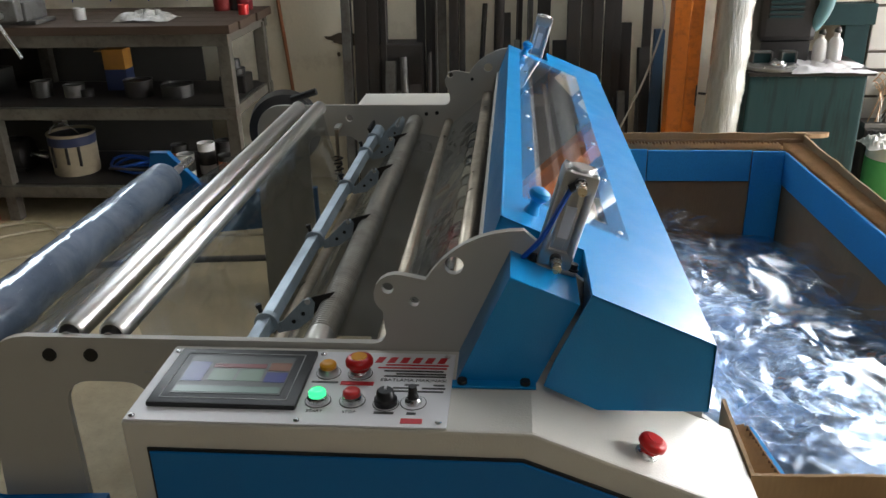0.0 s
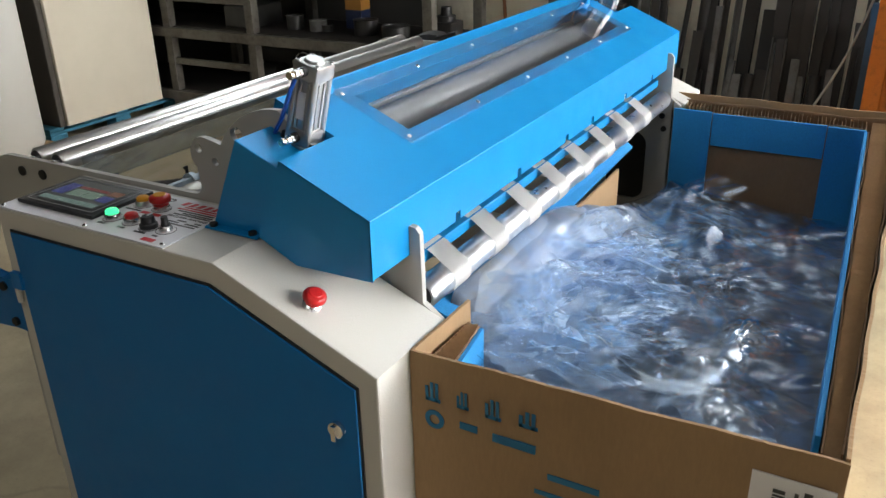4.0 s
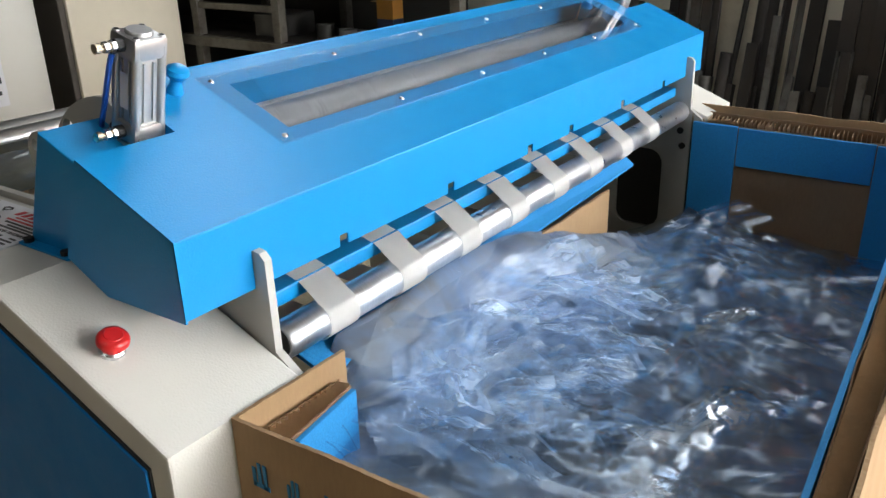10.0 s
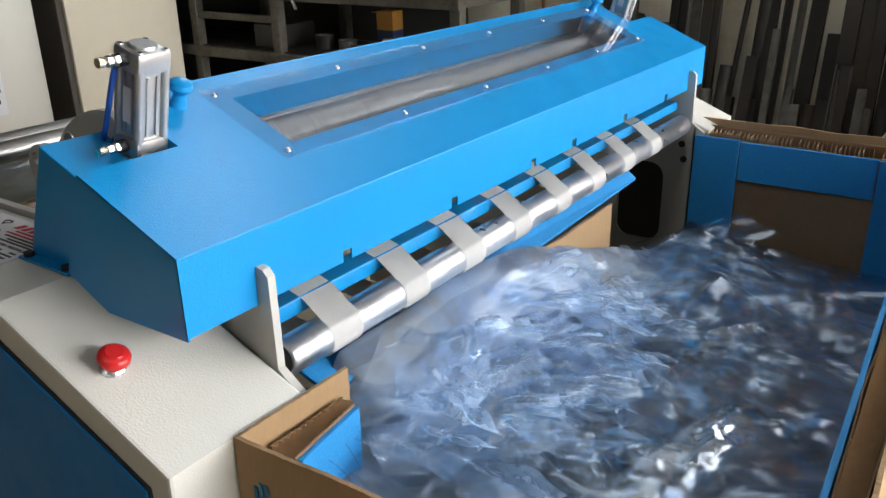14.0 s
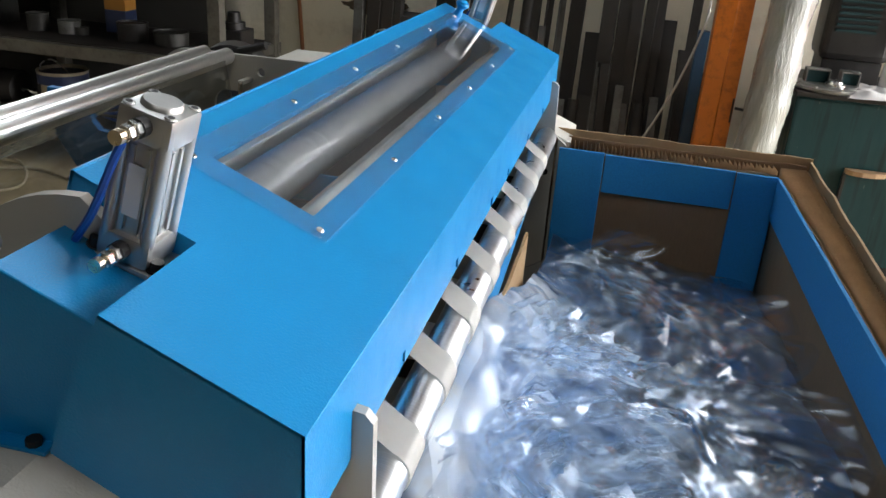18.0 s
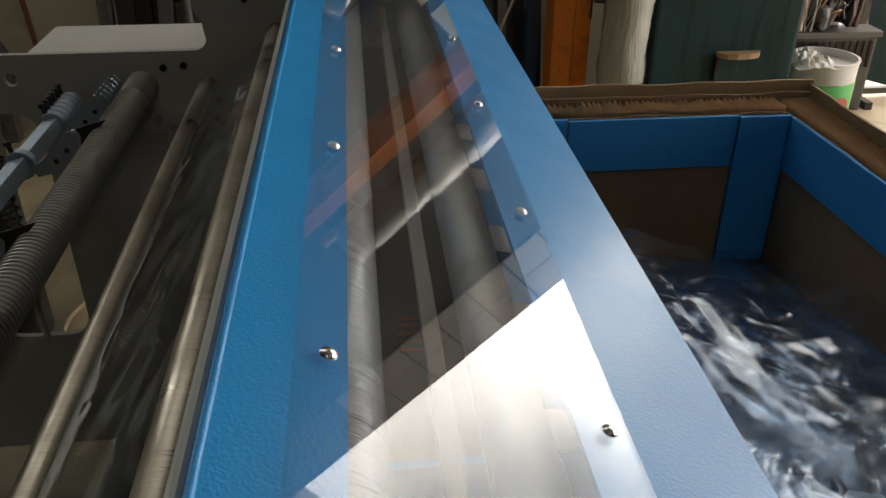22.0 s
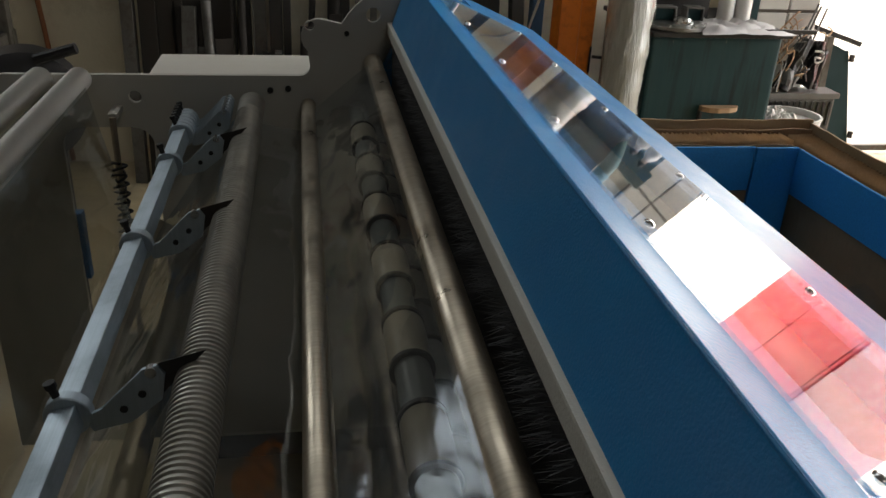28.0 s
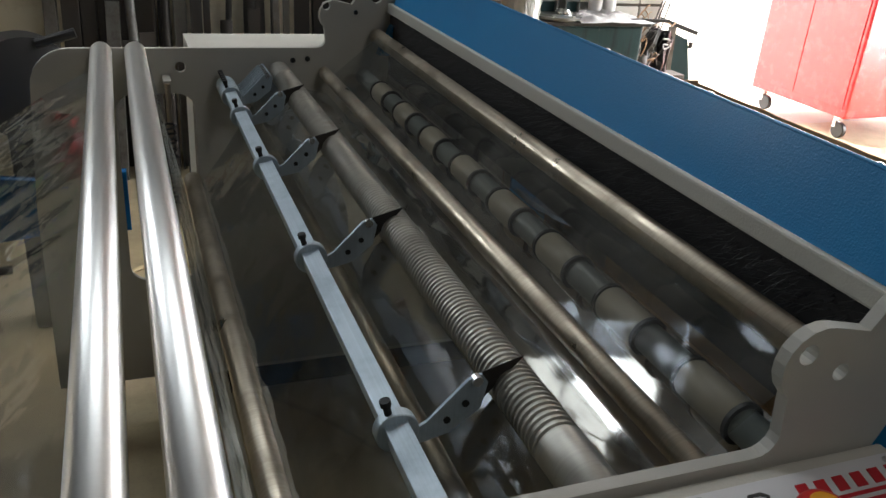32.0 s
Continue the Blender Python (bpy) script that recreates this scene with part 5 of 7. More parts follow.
for x0, x1, z0, z1 in ((0.475, 0.505, 0.718, 0.730), (0.53, 0.60, 0.712, 0.726), (0.62, 0.70, 0.672, 0.682), (0.71, 0.845, 0.656, 0.668), (0.60, 0.84, 0.640, 0.647), (0.63, 0.72, 0.585, 0.60), (0.70, 0.98, 0.555, 0.563), (0.63, 0.76, 0.46, 0.54), (0.78, 0.90, 0.47, 0.53)):
    carton_bar(x0, x1, z0, z1)
words("Type Air Conditioner", 0.027, Matrix.Translation((0.705, 1.0285, 0.615)) @ Matrix.Rotation(math.pi / 2, 4, "X") @ Matrix.Rotation(math.pi, 4, "Z"), M["cyanprint"], carton)
bm = B()
block(bm, 0.897, 0.998, 1.0335, 1.0360, 0.55, 0.792)
label_ob = part("paper_label", bm, M["white"], carton, "white paper label with a bar code")
for i in range(14):
    bm = B()
    w = (0.0025, 0.005, 0.0035)[i % 3]
    block(bm, 0.925, 0.940, 1.0322, 1.0334, 0.690 + i * 0.006, 0.690 + i * 0.006 + w)
    part("print_bar", bm, M["ink"], label_ob)
for x0, x1, z0, z1 in ((0.951, 0.956, 0.66, 0.775), (0.962, 0.972, 0.70, 0.78), (0.978, 0.990, 0.68, 0.75), (0.981, 0.991, 0.762, 0.780)):
    bm = B()
    block(bm, x0, x1, 1.0322, 1.0334, z0, z1)
    part("print_bar", bm, M["ink"], label_ob)

# ---- bags in the carton ----


def clamp(v):
    return max(0.0, min(1.0, v))


def heap_right(y):
    """Inner face of the lining at the carton's right side."""
    return 0.962 - 0.0385 * (y - 1.15)


def heap_z(x, y):
    t = clamp((y - 1.15) / 1.45)
    z = 0.735 - 0.17 * t ** 1.1 - 0.03 * (x - 0.6) / 0.3
    z += max(0, 0.804 + 0.014 * clamp((0.38 - x) / 0.04) - z) * clamp((0.50 - x) / 0.12) * clamp((2.30 - y) / 0.62) * clamp((y - 1.20) / 0.05)
    return z + 0.022 * clamp((x - 0.34) / 0.1) * noise.noise(Vector((x * 5, y * 4, 3))) + 0.006 * noise.noise(Vector((x * 13, y * 11, 8)))


def ridged(v):
    return 1 - abs(noise.noise(v)) * 2


def heap_sheet(nx, ny, drop, coarse, fine, shift):
    """A layer of the heap: long soft folds that run into one another."""
    bm = B()
    grid = []
    for i in range(nx + 1):
        row = []
        for j in range(ny + 1):
            y = 1.035 + 1.59 * j / ny
            x0 = 0.378 if y < 1.19 else 0.342 + 0.036 * clamp((y - 1.70) / 0.3)
            x = x0 + (heap_right(y) - x0) * i / nx
            w = Vector((noise.noise(Vector((x * 5, y * 5, 1 + shift))), noise.noise(Vector((x * 5, y * 5, 5 + shift))), 0)) * 1.3
            p = Vector((x * 7, y * 4, shift)) + w
            z = heap_z(x, y) - drop * clamp((x - 0.35) / 0.08) + coarse * noise.noise(p * 0.8) + fine * ridged(p * 2.1 + Vector((4, 1, 2)))
            row.append(bm.verts.new((x, y, z)))
        grid.append(row)
    for u, w in zip(grid, grid[1:]):
        for j in range(ny):
            bm.faces.new((u[j], w[j], w[j + 1], u[j + 1]))
    return bm


heap = part("bag_heap", heap_sheet(90, 200, 0.010, 0.016, 0.0010, 0), M["film_bag"], None, smooth=True)
heap.visible_shadow = False
tagged(heap, "deep heap of crumpled clear plastic bags in the carton", "plastic bags", kind="stuff")
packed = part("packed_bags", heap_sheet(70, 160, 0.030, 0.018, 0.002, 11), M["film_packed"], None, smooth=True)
tagged(packed, "lower layers of packed clear plastic bags in the carton, depth shade in their colour", "plastic bags", kind="stuff")


def bag_mesh(k, w, l, mat, n=22):
    """A crumpled flat bag: sharp folds across a limp sheet."""
    rnd = random.Random(k)
    folds = [(rnd.uniform(0, 6.28), rnd.uniform(-0.4, 0.4), rnd.uniform(0.002, 0.010)) for _ in range(6)]
    bm = B()
    grid = []
    for i in range(n + 1):
        row = []
        for j in range(n + 1):
            u, v = i / n - 0.5, j / n - 0.5
            z = 0
            for a, o, h in folds:
                z += h * max(0, 1 - abs(u * math.cos(a) + v * math.sin(a) - o) * 9)
            z += 0.012 * noise.noise(Vector((u * 3 + k, v * 3, k))) + 0.0008 * ridged(Vector((u * 6, v * 8, k * 3.3)))
            pinch = 0.75 + 0.35 * noise.noise(Vector((v * 2.2, k, 1)))
            row.append(bm.verts.new((u * w * pinch, v * l, z)))
        grid.append(row)
    for a, b in zip(grid, grid[1:]):
        for j in range(n):
            bm.faces.new((a[j], b[j], b[j + 1], a[j + 1]))
    me = bpy.data.meshes.new("plastic_bag")
    bm.to_mesh(me)
    bm.free()
    me.materials.append(mat)
    me.shade_smooth()
    me.set_sharp_from_angle(angle=radians(15))
    return me


bag_kinds = [bag_mesh(k, 0.20 + 0.02 * (k % 3), 0.32 + 0.03 * (k % 4), M["film_fold"]) for k in range(9)]
rnd = random.Random(4)
for i in range(40):
    x, y = rnd.uniform(0.46, 0.82), rnd.uniform(1.17, 2.50)
    ob = new("plastic_bag", bag_kinds[i % 9])
    z = heap_z(x, y) + rnd.uniform(0.0, 0.022)
    slope = 9 if y < 2.4 else 3
    ob.matrix_world = pose(x, y, z, rnd.uniform(-8, 4) - slope * 0.5, rnd.uniform(-7, 7), rnd.uniform(0, 360))
    ob.visible_shadow = False
    tagged(ob, "crumpled clear plastic bag lying on the heap", "plastic bag", "bags in the carton")

fresh = [bag_mesh(k + 20, 0.15, 0.26, M["film_glare"]) for k in range(5)]
for i in range(30):
    x, y = rnd.uniform(0.41, 0.55), 1.22 + 0.021 * i + rnd.uniform(-0.02, 0.02)
    ob = new("plastic_bag", fresh[i % 5])
    ob.matrix_world = pose(x, y, heap_z(x, y) + 0.006 + 0.0018 * (i % 7), rnd.uniform(-3, 3), 9 + rnd.uniform(-6, 6), rnd.uniform(-70, 70) + 90)
    ob.visible_shadow = False
    tagged(ob, "freshly dropped plastic bag beside the outfeed roller, sky glare in its milkiness", "plastic bag", "bags in the carton")


def milky_bag(cx, cy, length, width, height, turn, seed, label):
    """A bag squeezed into a long ridge with sharp cross folds."""
    bm = B()
    grid = []
    for i in range(31):
        row = []
        for j in range(17):
            u, v = i / 15 - 1, j / 8 - 1
            e = (1 - u * u) ** 0.5 * (1 - v * v)
            k = 1 + 0.25 * noise.noise(Vector((u * 2.5, seed, 0)))
            h = e * height * (0.6 + 0.7 * ridged(Vector((u * 3.2, v * 1.4, seed))) * 0.6) + 0.004 * ridged(Vector((u * 7, v * 5, seed)))
            x, y = v * width / 2 * k, u * length / 2 + 0.012 * noise.noise(Vector((v * 3, u, seed)))
            a = radians(turn)
            wx, wy = cx + x * math.cos(a) - y * math.sin(a), cy + x * math.sin(a) + y * math.cos(a)
            row.append(bm.verts.new((wx, wy, heap_z(wx, wy) + 0.006 + h)))
        grid.append(row)
    for a, b in zip(grid, grid[1:]):
        for j in range(16):
            bm.faces.new((a[j], b[j], b[j + 1], a[j + 1]))
    ob = part("plastic_bag", bm, M["film_milky"], None, smooth=True)
    ob.visible_shadow = False
    return tagged(ob, label, "plastic bag", "bags in the carton")


milky_bag(0.79, 1.48, 0.36, 0.10, 0.045, -10, 2.2, "squeezed milky plastic bag standing up in a ridge on the heap")
milky_bag(0.80, 1.27, 0.22, 0.13, 0.030, 35, 5.1, "crumpled milky plastic bag lying on the heap")
milky_bag(0.69, 1.91, 0.17, 0.035, 0.016, -28, 7.7, "small bright torn strip of plastic bag on the heap")
# Glints along folds and seams are laid on as thin pale slips.
seams = random.Random(12)
bm = B()
for i in range(340):
    x, y, a = seams.uniform(0.42, 0.87), seams.uniform(1.1, 2.45), seams.uniform(0, 6.283)
    a = seams.choice((seams.gauss(0.5, 0.4), seams.gauss(2.6, 0.5), a))
    length, bend, w = seams.uniform(0.03, 0.15), seams.uniform(-0.4, 0.4), seams.uniform(0.0005, 0.0017)
    prev = None
    for k in range(9):
        s = k / 8 - 0.5
        d = a + bend * s
        px, py = x + math.cos(d) * s * length, y + math.sin(d) * s * length
        if not (0.40 < px < 0.89):
            break
        z = heap_z(px, py) + 0.012 + 0.008 * (1 - 4 * s * s)
        taper = w * (1 - 3.6 * s * s)
        c = (bm.verts.new((px - math.sin(d) * taper, py + math.cos(d) * taper, z)), bm.verts.new((px + math.sin(d) * taper, py - math.cos(d) * taper, z + taper)))
        if prev:
            bm.faces.new((prev[0], c[0], c[1], prev[1]))
        prev = c
edges = part("bag_edge_glints", bm, M["film_glare"], None)
tagged(edges, "thin pale slips standing in for glints on bag edges and seams", "plastic bags", kind="stuff")

# ---- bench and clutter ----
bench = thing("work_bench", "long rusty grey steel workbench with cluttered lower shelves", "workbench", (-2.8, 4.4, 0))
for x in (-4.4, -3.35, -2.63, -1.356):
    for y in (4.10, 4.70):
        bm = B()
        block(bm, x - 0.03, x + 0.03, y - 0.03, y + 0.03, 0, 0.955, 0.003)
        part("leg", bm, M["bench_steel"], bench)
for z in (0.985, 0.62, 0.20):
    for y in (4.075, 4.72):
        bm = B()
        block(bm, -4.9, -1.322, y - 0.022, y + 0.022, z - 0.06, z, 0.003)
        part("long_rail", bm, M["bench_steel"], bench)
    for x in (-4.4, -3.35, -2.63, -1.356):
        bm = B()
        block(bm, x - 0.02, x + 0.02, 4.10, 4.70, z - 0.055, z - 0.005, 0.003)
        part("cross_rail", bm, M["bench_steel"], bench)
for x0, x1, z in ((-3.32, -2.66, 0.81), (-3.32, -2.66, 0.40)):
    bm = B()
    block(bm, x0, x1, 4.08, 4.11, z - 0.02, z + 0.02, 0.003)
    part("short_rail", bm, M["bench_steel"], bench)
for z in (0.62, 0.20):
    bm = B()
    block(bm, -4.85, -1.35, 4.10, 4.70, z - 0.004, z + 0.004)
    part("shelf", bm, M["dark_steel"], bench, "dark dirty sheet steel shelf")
# Dark sheet paints the shade on the plaster wall under the bench top.
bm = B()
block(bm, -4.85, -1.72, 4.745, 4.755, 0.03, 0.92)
part("wall_shade_sheet", bm, plain("dark wall shade sheet", (0.03, 0.028, 0.024), 0.85, 0, 0.35, 3, 0.1), bench, "dark sheet standing in for the shaded wall behind the shelves")
for i in range(5):
    bm = B()
    y = 4.03 + i * 0.15
    block(bm, -4.95, -1.30 + 0.008 * (i % 2), y, y + 0.146, 0.986, 1.028, 0.004)
    part("plank", bm, M["timber"], bench, "dark oily timber plank")


def pot(name, x, y, z, r, h, mat, label, cat, band=None, lid=None, n=22):
    """A can, tin or pail with a rolled rim, standing on z."""
    ob = thing(name, label, cat, (x, y, z))
    bm = B()
    turned(bm, (x, y, z), (x, y, z + h), [(0, r * 0.94), (0.02, r * 0.97), (0.96, r), (0.97, r * 1.03), (1, r * 1.03), (1, r * 0.95), (0.9, r * 0.93)], n)
    part("body", bm, mat, ob, smooth=True)
    if band:
        bm = B()
        turned(bm, (x, y, z + h * band[1]), (x, y, z + h * band[2]), [(0, r * 0.985), (0.01, r * 1.008), (0.99, r * 1.012), (1, r * 0.985)], n)
        part("label_band", bm, band[0], ob, smooth=True)
    if lid:
        bm = B()
        turned(bm, (x, y, z + h), (x, y, z + h * 1.12), [(0, r * 0.9), (0.1, r * 0.95), (0.8, r * 0.9), (1, r * 0.5)], n)
        part("lid", bm, lid, ob, smooth=True)
    return ob


c_cream = plain("cream tin paint", (0.30, 0.25, 0.17), 0.5, 0, 0.25, 25, 0.1)
c_navy = plain("navy print", (0.012, 0.022, 0.07), 0.5)
c_grey = plain("grey tin", (0.045, 0.044, 0.04), 0.5, 0.5, 0.3, 25, 0.1)
c_white = plain("white plastic", (0.62, 0.61, 0.58), 0.45, 0, 0.1, 18, 0.1)
c_orange = plain("orange tin print", (0.55, 0.13, 0.03), 0.45, 0, 0.2, 30, 0)
c_dark = plain("dark oily part", (0.02, 0.018, 0.017), 0.5, 0.3, 0.4, 25, 0.3, 0.004)
c_green = plain("green pail print", (0.10, 0.45, 0.14), 0.45, 0, 0.15, 18, 0)
paint_pot = pot("paint_bucket", -2.36, 4.32, 0.205, 0.125, 0.23, c_cream, "dented cream paint bucket with dark drips and a navy band", "bucket", (c_navy, 0.72, 0.93))
bm = B()
tube(bm, [(-2.47, 4.28, 0.40), (-2.42, 4.24, 0.47), (-2.33, 4.22, 0.50), (-2.26, 4.28, 0.40)], 0.004, 6)
part("handle", bm, M["steel"], paint_pot)
for a in (2.9, 3.6, 4.2, 4.9, 5.4):
    bm = B()
    x, y = -2.36 + 0.1245 * math.cos(a), 4.32 + 0.1245 * math.sin(a)
    block(bm, x - 0.007, x + 0.007, y - 0.005, y + 0.005, 0.25 + 0.03 * (a % 1), 0.37, 0.002)
    part("paint_drip", bm, c_dark, paint_pot)
for x, y, r, h, mat, band in ((-1.75, 4.30, 0.045, 0.16, c_grey, c_orange), (-1.69, 4.22, 0.047, 0.13, c_white, c_grey), (-1.60, 4.30, 0.046, 0.17, c_white, c_dark), (-1.47, 4.24, 0.046, 0.12, c_grey, c_orange), (-1.54, 4.42, 0.05, 0.15, c_dark, c_grey)):
    pot("spray_can" if h > 0.15 else "small_tin", x, y, 0.205, r, h, mat, "small paint tin with a printed label on the lower shelf", "tin", (band, 0.3, 0.75))
# cartons and bowls on the middle shelf
carton2 = thing("drinks_carton", "torn yellow and navy cardboard carton on the shelf", "carton", (-2.10, 4.5, 0.625))
bm = B()
block(bm, -2.17, -2.05, 4.45, 4.55, 0.626, 0.74, 0.003)
part("lower_half", bm, c_navy, carton2)
bm = B()
block(bm, -2.17, -2.05, 4.45, 4.55, 0.7405, 0.85, 0.003)
part("upper_half", bm, plain("yellow carton print", (0.36, 0.16, 0.02), 0.6, 0, 0.2, 15, 0), carton2)
bm = B()
block(bm, -2.22, -2.165, 4.46, 4.54, 0.835, 0.839, 0.001, Matrix.Translation((0, 0, 0.0)))
part("flap", bm, M["card"], carton2)
for x, r, h, mat in ((-2.47, 0.055, 0.085, c_grey), (-2.29, 0.055, 0.065, M["grey_steel"]), (-2.22, 0.035, 0.04, c_grey), (-1.93, 0.075, 0.09, c_dark), (-1.72, 0.085, 0.065, c_grey)):
    pot("metal_bowl", x, 4.32, 0.625, r, h, mat, "dull metal pot holding small parts on the shelf", "pot")
bm = B()
block(bm, -2.95, -2.72, 4.2, 4.5, 0.626, 0.76, 0.006)
tagged(part("parts_crate", bm, c_grey), "grey metal parts crate on the shelf", "crate")
gearbox = thing("machine_part", "dark oily machine part with a flange", "machine part", (-1.42, 4.42, 0.625))
bm = B()
block(bm, -1.50, -1.36, 4.35, 4.5, 0.626, 0.72, 0.01)
part("housing", bm, c_dark, gearbox)
bm = B()
turned(bm, (-1.43, 4.42, 0.72), (-1.43, 4.42, 0.80), [(0, 0.055), (0.4, 0.055), (0.41, 0.035), (1, 0.03)], 18)
part("flange", bm, c_dark, gearbox, smooth=True)
# motor lying on the lower shelf
mot = thing("electric_motor", "dirty electric motor lying on the lower shelf", "motor", (-2.75, 4.35, 0.205))
bm = B()
turned(bm, (-2.86, 4.35, 0.30), (-2.62, 4.33, 0.30), [(0, 0.06), (0.05, 0.085), (0.5, 0.09), (0.95, 0.085), (1, 0.06)], 24)
part("housing", bm, c_dark, mot, smooth=True)
for i in range(8):
    bm = B()
    turned(bm, (-2.84 + i * 0.026, 4.349, 0.30), (-2.83 + i * 0.026, 4.349, 0.30), [(0, 0.094), (1, 0.094)], 24)
    part("fin", bm, c_dark, mot)
bm = B()
rod(bm, (-2.62, 4.33, 0.30), (-2.52, 4.32, 0.29), 0.014, n=12)
part("shaft", bm, M["steel"], mot)
bm = B()
block(bm, -2.85, -2.65, 4.29, 4.41, 0.205, 0.225, 0.003)
part("foot", bm, c_dark, mot)
hoses = thing("hose_coil", "tangled blue and grey hoses on the lower shelf", "hose", (-2.05, 4.35, 0.205))
for k, (r, z, mat) in enumerate(((0.11, 0.215, "hose"), (0.13, 0.228, "grey_steel"), (0.10, 0.240, "hose"), (0.12, 0.252, "hose"))):
    bm = B()
    tube(bm, [(-2.05 + r * math.cos(a * 0.52 + k), 4.35 + r * 0.8 * math.sin(a * 0.52 + k), z + 0.012 * math.sin(a + k)) for a in range(13)], 0.008, 6)
    part("coil", bm, M[mat], hoses, smooth=True)

# bench top: vice, cups, foil, red cans, tool board
vice = thing("bench_vice", "old steel bench vice with a sliding handle", "vice", (-2.40, 4.15, 1.03))
for ext, nm in (((-2.50, -2.30, 4.10, 4.30, 1.029, 1.05), "base"), ((-2.47, -2.33, 4.08, 4.28, 1.05, 1.14), "body"), ((-2.48, -2.32, 3.98, 4.04, 1.06, 1.16), "front_jaw"), ((-2.44, -2.36, 4.04, 4.08, 1.08, 1.12), "slide")):
    bm = B()
    block(bm, *ext, 0.008)
    part(nm, bm, M["grey_steel"], vice)
bm = B()
rod(bm, (-2.40, 3.90, 1.09), (-2.40, 3.98, 1.09), 0.016, n=12)
part("screw", bm, M["steel"], vice)
bm = B()
rod(bm, (-2.44, 3.92, 1.17), (-2.30, 3.92, 0.90), 0.009, n=10)
part("handle", bm, M["steel"], vice)
pot("paper_cup", -2.16, 4.28, 1.029, 0.030, 0.060, c_white, "white plastic cup on the bench", "cup")
pot("oil_can", -1.52, 4.60, 1.029, 0.045, 0.13, plain("dull red can", (0.22, 0.02, 0.018), 0.5), "red oil can with a dark lid on the bench", "can", None, c_dark)
pot("oil_can", -1.40, 4.62, 1.029, 0.045, 0.15, plain("dark red bottle", (0.16, 0.01, 0.015), 0.35), "dark red bottle on the bench", "bottle", None, c_dark)
pot("red_cap", -1.345, 4.42, 1.029, 0.028, 0.05, M["red"], "small red plastic cap on the bench end", "cap")
pot("spray_can", -1.30 - 0.15, 4.62, 1.029, 0.035, 0.2, c_dark, "dark spray can on the bench", "can")


def crumple(name, cx, cy, z, w, l, h, mat, label, cat, seed):
    bm = B()
    n = 26
    g = []
    for i in range(n + 1):
        row = []
        for j in range(n + 1):
            u, v = i / n * 2 - 1, j / n * 2 - 1
            e = max(0, 1 - (abs(u) ** 3 + abs(v) ** 3) * 0.8)
            k = 1 + 0.18 * noise.noise(Vector((u * 2 + seed, v * 2, 0)))
            row.append(bm.verts.new((cx + u * w * k, cy + v * l * k, z + 0.003 + e * h * (0.35 + 0.9 * abs(noise.noise(Vector((u * 3, v * 3, seed))))) + 0.3 * h * e * ridged(Vector((u * 6, v * 6, seed))))))
        g.append(row)
    for a, b in zip(g, g[1:]):
        for j in range(n):
            bm.faces.new((a[j], b[j], b[j + 1], a[j + 1]))
    ob = part(name, bm, mat, None, smooth=True)
    return tagged(ob, label, cat)


crumple("plastic_wrap", -1.80, 4.25, 1.029, 0.15, 0.10, 0.05, stretch_wrapped("pale plastic wrap", (0.42, 0.40, 0.36), 0.25, (6, 6, 6)), "crumpled clear plastic wrap on the bench", "plastic wrap", 2)
crumple("plastic_wrap", -2.80, 4.2, 1.029, 0.20, 0.12, 0.03, stretch_wrapped("grey plastic wrap", (0.30, 0.29, 0.27), 0.3, (6, 6, 6)), "folded sheet of grey plastic on the bench", "plastic wrap", 5)
bm = B()
block(bm, -2.75, -1.45, 4.81, 4.848, 1.10, 1.75, 0.004)
board = tagged(part("tool_board", bm, plain("cream board", (0.55, 0.47, 0.33), 0.7, 0, 0.1, 4, 0.1)), "cream tool board with hanging pliers and screwdrivers", "tool board")
for i in range(14):
    x = -2.62 + i * 0.075
    bm = B()
    L = 0.10 + 0.05 * ((i * 7) % 3)
    turned(bm, (x, 4.80, 1.26 + 0.01 * (i % 3)), (x + 0.01 * ((i % 3) - 1), 4.795, 1.26 - L), [(0, 0.011), (0.5, 0.012), (0.52, 0.005), (1, 0.003)], 8)
    part("hand_tool", bm, (c_dark, c_green, M["hose"])[i % 3], board)

# thin copper-coloured pipe on the wall beside the bench, wall damage and box
bm = B()
tube(bm, [(-1.285, 4.83, 1.9), (-1.28, 4.83, 1.2), (-1.235, 4.82, 0.6), (-1.20, 4.82, 0.02)], 0.011, 8)
tagged(part("wall_pipe", bm, plain("rust brown conduit", (0.30, 0.12, 0.05), 0.5)), "rust-brown conduit down the wall", "pipe")
dmg = Tree("broken plaster")
dn = dmg.noise(30, 6, 0.7)
dmg.set(Base_Color=dmg.mix(dn, (0.04, 0.028, 0.018), (0.11, 0.08, 0.05)), Roughness=0.95)
dmg.bump(dn, 1.0, 0.01)
rn = random.Random(11)


def ragged(cx, cz, w, h, n=18):
    return [(cx + w * math.cos(6.283 * i / n) * rn.uniform(0.55, 1.05), cz + h * math.sin(6.283 * i / n) * rn.uniform(0.55, 1.05)) for i in range(n)]


for cx, cz, w, h in ((-0.90, 0.83, 0.13, 0.045), (-0.76, 0.845, 0.10, 0.06), (-0.80, 0.70, 0.018, 0.05), (-0.77, 0.62, 0.045, 0.012), (-0.95, 0.745, 0.012, 0.015)):
    bm = B()
    sheet(bm, ragged(cx, cz, w, h), [], 0.004, lambda u, v, w_: (u, 4.846 + w_, v))
    tagged(part("plaster_damage", bm, dmg.mat), "broken dark patch in the wall plaster", "wall damage", kind="structure")

# ---- steel bars leaning on the wall ----


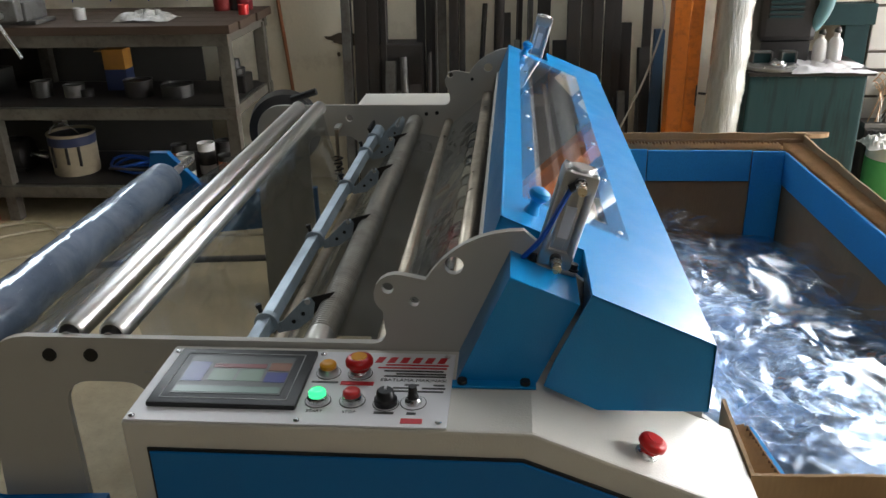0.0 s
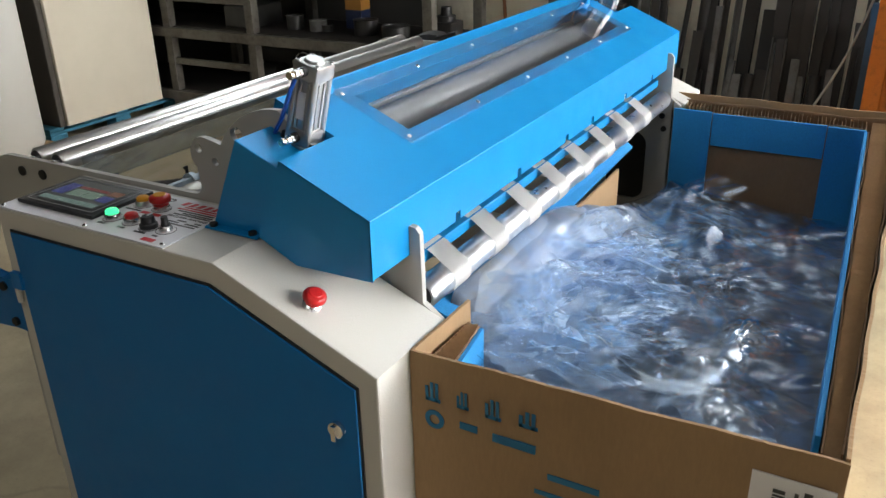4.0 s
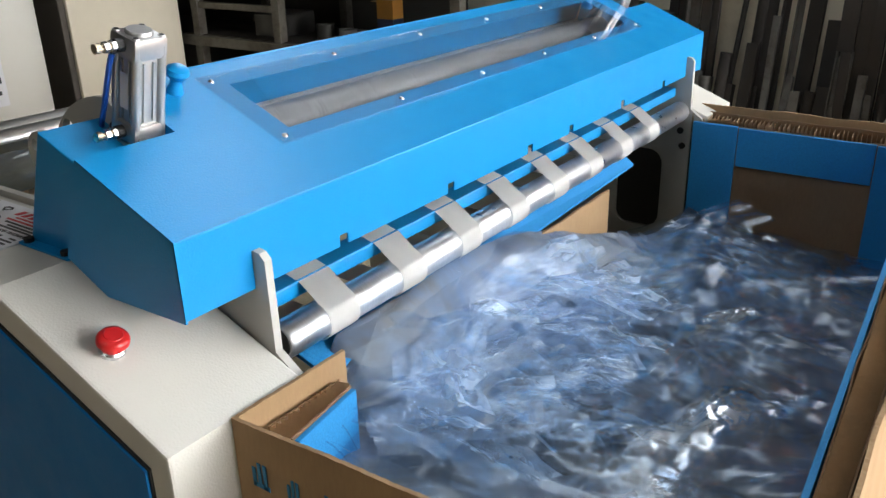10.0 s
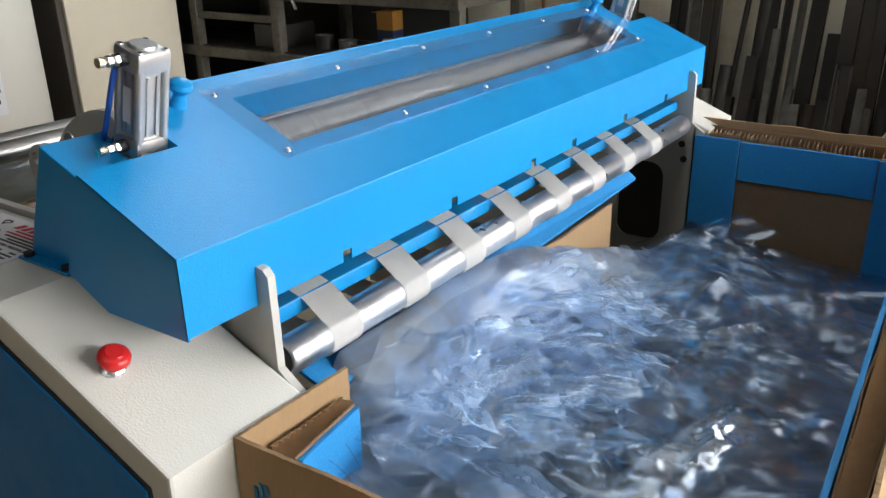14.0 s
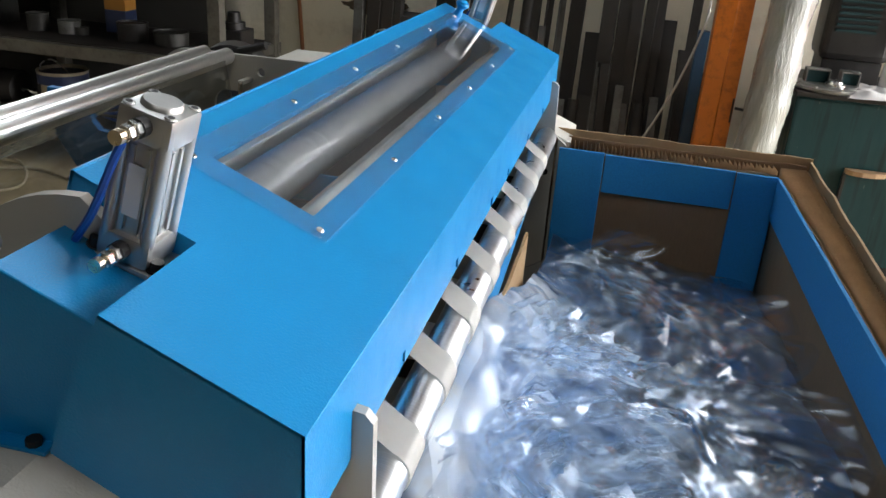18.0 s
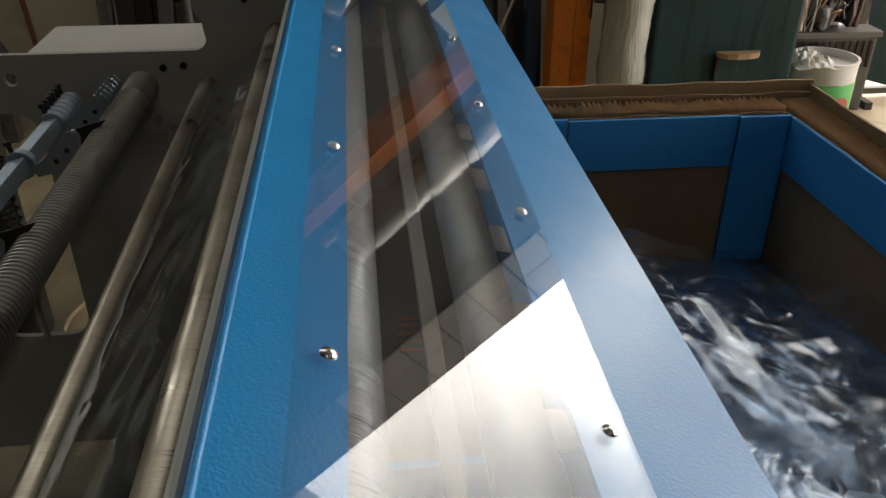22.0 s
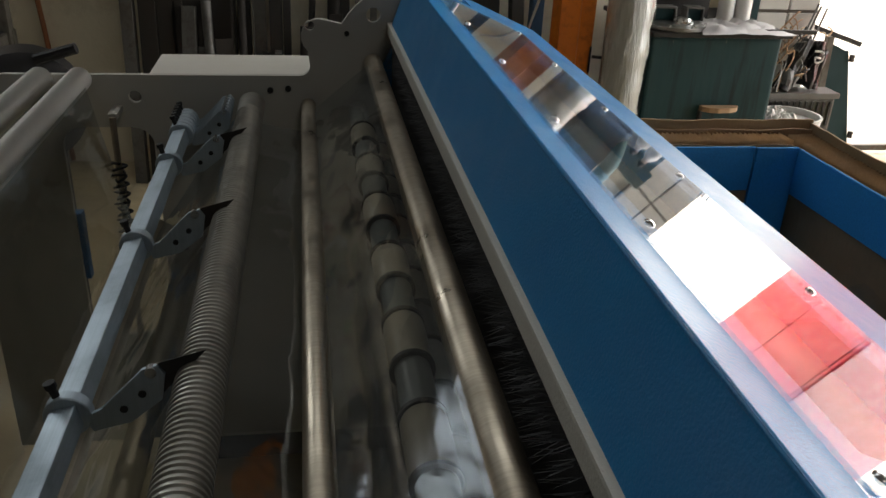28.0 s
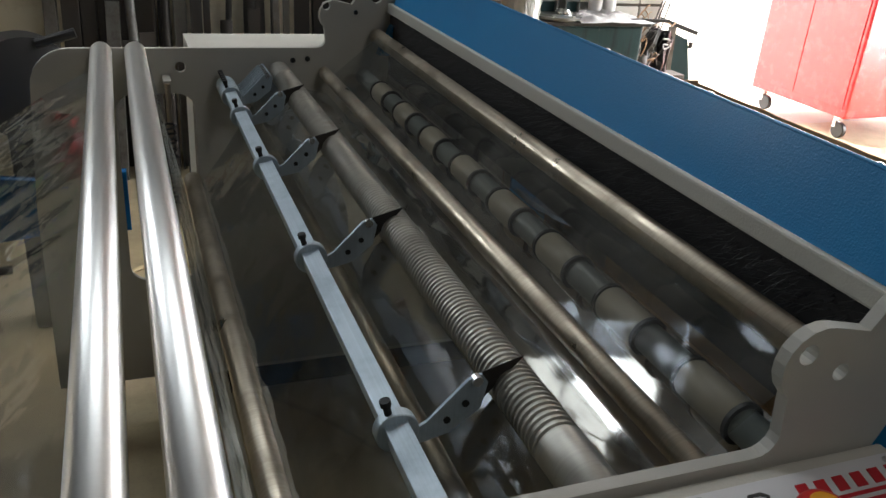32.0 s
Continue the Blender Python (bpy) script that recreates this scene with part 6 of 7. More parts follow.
def lean_bar(x, top, w, d, dx=0.0, y=4.74, foot=0.16, mat="dark_steel", kind="flat", label=""):
    """A bar that stands on the floor and leans on the wall."""
    bm = B()
    m = look((x, y - foot, 0), (x + dx, y, top), 0)
    L = math.hypot(math.hypot(dx, foot), top)
    if kind == "flat":
        block(bm, -w / 2, w / 2, -d / 2, d / 2, -L, 0, 0.002)
    elif kind == "angle":
        sheet(bm, [(-w / 2, -d / 2), (w / 2, -d / 2), (w / 2, -d / 2 + 0.006), (-w / 2 + 0.006, -d / 2 + 0.006), (-w / 2 + 0.006, d / 2), (-w / 2, d / 2)], [], L, lambda u, v, t: (u, v, -t))
    else:
        sheet(bm, circle(0, 0, w / 2, 16), [circle(0, 0, w / 2 * 0.84, 16)], L, lambda u, v, t: (u, v, -t))
    bmesh.ops.transform(bm, matrix=m, verts=bm.verts[:])
    ob = part({"flat": "steel_bar", "angle": "angle_bar", "tube": "steel_tube"}[kind], bm, M[mat], None, smooth=kind == "tube")
    return tagged(ob, label or "dark rusty steel bar leaning on the wall", "steel bar", "bars leaning on the wall")


lean_bar(-0.86, 2.3, 0.05, 0.04, 0.02, mat="grey_steel", label="grey steel bar leaning on the wall")
for x, w in ((-0.78, 0.07), (-0.71, 0.06), (-0.655, 0.03)):
    lean_bar(x, 2.2, w, 0.05, 0.02)
bm = B()
block(bm, -0.68, -0.44, 4.62, 4.80, 0.0, 0.835, 0.01)
tagged(part("steel_block", bm, M["dark_steel"]), "dark welded steel box standing by the wall", "steel box")
for i, (x, top, w) in enumerate(((-0.455, 1.15, 0.045), (-0.41, 1.16, 0.03), (-0.385, 1.14, 0.025))):
    lean_bar(x, top, w, 0.04, 0.0, 4.76)
lean_bar(-0.335, 2.2, 0.055, 0.05, 0.0, mat="grey_steel", kind="angle", label="pale grey steel angle leaning on the wall")
lean_bar(-0.27, 2.2, 0.05, 0.04, 0.01)
lean_bar(-0.225, 2.1, 0.03, 0.03, 0.01)
lean_bar(-0.16, 1.03, 0.028, 0.028, 0.06, kind="tube")
lean_bar(-0.04, 1.07, 0.055, 0.05, 0.02, kind="tube")
lean_bar(0.02, 0.98, 0.04, 0.04, 0.0)
lean_bar(0.07, 1.19, 0.03, 0.03, 0.02, kind="angle")
lean_bar(0.135, 1.06, 0.03, 0.03, 0.01, mat="grey_steel", kind="angle", label="grey steel angle leaning on the wall")
lean_bar(0.20, 1.06, 0.07, 0.03, 0.02, mat="dark_steel")
lean_bar(0.315, 0.83, 0.09, 0.05, 0.0)
for i, (x, top, w) in enumerate(((0.375, 2.2, 0.07), (0.44, 2.1, 0.06), (0.50, 2.3, 0.055), (0.555, 1.6, 0.05), (0.605, 1.22, 0.05))):
    lean_bar(x, top, w, 0.05, 0.015 * (i % 2))
lean_bar(0.66, 0.92, 0.06, 0.06, 0.0)
lean_bar(0.76, 1.35, 0.045, 0.04, 0.01)
rb = random.Random(21)
for i in range(26):
    x = -0.62 + i * 0.058 + rb.uniform(-0.015, 0.015)
    lean_bar(x, rb.uniform(0.5, 0.86), rb.choice((0.03, 0.04, 0.055, 0.07)), rb.choice((0.02, 0.03, 0.05)), rb.uniform(-0.03, 0.03), 4.60, 0.14, rb.choice(("dark_steel", "dark_steel", "dark_steel", "grey_steel")), rb.choice(("flat", "flat", "angle", "tube")))
bm = B()
tube(bm, [(0.80, 4.62, 1.10), (0.80, 4.40, 1.04), (0.782, 4.30, 0.95), (0.725, 4.30, 0.74), (0.66, 4.30, 0.57), (0.60, 4.29, 0.44), (0.52, 4.27, 0.25), (0.42, 4.25, 0.012)], 0.0055, 8)
tagged(part("power_cable", bm, plain("pale grey cable", (0.40, 0.38, 0.34), 0.5)), "pale grey cable hanging among the steel bars", "cable")
bm = B()
block(bm, 0.775, 0.825, 4.45, 4.51, 0.0, 0.92, 0.003)
tagged(part("blue_post", bm, plain("dark blue post paint", (0.012, 0.045, 0.09), 0.5)), "blue steel post behind the column", "post")

# ---- column, wrapped tubes, tank, pail, stand, cart ----
bm = B()
sheet(bm, [(0.815, 4.18), (0.885, 4.16), (0.892, 4.17), (0.952, 4.18), (0.952, 4.30), (0.815, 4.30)], [], 4.6, lambda u, v, w: (u, v, w))
column = tagged(part("column", bm, M["orange"]), "orange painted steel column with chipped paint and a weld seam", "column", kind="structure")
bm = B()
rod(bm, (0.955, 4.17, 0.66), (1.03, 4.16, 0.655), 0.006, n=8)
rod(bm, (0.945, 4.165, 0.60), (0.945, 4.165, 0.70), 0.004, n=8)
part("hook", bm, M["dark_steel"], column, "small iron hook")
tubes = thing("wrapped_tubes", "bundle of tubes wrapped in wrinkled clear plastic", "tube bundle", (1.05, 4.1, 0))
bm = B()
prof = [(i / 140, 0.082 * (1 + 0.12 * noise.noise(Vector((i * 0.12, 2, 4))))) for i in range(141)]
turned(bm, (1.035, 4.05, 0.0), (1.155, 4.30, 2.2), prof, 26)
for v in bm.verts:
    v.co += Vector((1, 0.3, 0)) * (0.012 * noise.noise(Vector((v.co.x * 30, v.co.y * 30, v.co.z * 7))) + 0.006 * noise.noise(v.co * 34))
part("plastic_wrap", bm, M["wrap_tube"], tubes, smooth=True)
bm = B()
turned(bm, (0.985, 4.08, 0.0), (1.085, 4.36, 2.3), [(0, 0.022), (1, 0.022)], 14)
part("inner_tube", bm, M["dull"], tubes, smooth=True)

tank = thing("oil_tank", "dark green steel hydraulic tank with drips and a motor on top", "tank", (1.5, 4.4, 0))
for x in (1.25, 1.72):
    for y in (4.2, 4.62):
        bm = B()
        block(bm, x - 0.03, x + 0.03, y - 0.03, y + 0.03, 0, 0.055)
        part("foot", bm, M["dark_steel"], tank)
bm = B()
block(bm, 1.185, 1.735, 4.15, 4.70, 0.055, 0.745, 0.012)
part("body", bm, M["tank_paint"], tank)
bm = B()
block(bm, 1.175, 1.765, 4.13, 4.72, 0.746, 0.765, 0.004)
part("top_plate", bm, c_dark, tank)
bm = B()
block(bm, 1.60, 1.86, 4.126, 4.146, 0.766, 0.782, 0.003)
part("edge_bar", bm, M["dark_steel"], tank)
bm = B()
turned(bm, (1.305, 4.255, 0.765), (1.305, 4.255, 0.790), [(0, 0.128), (0.25, 0.135), (0.70, 0.135), (0.75, 0.118), (0.80, 0.118), (1, 0.105), (1, 0.0)], 44)
round_cover = part("round_cover", bm, plain("oily grey cover plate", (0.20, 0.20, 0.19), 0.42, 0.6, 0.35, 30, 0.2), tank, "oily grey round cover plate")
for k in range(8):
    bm = B()
    x, y = 1.305 + 0.125 * math.cos(k * 0.785 + 0.3), 4.255 + 0.125 * math.sin(k * 0.785 + 0.3)
    turned(bm, (x, y, 0.782), (x, y, 0.790), [(0, 0.007), (0.8, 0.007), (1, 0.005), (1, 0)], 6)
    part("bolt", bm, M["steel"], round_cover)
for x, w in ((1.261, 0.047), (1.386, 0.037)):
    for x0, x1, z0, z1 in ((x - w, x + w, 0.838, 0.844), (x - w, x - w + 0.006, 0.790, 0.838), (x + w - 0.006, x + w, 0.790, 0.838)):
        bm = B()
        block(bm, x0, x1, 4.235, 4.295, z0, z1, 0.001)
        part("clamp_plate", bm, M["grey_steel"], tank)
    bm = B()
    block(bm, x - w + 0.007, x + w - 0.007, 4.250, 4.290, 0.790, 0.836, 0.002)
    part("valve_block", bm, M["teal"], tank)
bm = B()
turned(bm, (1.325, 4.20, 0.790), (1.325, 4.20, 0.812), [(0, 0.040), (0.45, 0.040), (0.5, 0.030), (0.9, 0.026), (1, 0.012), (1, 0)], 20)
part("filler_cap", bm, M["steel"], tank, smooth=True)
bm = B()
lip = [(-0.082, 0.0), (-0.078, -0.024), (-0.055, -0.042), (-0.02, -0.050), (0.03, -0.046), (0.066, -0.032), (0.082, -0.010), (0.080, 0.0)]
sheet(bm, lip, [], 0.020, lambda u, v, w: (1.512 + u, 4.150 + v, 0.452 + w))
part("ledge", bm, M["pallet_wood"], tank, "small chipped rounded ledge on the tank front")
bm = B()
block(bm, 1.425, 1.438, 4.128, 4.149, 0.20, 0.452, 0.002)
part("ledge_strut", bm, c_dark, tank)
bm = B()
block(bm, 1.28, 1.56, 4.42, 4.66, 0.86, 1.25, 0.03)
mh = part("motor_housing", bm, c_dark, tank)
for i in range(9):
    bm = B()
    block(bm, 1.32, 1.48, 4.405, 4.42, 0.98 + i * 0.024, 0.99 + i * 0.024)
    part("cooling_slot", bm, M["teal"], mh)
bm = B()
block(bm, 1.30, 1.54, 4.44, 4.64, 0.761, 0.86)
part("motor_base", bm, c_dark, tank)
bm = B()
tube(bm, [(1.56, 4.45, 1.35), (1.590, 4.42, 1.18), (1.592, 4.42, 1.06), (1.572, 4.43, 0.99), (1.545, 4.46, 0.93)], 0.036, 14)
part("suction_pipe", bm, plain("faded teal pipe", (0.10, 0.22, 0.24), 0.45, 0, 0.2, 15, 0.1), tank, smooth=True)
bm = B()
block(bm, 1.66, 1.958, 4.72, 4.82, 0.895, 1.005, 0.006)
part("beam", bm, M["teal"], tank)
bm = B()
block(bm, 1.812, 1.937, 4.735, 4.815, 0.0, 0.894, 0.004)
part("bracket", bm, M["teal"], tank)
for x, y, h in ((1.545, 4.30, 0.150), (1.612, 4.29, 0.160)):
    bottle = thing("plastic_bottle", "white plastic bottle wrapped in a carrier bag on the tank", "bottle", (x, y, 0.765))
    bm = B()
    turned(bm, (x, y, 0.765), (x, y, 0.765 + h), [(0, 0.030), (0.03, 0.034), (0.66, 0.034), (0.80, 0.027), (0.88, 0.014), (1, 0.013)], 22)
    part("body", bm, c_white, bottle, smooth=True)
    bm = B()
    turned(bm, (x, y, 0.765 + h), (x + 0.006, y, 0.790 + h), [(0, 0.017), (0.5, 0.017), (0.7, 0.012), (1, 0.008)], 14)
    part("cap", bm, c_grey, bottle, smooth=True)
crumple("carrier_bag", 1.545, 4.23, 0.766, 0.19, 0.15, 0.030, plain("white carrier bag", (0.62, 0.60, 0.60), 0.5, 0, 0.08, 8, 0.2), "crumpled white carrier bag on the tank", "plastic bag", 9)

pail = pot("plastic_pail", 2.098, 4.545, 0.0, 0.138, 0.315, c_white, "white plastic pail with a green printed label and a torn bag", "pail", (c_green, 0.08, 0.72))
bm = B()
sheet(bm, circle(0, 0, 0.045, 20), [], 0.002, lambda u, v, w: (2.098 + (0.1415 + w) * math.sin(0.25 + u / 0.145), 4.545 - (0.1415 + w) * math.cos(0.25 + u / 0.145), 0.13 + v))
part("round_print", bm, plain("red and white print", (0.55, 0.12, 0.10), 0.5), pail)
crumple("torn_bag", 2.000, 4.50, 0.300, 0.09, 0.10, 0.06, plain("grey white bag", (0.55, 0.54, 0.50), 0.5, 0, 0.1, 9, 0.2), "torn white bag over the rim of the pail", "plastic bag", 14)

stand = thing("steel_stand", "green and grey welded steel stand with a sloping black top bar", "stand", (2.45, 4.88, 0))


def beam(bm, p, q, w, d, bevel=0.002):
    """A square bar on the line p to q: w across, d deep."""
    p, q = Vector(p), Vector(q)
    block(bm, -w / 2, w / 2, -d / 2, d / 2, 0, (q - p).length, bevel, Matrix.Translation(p) @ (q - p).to_track_quat("Z", "Y").to_matrix().to_4x4())


for name, p, q, w, mat in (
        ("post", (2.457, 4.88, 0.03), (2.428, 4.88, 0.612), 0.034, M["bench_steel"]),
        ("top_bar", (2.262, 4.88, 0.677), (2.590, 4.86, 0.577), 0.024, M["black"]),
        ("cross_foot", (2.456, 4.96, 0.018), (2.464, 4.70, 0.018), 0.036, M["dark_steel"]),
        ("long_foot", (2.480, 4.92, 0.017), (2.980, 4.92, 0.017), 0.030, M["bench_steel"]),
        ("back_post", (2.705, 4.93, 0.02), (2.572, 4.93, 0.53), 0.016, M["dark_steel"])):
    bm = B()
    beam(bm, p, q, w, w)
    part(name, bm, mat, stand)
bm = B()
sheet(bm, [(2.455, 0.575), (2.570, 0.527), (2.698, 0.035), (2.530, 0.080)], [], 0.006, lambda u, v, w: (u, 4.905 + w, v))
part("side_sheet", bm, M["teal"], stand)
for x, z in ((2.586, 0.50), (2.690, 0.095)):
    bm = B()
    block(bm, x - 0.008, x + 0.012, 4.885, 4.904, z - 0.018, z + 0.018, 0.002)
    part("hinge", bm, M["dark_steel"], stand)

crate = thing("plastic_crate", "dusty grey slatted plastic crate behind the pail", "crate", (2.2, 4.75, 0))
bm = B()
block(bm, 1.99, 2.42, 4.70, 4.81, 0.0, 0.345, 0.012)
part("body", bm, plain("dusty grey plastic", (0.075, 0.068, 0.058), 0.7, 0, 0.25, 20, 0.2), crate)
bm = B()
block(bm, 1.98, 2.43, 4.685, 4.815, 0.346, 0.374, 0.006)
part("rim", bm, plain("dusty crate rim", (0.11, 0.10, 0.088), 0.7, 0, 0.2, 20, 0.2), crate)
# Slots are dark blocks on the crate's face, their shade in the colour.
for i in range(13):
    bm = B()
    block(bm, 2.005 + i * 0.032, 2.017 + i * 0.032, 4.692, 4.699, 0.21, 0.33)
    part("slot_shade", bm, c_dark, crate)
scrap = thing("scrap_heap", "torn black covers, foil and loose wires heaped on the crate", "scrap", (2.2, 4.75, 0.374))
rs = random.Random(8)
for k, (x0, z0, x1, z1, w) in enumerate(((2.12, 0.385, 2.225, 0.625, 0.085), (2.265, 0.385, 2.285, 0.62, 0.070), (2.16, 0.55, 2.27, 0.60, 0.045), (2.31, 0.385, 2.33, 0.55, 0.045))):
    bm = B()
    beam(bm, (x0, 4.735 + 0.008 * k, z0), (x1, 4.75 + 0.008 * k, z1), w, 0.03, 0.006)
    bmesh.ops.subdivide_edges(bm, edges=bm.edges[:], cuts=3, use_grid_fill=True)
    for v in bm.verts:
        v.co += noise.noise_vector(v.co * 14) * 0.022 + noise.noise_vector(v.co * 45) * 0.006
    part("torn_cover", bm, M["black"], scrap)
bm = B()
turned(bm, (2.143, 4.715, 0.374), (2.140, 4.715, 0.49), [(0, 0.012), (0.15, 0.030), (0.6, 0.034), (0.9, 0.028), (1, 0.006)], 14)
for v in bm.verts:
    v.co += noise.noise_vector(v.co * 30) * 0.010
part("foil", bm, M["grey_steel"], scrap, "crumpled silver foil")
for i in range(22):
    bm = B()
    x, z = rs.uniform(2.08, 2.32), rs.uniform(0.45, 0.66)
    pts = [(x, 4.71 + rs.uniform(-0.015, 0.02), z)]
    for k in range(4):
        q = pts[-1]
        pts.append((q[0] + rs.uniform(-0.035, 0.035), q[1] + rs.uniform(-0.01, 0.01), q[2] + rs.uniform(-0.05, 0.03)))
    tube(bm, pts, rs.choice((0.0025, 0.0035, 0.004)), 6)
    part("loose_wire", bm, (M["grey_steel"], M["black"], M["copper"])[i % 3], scrap)
for p, q in (((2.181, 4.72, 0.39), (2.318, 4.79, 0.76)), ((2.16, 4.76, 0.39), (2.285, 4.79, 0.77)), ((2.20, 4.76, 0.60), (2.270, 4.79, 0.78))):
    bm = B()
    rod(bm, p, q, 0.005, n=8)
    part("thin_rod", bm, M["grey_steel"], scrap)
bm = B()
tube(bm, [(2.250, 4.700, 0.575), (2.290, 4.700, 0.570), (2.300, 4.700, 0.535), (2.268, 4.700, 0.520), (2.258, 4.700, 0.545), (2.288, 4.700, 0.540)], 0.005, 8)
part("white_clip", bm, c_white, scrap)
bask = thing("wire_basket", "tan wire basket tipped on its side behind the tank", "basket", (2.08, 4.76, 0.374))
for i in range(7):
    bm = B()
    f = i / 6
    x, z = 2.005 + 0.10 * f, 0.60 + 0.13 * f
    tube(bm, [(x, 4.72, z), (x + 0.02, 4.71, z - 0.02), (x + 0.055, 4.74, z - 0.085), (x + 0.06, 4.78, z - 0.13)], 0.0030, 6)
    part("wire", bm, M["copper"], bask)
for k in range(4):
    bm = B()
    o = 0.035 * k
    tube(bm, [(1.995 + o * 0.6, 4.715, 0.595 - o), (2.05 + o * 0.6, 4.705, 0.675 - o), (2.11 + o * 0.6, 4.705, 0.745 - o), (2.135 + o * 0.6, 4.715, 0.755 - o)], 0.0038 if k == 0 else 0.0028, 6)
    part("rim_wire" if k == 0 else "wire", bm, M["copper"], bask)
for i in range(9):
    bm = B()
    x = 2.00 + rs.uniform(0, 0.10)
    z = rs.uniform(0.50, 0.60)
    tube(bm, [(x, 4.72, z), (x + rs.uniform(-0.02, 0.05), 4.71, z - 0.06), (x + rs.uniform(-0.03, 0.05), 4.70, 0.378)], rs.choice((0.0022, 0.0032)), 5)
    part("bent_wire", bm, (M["copper"], M["alu"])[i % 2], bask)

# gate pier of pale blocks
bm = B()
block(bm, GATE_X - 0.32, GATE_X, WALL_Y - 0.02, WALL_Y + 0.25, 0, 4.0, 0.004)
pier = tagged(part("gate_pier", bm, M["dull"]), "gate pier of pale blocks with dark joints", "pier", kind="structure")
pier.data.materials[0] = plain("dark joint mortar", (0.10, 0.085, 0.07), 0.9)
blk = plain("pale wall block", (0.58, 0.56, 0.52), 0.85, 0, 0.1, 12, 0.3)
for i in range(13):
    for j in range(2):
        bm = B()
        z = 0.01 + i * 0.245
        block(bm, GATE_X - 0.318 + j * 0.16, GATE_X - 0.166 + j * 0.16, WALL_Y - 0.032, WALL_Y - 0.018, z, z + 0.23, 0.006)
        part("block", bm, blk, pier)

cart = thing("tool_cart", "red sheet steel cart on black castors", "cart", (3.9, 4.9, 0))
red_paint = painted("red cart paint", (0.62, 0.025, 0.03), 0.25, 0.1, 200, 0.05, coat=0.5)
cm = Matrix.Translation((3.48, 4.46, 0)) @ Matrix.Rotation(radians(2), 4, "Z")
bm = B()
block(bm, 0, 0.90, 0, 0.82, 0.14, 1.25, 0.012)
bmesh.ops.transform(bm, matrix=cm, verts=bm.verts[:])
cbody = part("body", bm, red_paint, cart)
for ext in ((-0.005, 0.001, 0.03, 0.44, 0.20, 1.20), (-0.005, 0.001, 0.446, 0.79, 0.20, 1.20)):
    bm = B()
    block(bm, *ext, 0.003)
    bmesh.ops.transform(bm, matrix=cm, verts=bm.verts[:])
    part("door", bm, red_paint, cbody)
for x, y in ((0.07, 0.09), (0.83, 0.09), (0.07, 0.74), (0.83, 0.74)):
    bm = B()
    block(bm, x - 0.02, x + 0.02, y + 0.008, y + 0.03, 0.06, 0.139, 0.003)
    bmesh.ops.transform(bm, matrix=cm, verts=bm.verts[:])
    cs = part("castor", bm, M["steel"], cart)
    bm = B()
    turned(bm, (x - 0.016, y - 0.01, 0.05), (x + 0.016, y - 0.01, 0.05), [(0, 0.044), (0.15, 0.05), (0.85, 0.05), (1, 0.044)], 22)
    bmesh.ops.transform(bm, matrix=cm, verts=bm.verts[:])
    wl = part("wheel", bm, M["black"], cs, smooth=True)

# ---- cream panel, paper roll and pallets to the west ----


def pallet(x, y, w, l, mat, label, turn=0.0):
    ob = thing("pallet", label, "pallet", (x, y, 0), "pallets")
    m = Matrix.Translation((x, y, 0)) @ Matrix.Rotation(radians(turn), 4, "Z")
    def piece(nm, *ext):
        bm = B()
        block(bm, *ext, 0.004)
        bmesh.ops.transform(bm, matrix=m, verts=bm.verts[:])
        part(nm, bm, mat, ob)
    for i in range(5):
        yy = -l / 2 + (l - 0.1) * i / 4
        piece("deck_board", -w / 2, w / 2, yy, yy + 0.1, 0.122, 0.144)
    for xx in (-w / 2, -0.05, w / 2 - 0.1):
        piece("stringer", xx, xx + 0.1, -l / 2, l / 2, 0.100, 0.1215)
        for yy in (-l / 2, -0.06, l / 2 - 0.12):
            piece("foot_block", xx, xx + 0.1, yy, yy + 0.12, 0.022, 0.0995)
        piece("runner", xx, xx + 0.1, -l / 2, l / 2, 0.0, 0.0215)
    return ob


pallet(-3.93, 3.70, 0.92, 1.10, M["pallet_blue"], "blue painted wooden pallet under the cream cabinet")
cabinet = thing("steel_cabinet", "tall cream steel cabinet with scuffs standing on a blue pallet", "cabinet", (-3.75, 3.62, 0.145))
bm = B()
block(bm, -4.12, -3.437, 3.21, 4.0, 0.146, 1.85, 0.008)
part("body", bm, plain("dark cabinet inside", (0.06, 0.05, 0.04), 0.7), cabinet)
bm = B()
block(bm, -3.436, -3.41, 3.245, 4.0, 0.15, 1.85, 0.006)
part("front_panel", bm, M["cream"], cabinet, "cream painted front panel with scuffs")
pallet(-3.50, 2.56, 0.9, 0.9, M["pallet_wood"], "worn wooden pallet under the paper roll")
proll = thing("paper_roll", "tall white wrapped roll with a printed label on a pallet", "roll", (-3.45, 2.56, 0.145))
wrap = plain("white roll wrapping", (0.66, 0.64, 0.58), 0.5, 0, 0.06, 3, 0.1)
bm = B()
turned(bm, (-3.45, 2.56, 0.146), (-3.45, 2.56, 1.65), [(0, 0.42), (0.03, 0.45), (0.97, 0.45), (1, 0.43)], 48)
part("body", bm, wrap, proll, smooth=True)


def on_roll(u, v, w):
    a = u / 0.45
    return (-3.45 + (0.4515 + w) * math.cos(a - 0.31), 2.56 + (0.4515 + w) * math.sin(a - 0.31), v)


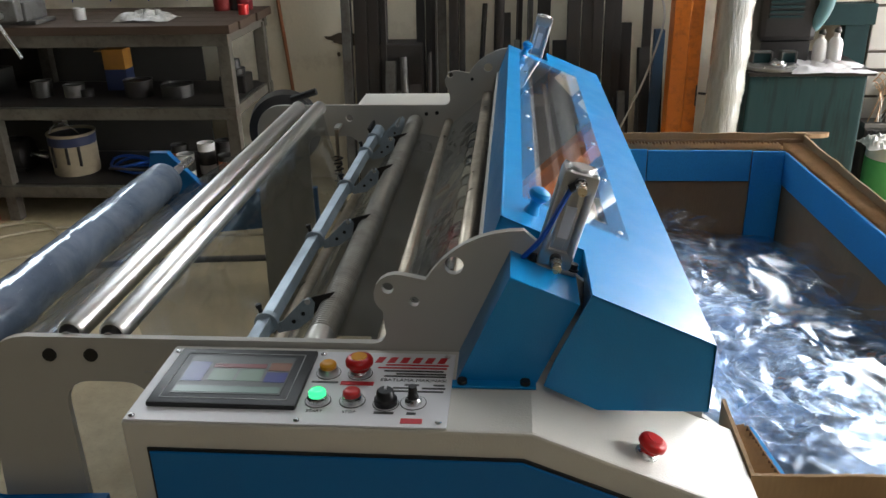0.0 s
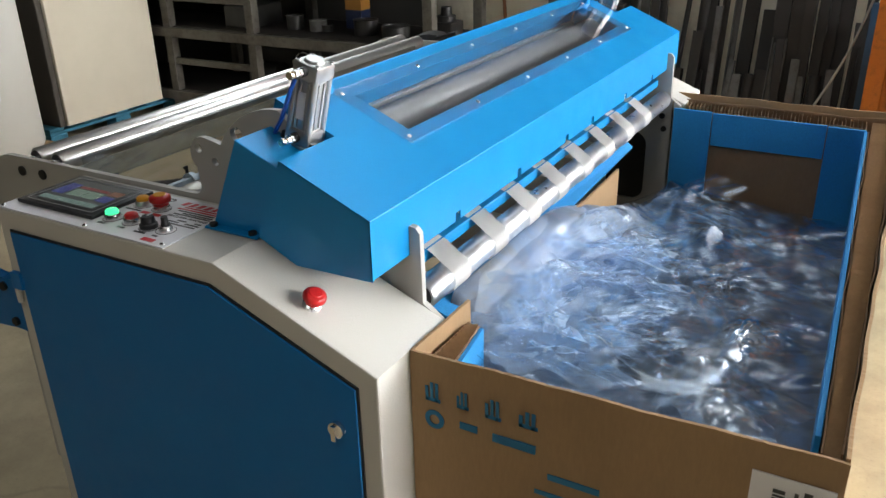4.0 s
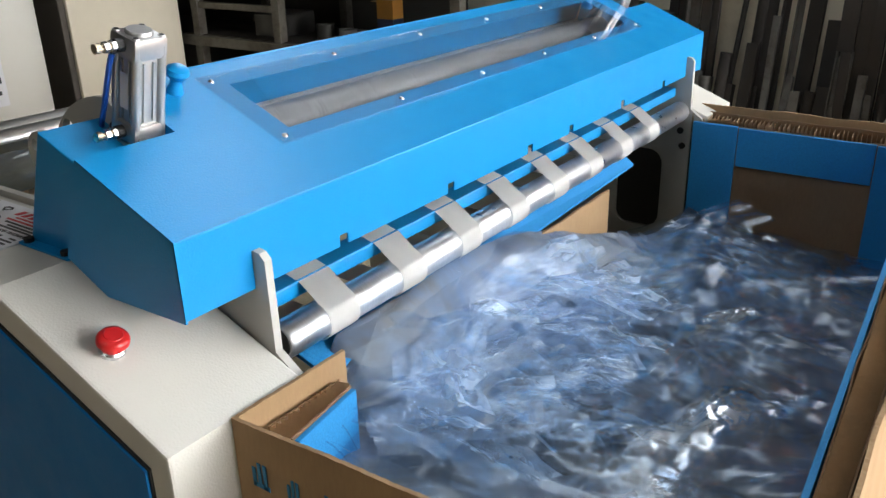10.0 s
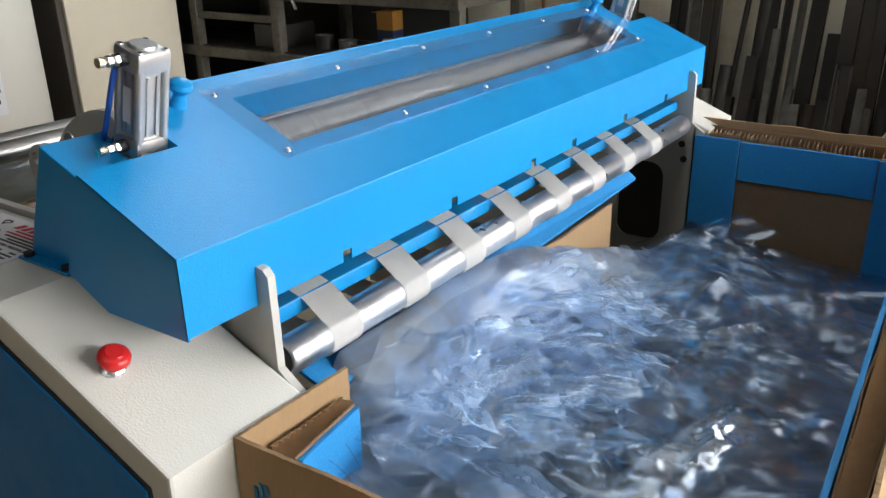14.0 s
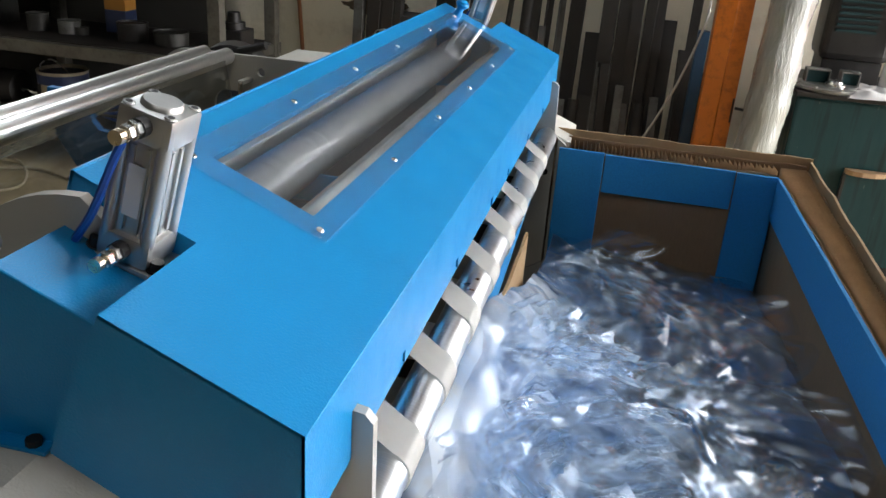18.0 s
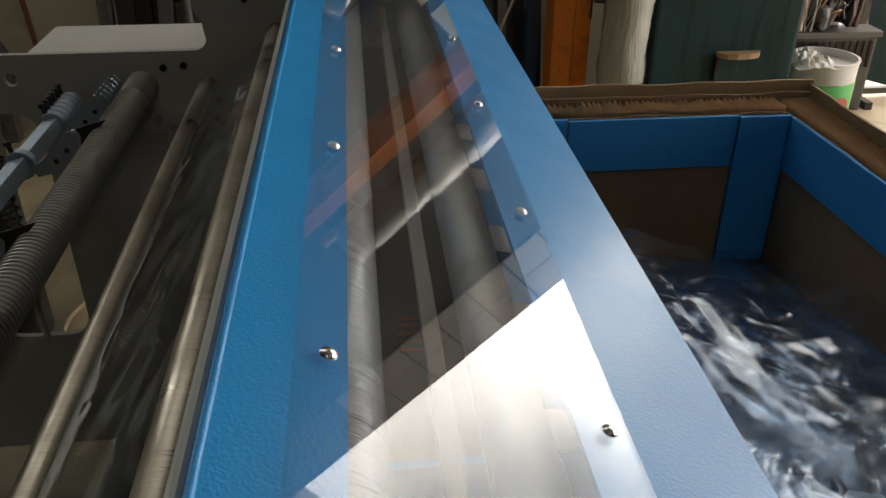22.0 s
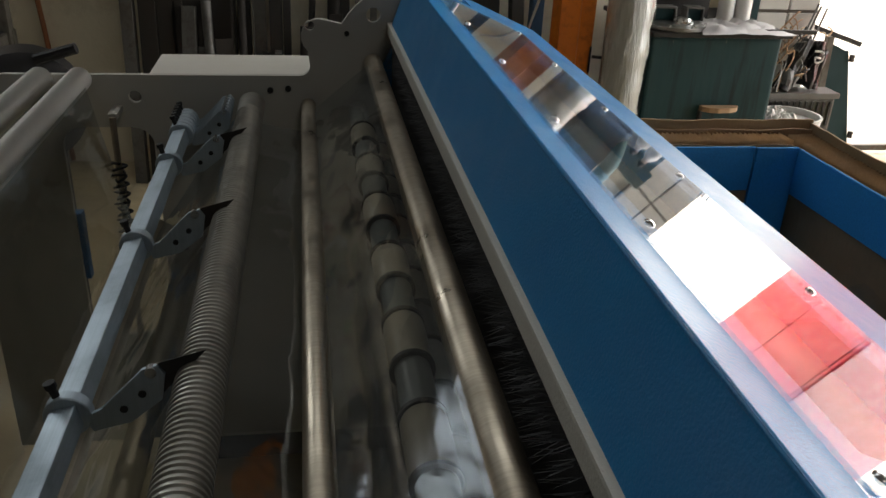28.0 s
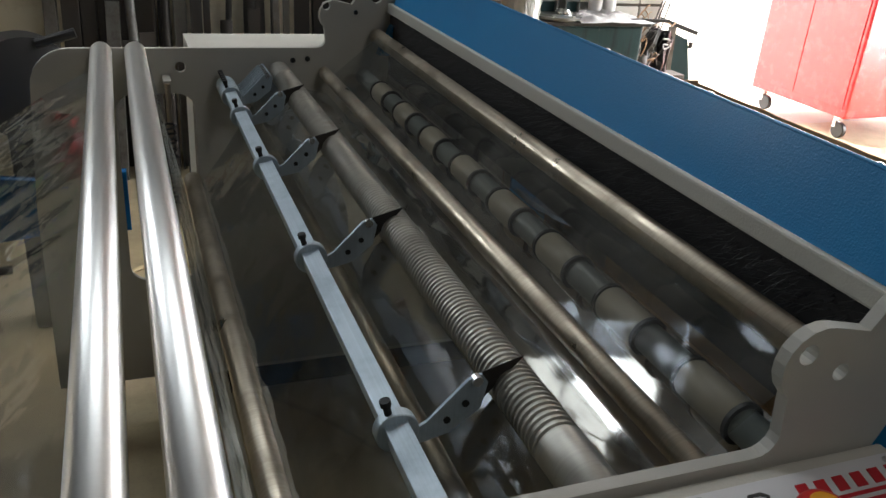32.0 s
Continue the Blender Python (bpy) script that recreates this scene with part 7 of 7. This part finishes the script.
bm = B()
g = [[bm.verts.new(on_roll(-0.02 + 0.2 * i / 10, z, 0)) for z in (0.50, 0.82)] for i in range(11)]
for a, b in zip(g, g[1:]):
    bm.faces.new((a[0], b[0], b[1], a[1]))
plabel = part("paper_label", bm, M["white"], proll, "white printed paper label")
for z0, z1, a0, a1 in ((0.77, 0.79, 0.0, 0.14), (0.72, 0.75, 0.02, 0.16), (0.66, 0.70, 0.0, 0.12), (0.61, 0.64, 0.03, 0.16), (0.555, 0.575, 0.0, 0.15), (0.515, 0.535, 0.0, 0.1)):
    bm = B()
    g = [[bm.verts.new(on_roll(a0 + (a1 - a0) * i / 6, z, 0.002)) for z in (z0, z1)] for i in range(7)]
    for a, b in zip(g, g[1:]):
        bm.faces.new((a[0], b[0], b[1], a[1]))
    part("print_bar", bm, M["ink"], plabel)
# second pale panel behind the roll is the cabinet's; cables on the floor
ext_cable = thing("extension_cable", "grey extension cable with a red plug on the floor", "cable", (-2.7, 3.9, 0))
bm = B()
tube(bm, [(-1.2, 3.9, 0.008), (-1.9, 3.85, 0.008), (-2.3, 3.95, 0.01), (-2.65, 3.75, 0.008), (-2.85, 3.55, 0.008), (-2.80, 3.85, 0.008), (-2.45, 4.0, 0.02), (-2.2, 3.7, 0.008), (-2.5, 3.5, 0.008), (-2.85, 3.75, 0.02), (-2.9, 3.95, 0.03)], 0.008, 7)
part("cord", bm, plain("beige cord", (0.34, 0.29, 0.20), 0.6), ext_cable, smooth=True)
bm = B()
turned(bm, (-2.9, 3.95, 0.03), (-2.80, 4.02, 0.035), [(0, 0.02), (0.5, 0.028), (1, 0.028)], 12)
part("plug", bm, M["black"], ext_cable, smooth=True)
bm = B()
turned(bm, (-2.80, 4.02, 0.035), (-2.72, 4.075, 0.035), [(0, 0.03), (1, 0.03)], 12)
part("plug_cap", bm, M["red"], ext_cable, smooth=True)
bm = B()
tube(bm, [(-3.6, 1.3, 0.012), (-2.9, 2.5, 0.012), (-2.45, 3.0, 0.012), (-2.15, 3.3, 0.012), (-1.8, 3.5, 0.012), (-1.0, 3.6, 0.012)], 0.016, 8)
tagged(part("floor_hose", bm, c_dark, smooth=True), "dark rubber hose lying across the floor", "hose")
bm = B()
tube(bm, [(-0.3, 3.1, 0.01), (-0.6, 3.0, 0.012), (-0.75, 3.3, 0.01), (-0.55, 3.55, 0.012), (-0.3, 3.4, 0.01), (-0.4, 3.15, 0.02)], 0.008, 7)
tagged(part("floor_cable", bm, plain("yellow-grey cable", (0.40, 0.32, 0.18), 0.6), smooth=True), "loose yellowish cable on the floor behind the machine", "cable")
wheel = thing("motor_pulley", "black handwheel of a motor behind the machine", "wheel", (-0.85, 3.25, 0.7))
bm = B()
turned(bm, (-0.86, 3.30, 0.74), (-0.83, 3.18, 0.74), [(0, 0.10), (0.1, 0.14), (0.9, 0.14), (1, 0.10)], 28)
part("drum", bm, M["black"], wheel, smooth=True)
bm = B()
rod(bm, (-0.80, 3.2, 0.86), (-0.70, 3.2, 0.89), 0.014, n=10)
part("grip", bm, M["black"], wheel)
bm = B()
block(bm, -0.90, -0.78, 3.19, 3.29, 0.0, 0.62, 0.01)
part("stand", bm, c_dark, wheel)
# trees outside the gate
trees = random.Random(5)
leaf_mat = plain("tree leaves", (0.06, 0.10, 0.03), 0.6, 0, 0.4, 3, 0)
bark = plain("tree bark", (0.10, 0.075, 0.05), 0.9, 0, 0.3, 8, 0.4, 0.02)
for tx, ty, hh in ((19.0, 22.0, 6.5), (25.0, 24.0, 7.5)):
    tree = thing("tree", "leafy green tree outside the gate", "tree", (tx, ty, 0))
    bm = B()
    turned(bm, (tx, ty, -0.03), (tx + 0.2, ty, hh * 0.55), [(0, 0.28), (0.1, 0.22), (1, 0.10)], 12)
    for k in range(7):
        a = k * 0.9
        rod(bm, (tx + 0.1, ty, hh * (0.3 + 0.03 * k)), (tx + 1.6 * math.cos(a), ty + 1.6 * math.sin(a), hh * (0.6 + 0.04 * k)), 0.07, 0.02, 8)
    part("trunk", bm, bark, tree, smooth=True)
    bm = B()
    for k in range(5200):
        a, b = trees.uniform(0, 6.283), trees.uniform(-1, 1)
        r = trees.uniform(0.35, 1.0) ** 0.5
        c = Vector((math.cos(a) * math.sqrt(1 - b * b) * 2.3 * r, math.sin(a) * math.sqrt(1 - b * b) * 2.3 * r, b * hh * 0.32 * r)) 
        if noise.noise(c * 0.9 + Vector((tx, 0, 0))) < -0.05:
            continue
        c += Vector((tx, ty, hh * 0.68))
        d = Vector((trees.uniform(-1, 1), trees.uniform(-1, 1), trees.uniform(-1, 1))).normalized() * 0.13
        e = d.orthogonal().normalized() * 0.06
        bm.faces.new([bm.verts.new(c - d), bm.verts.new(c + e), bm.verts.new(c + d), bm.verts.new(c - e)])
    part("crown", bm, leaf_mat, tree)
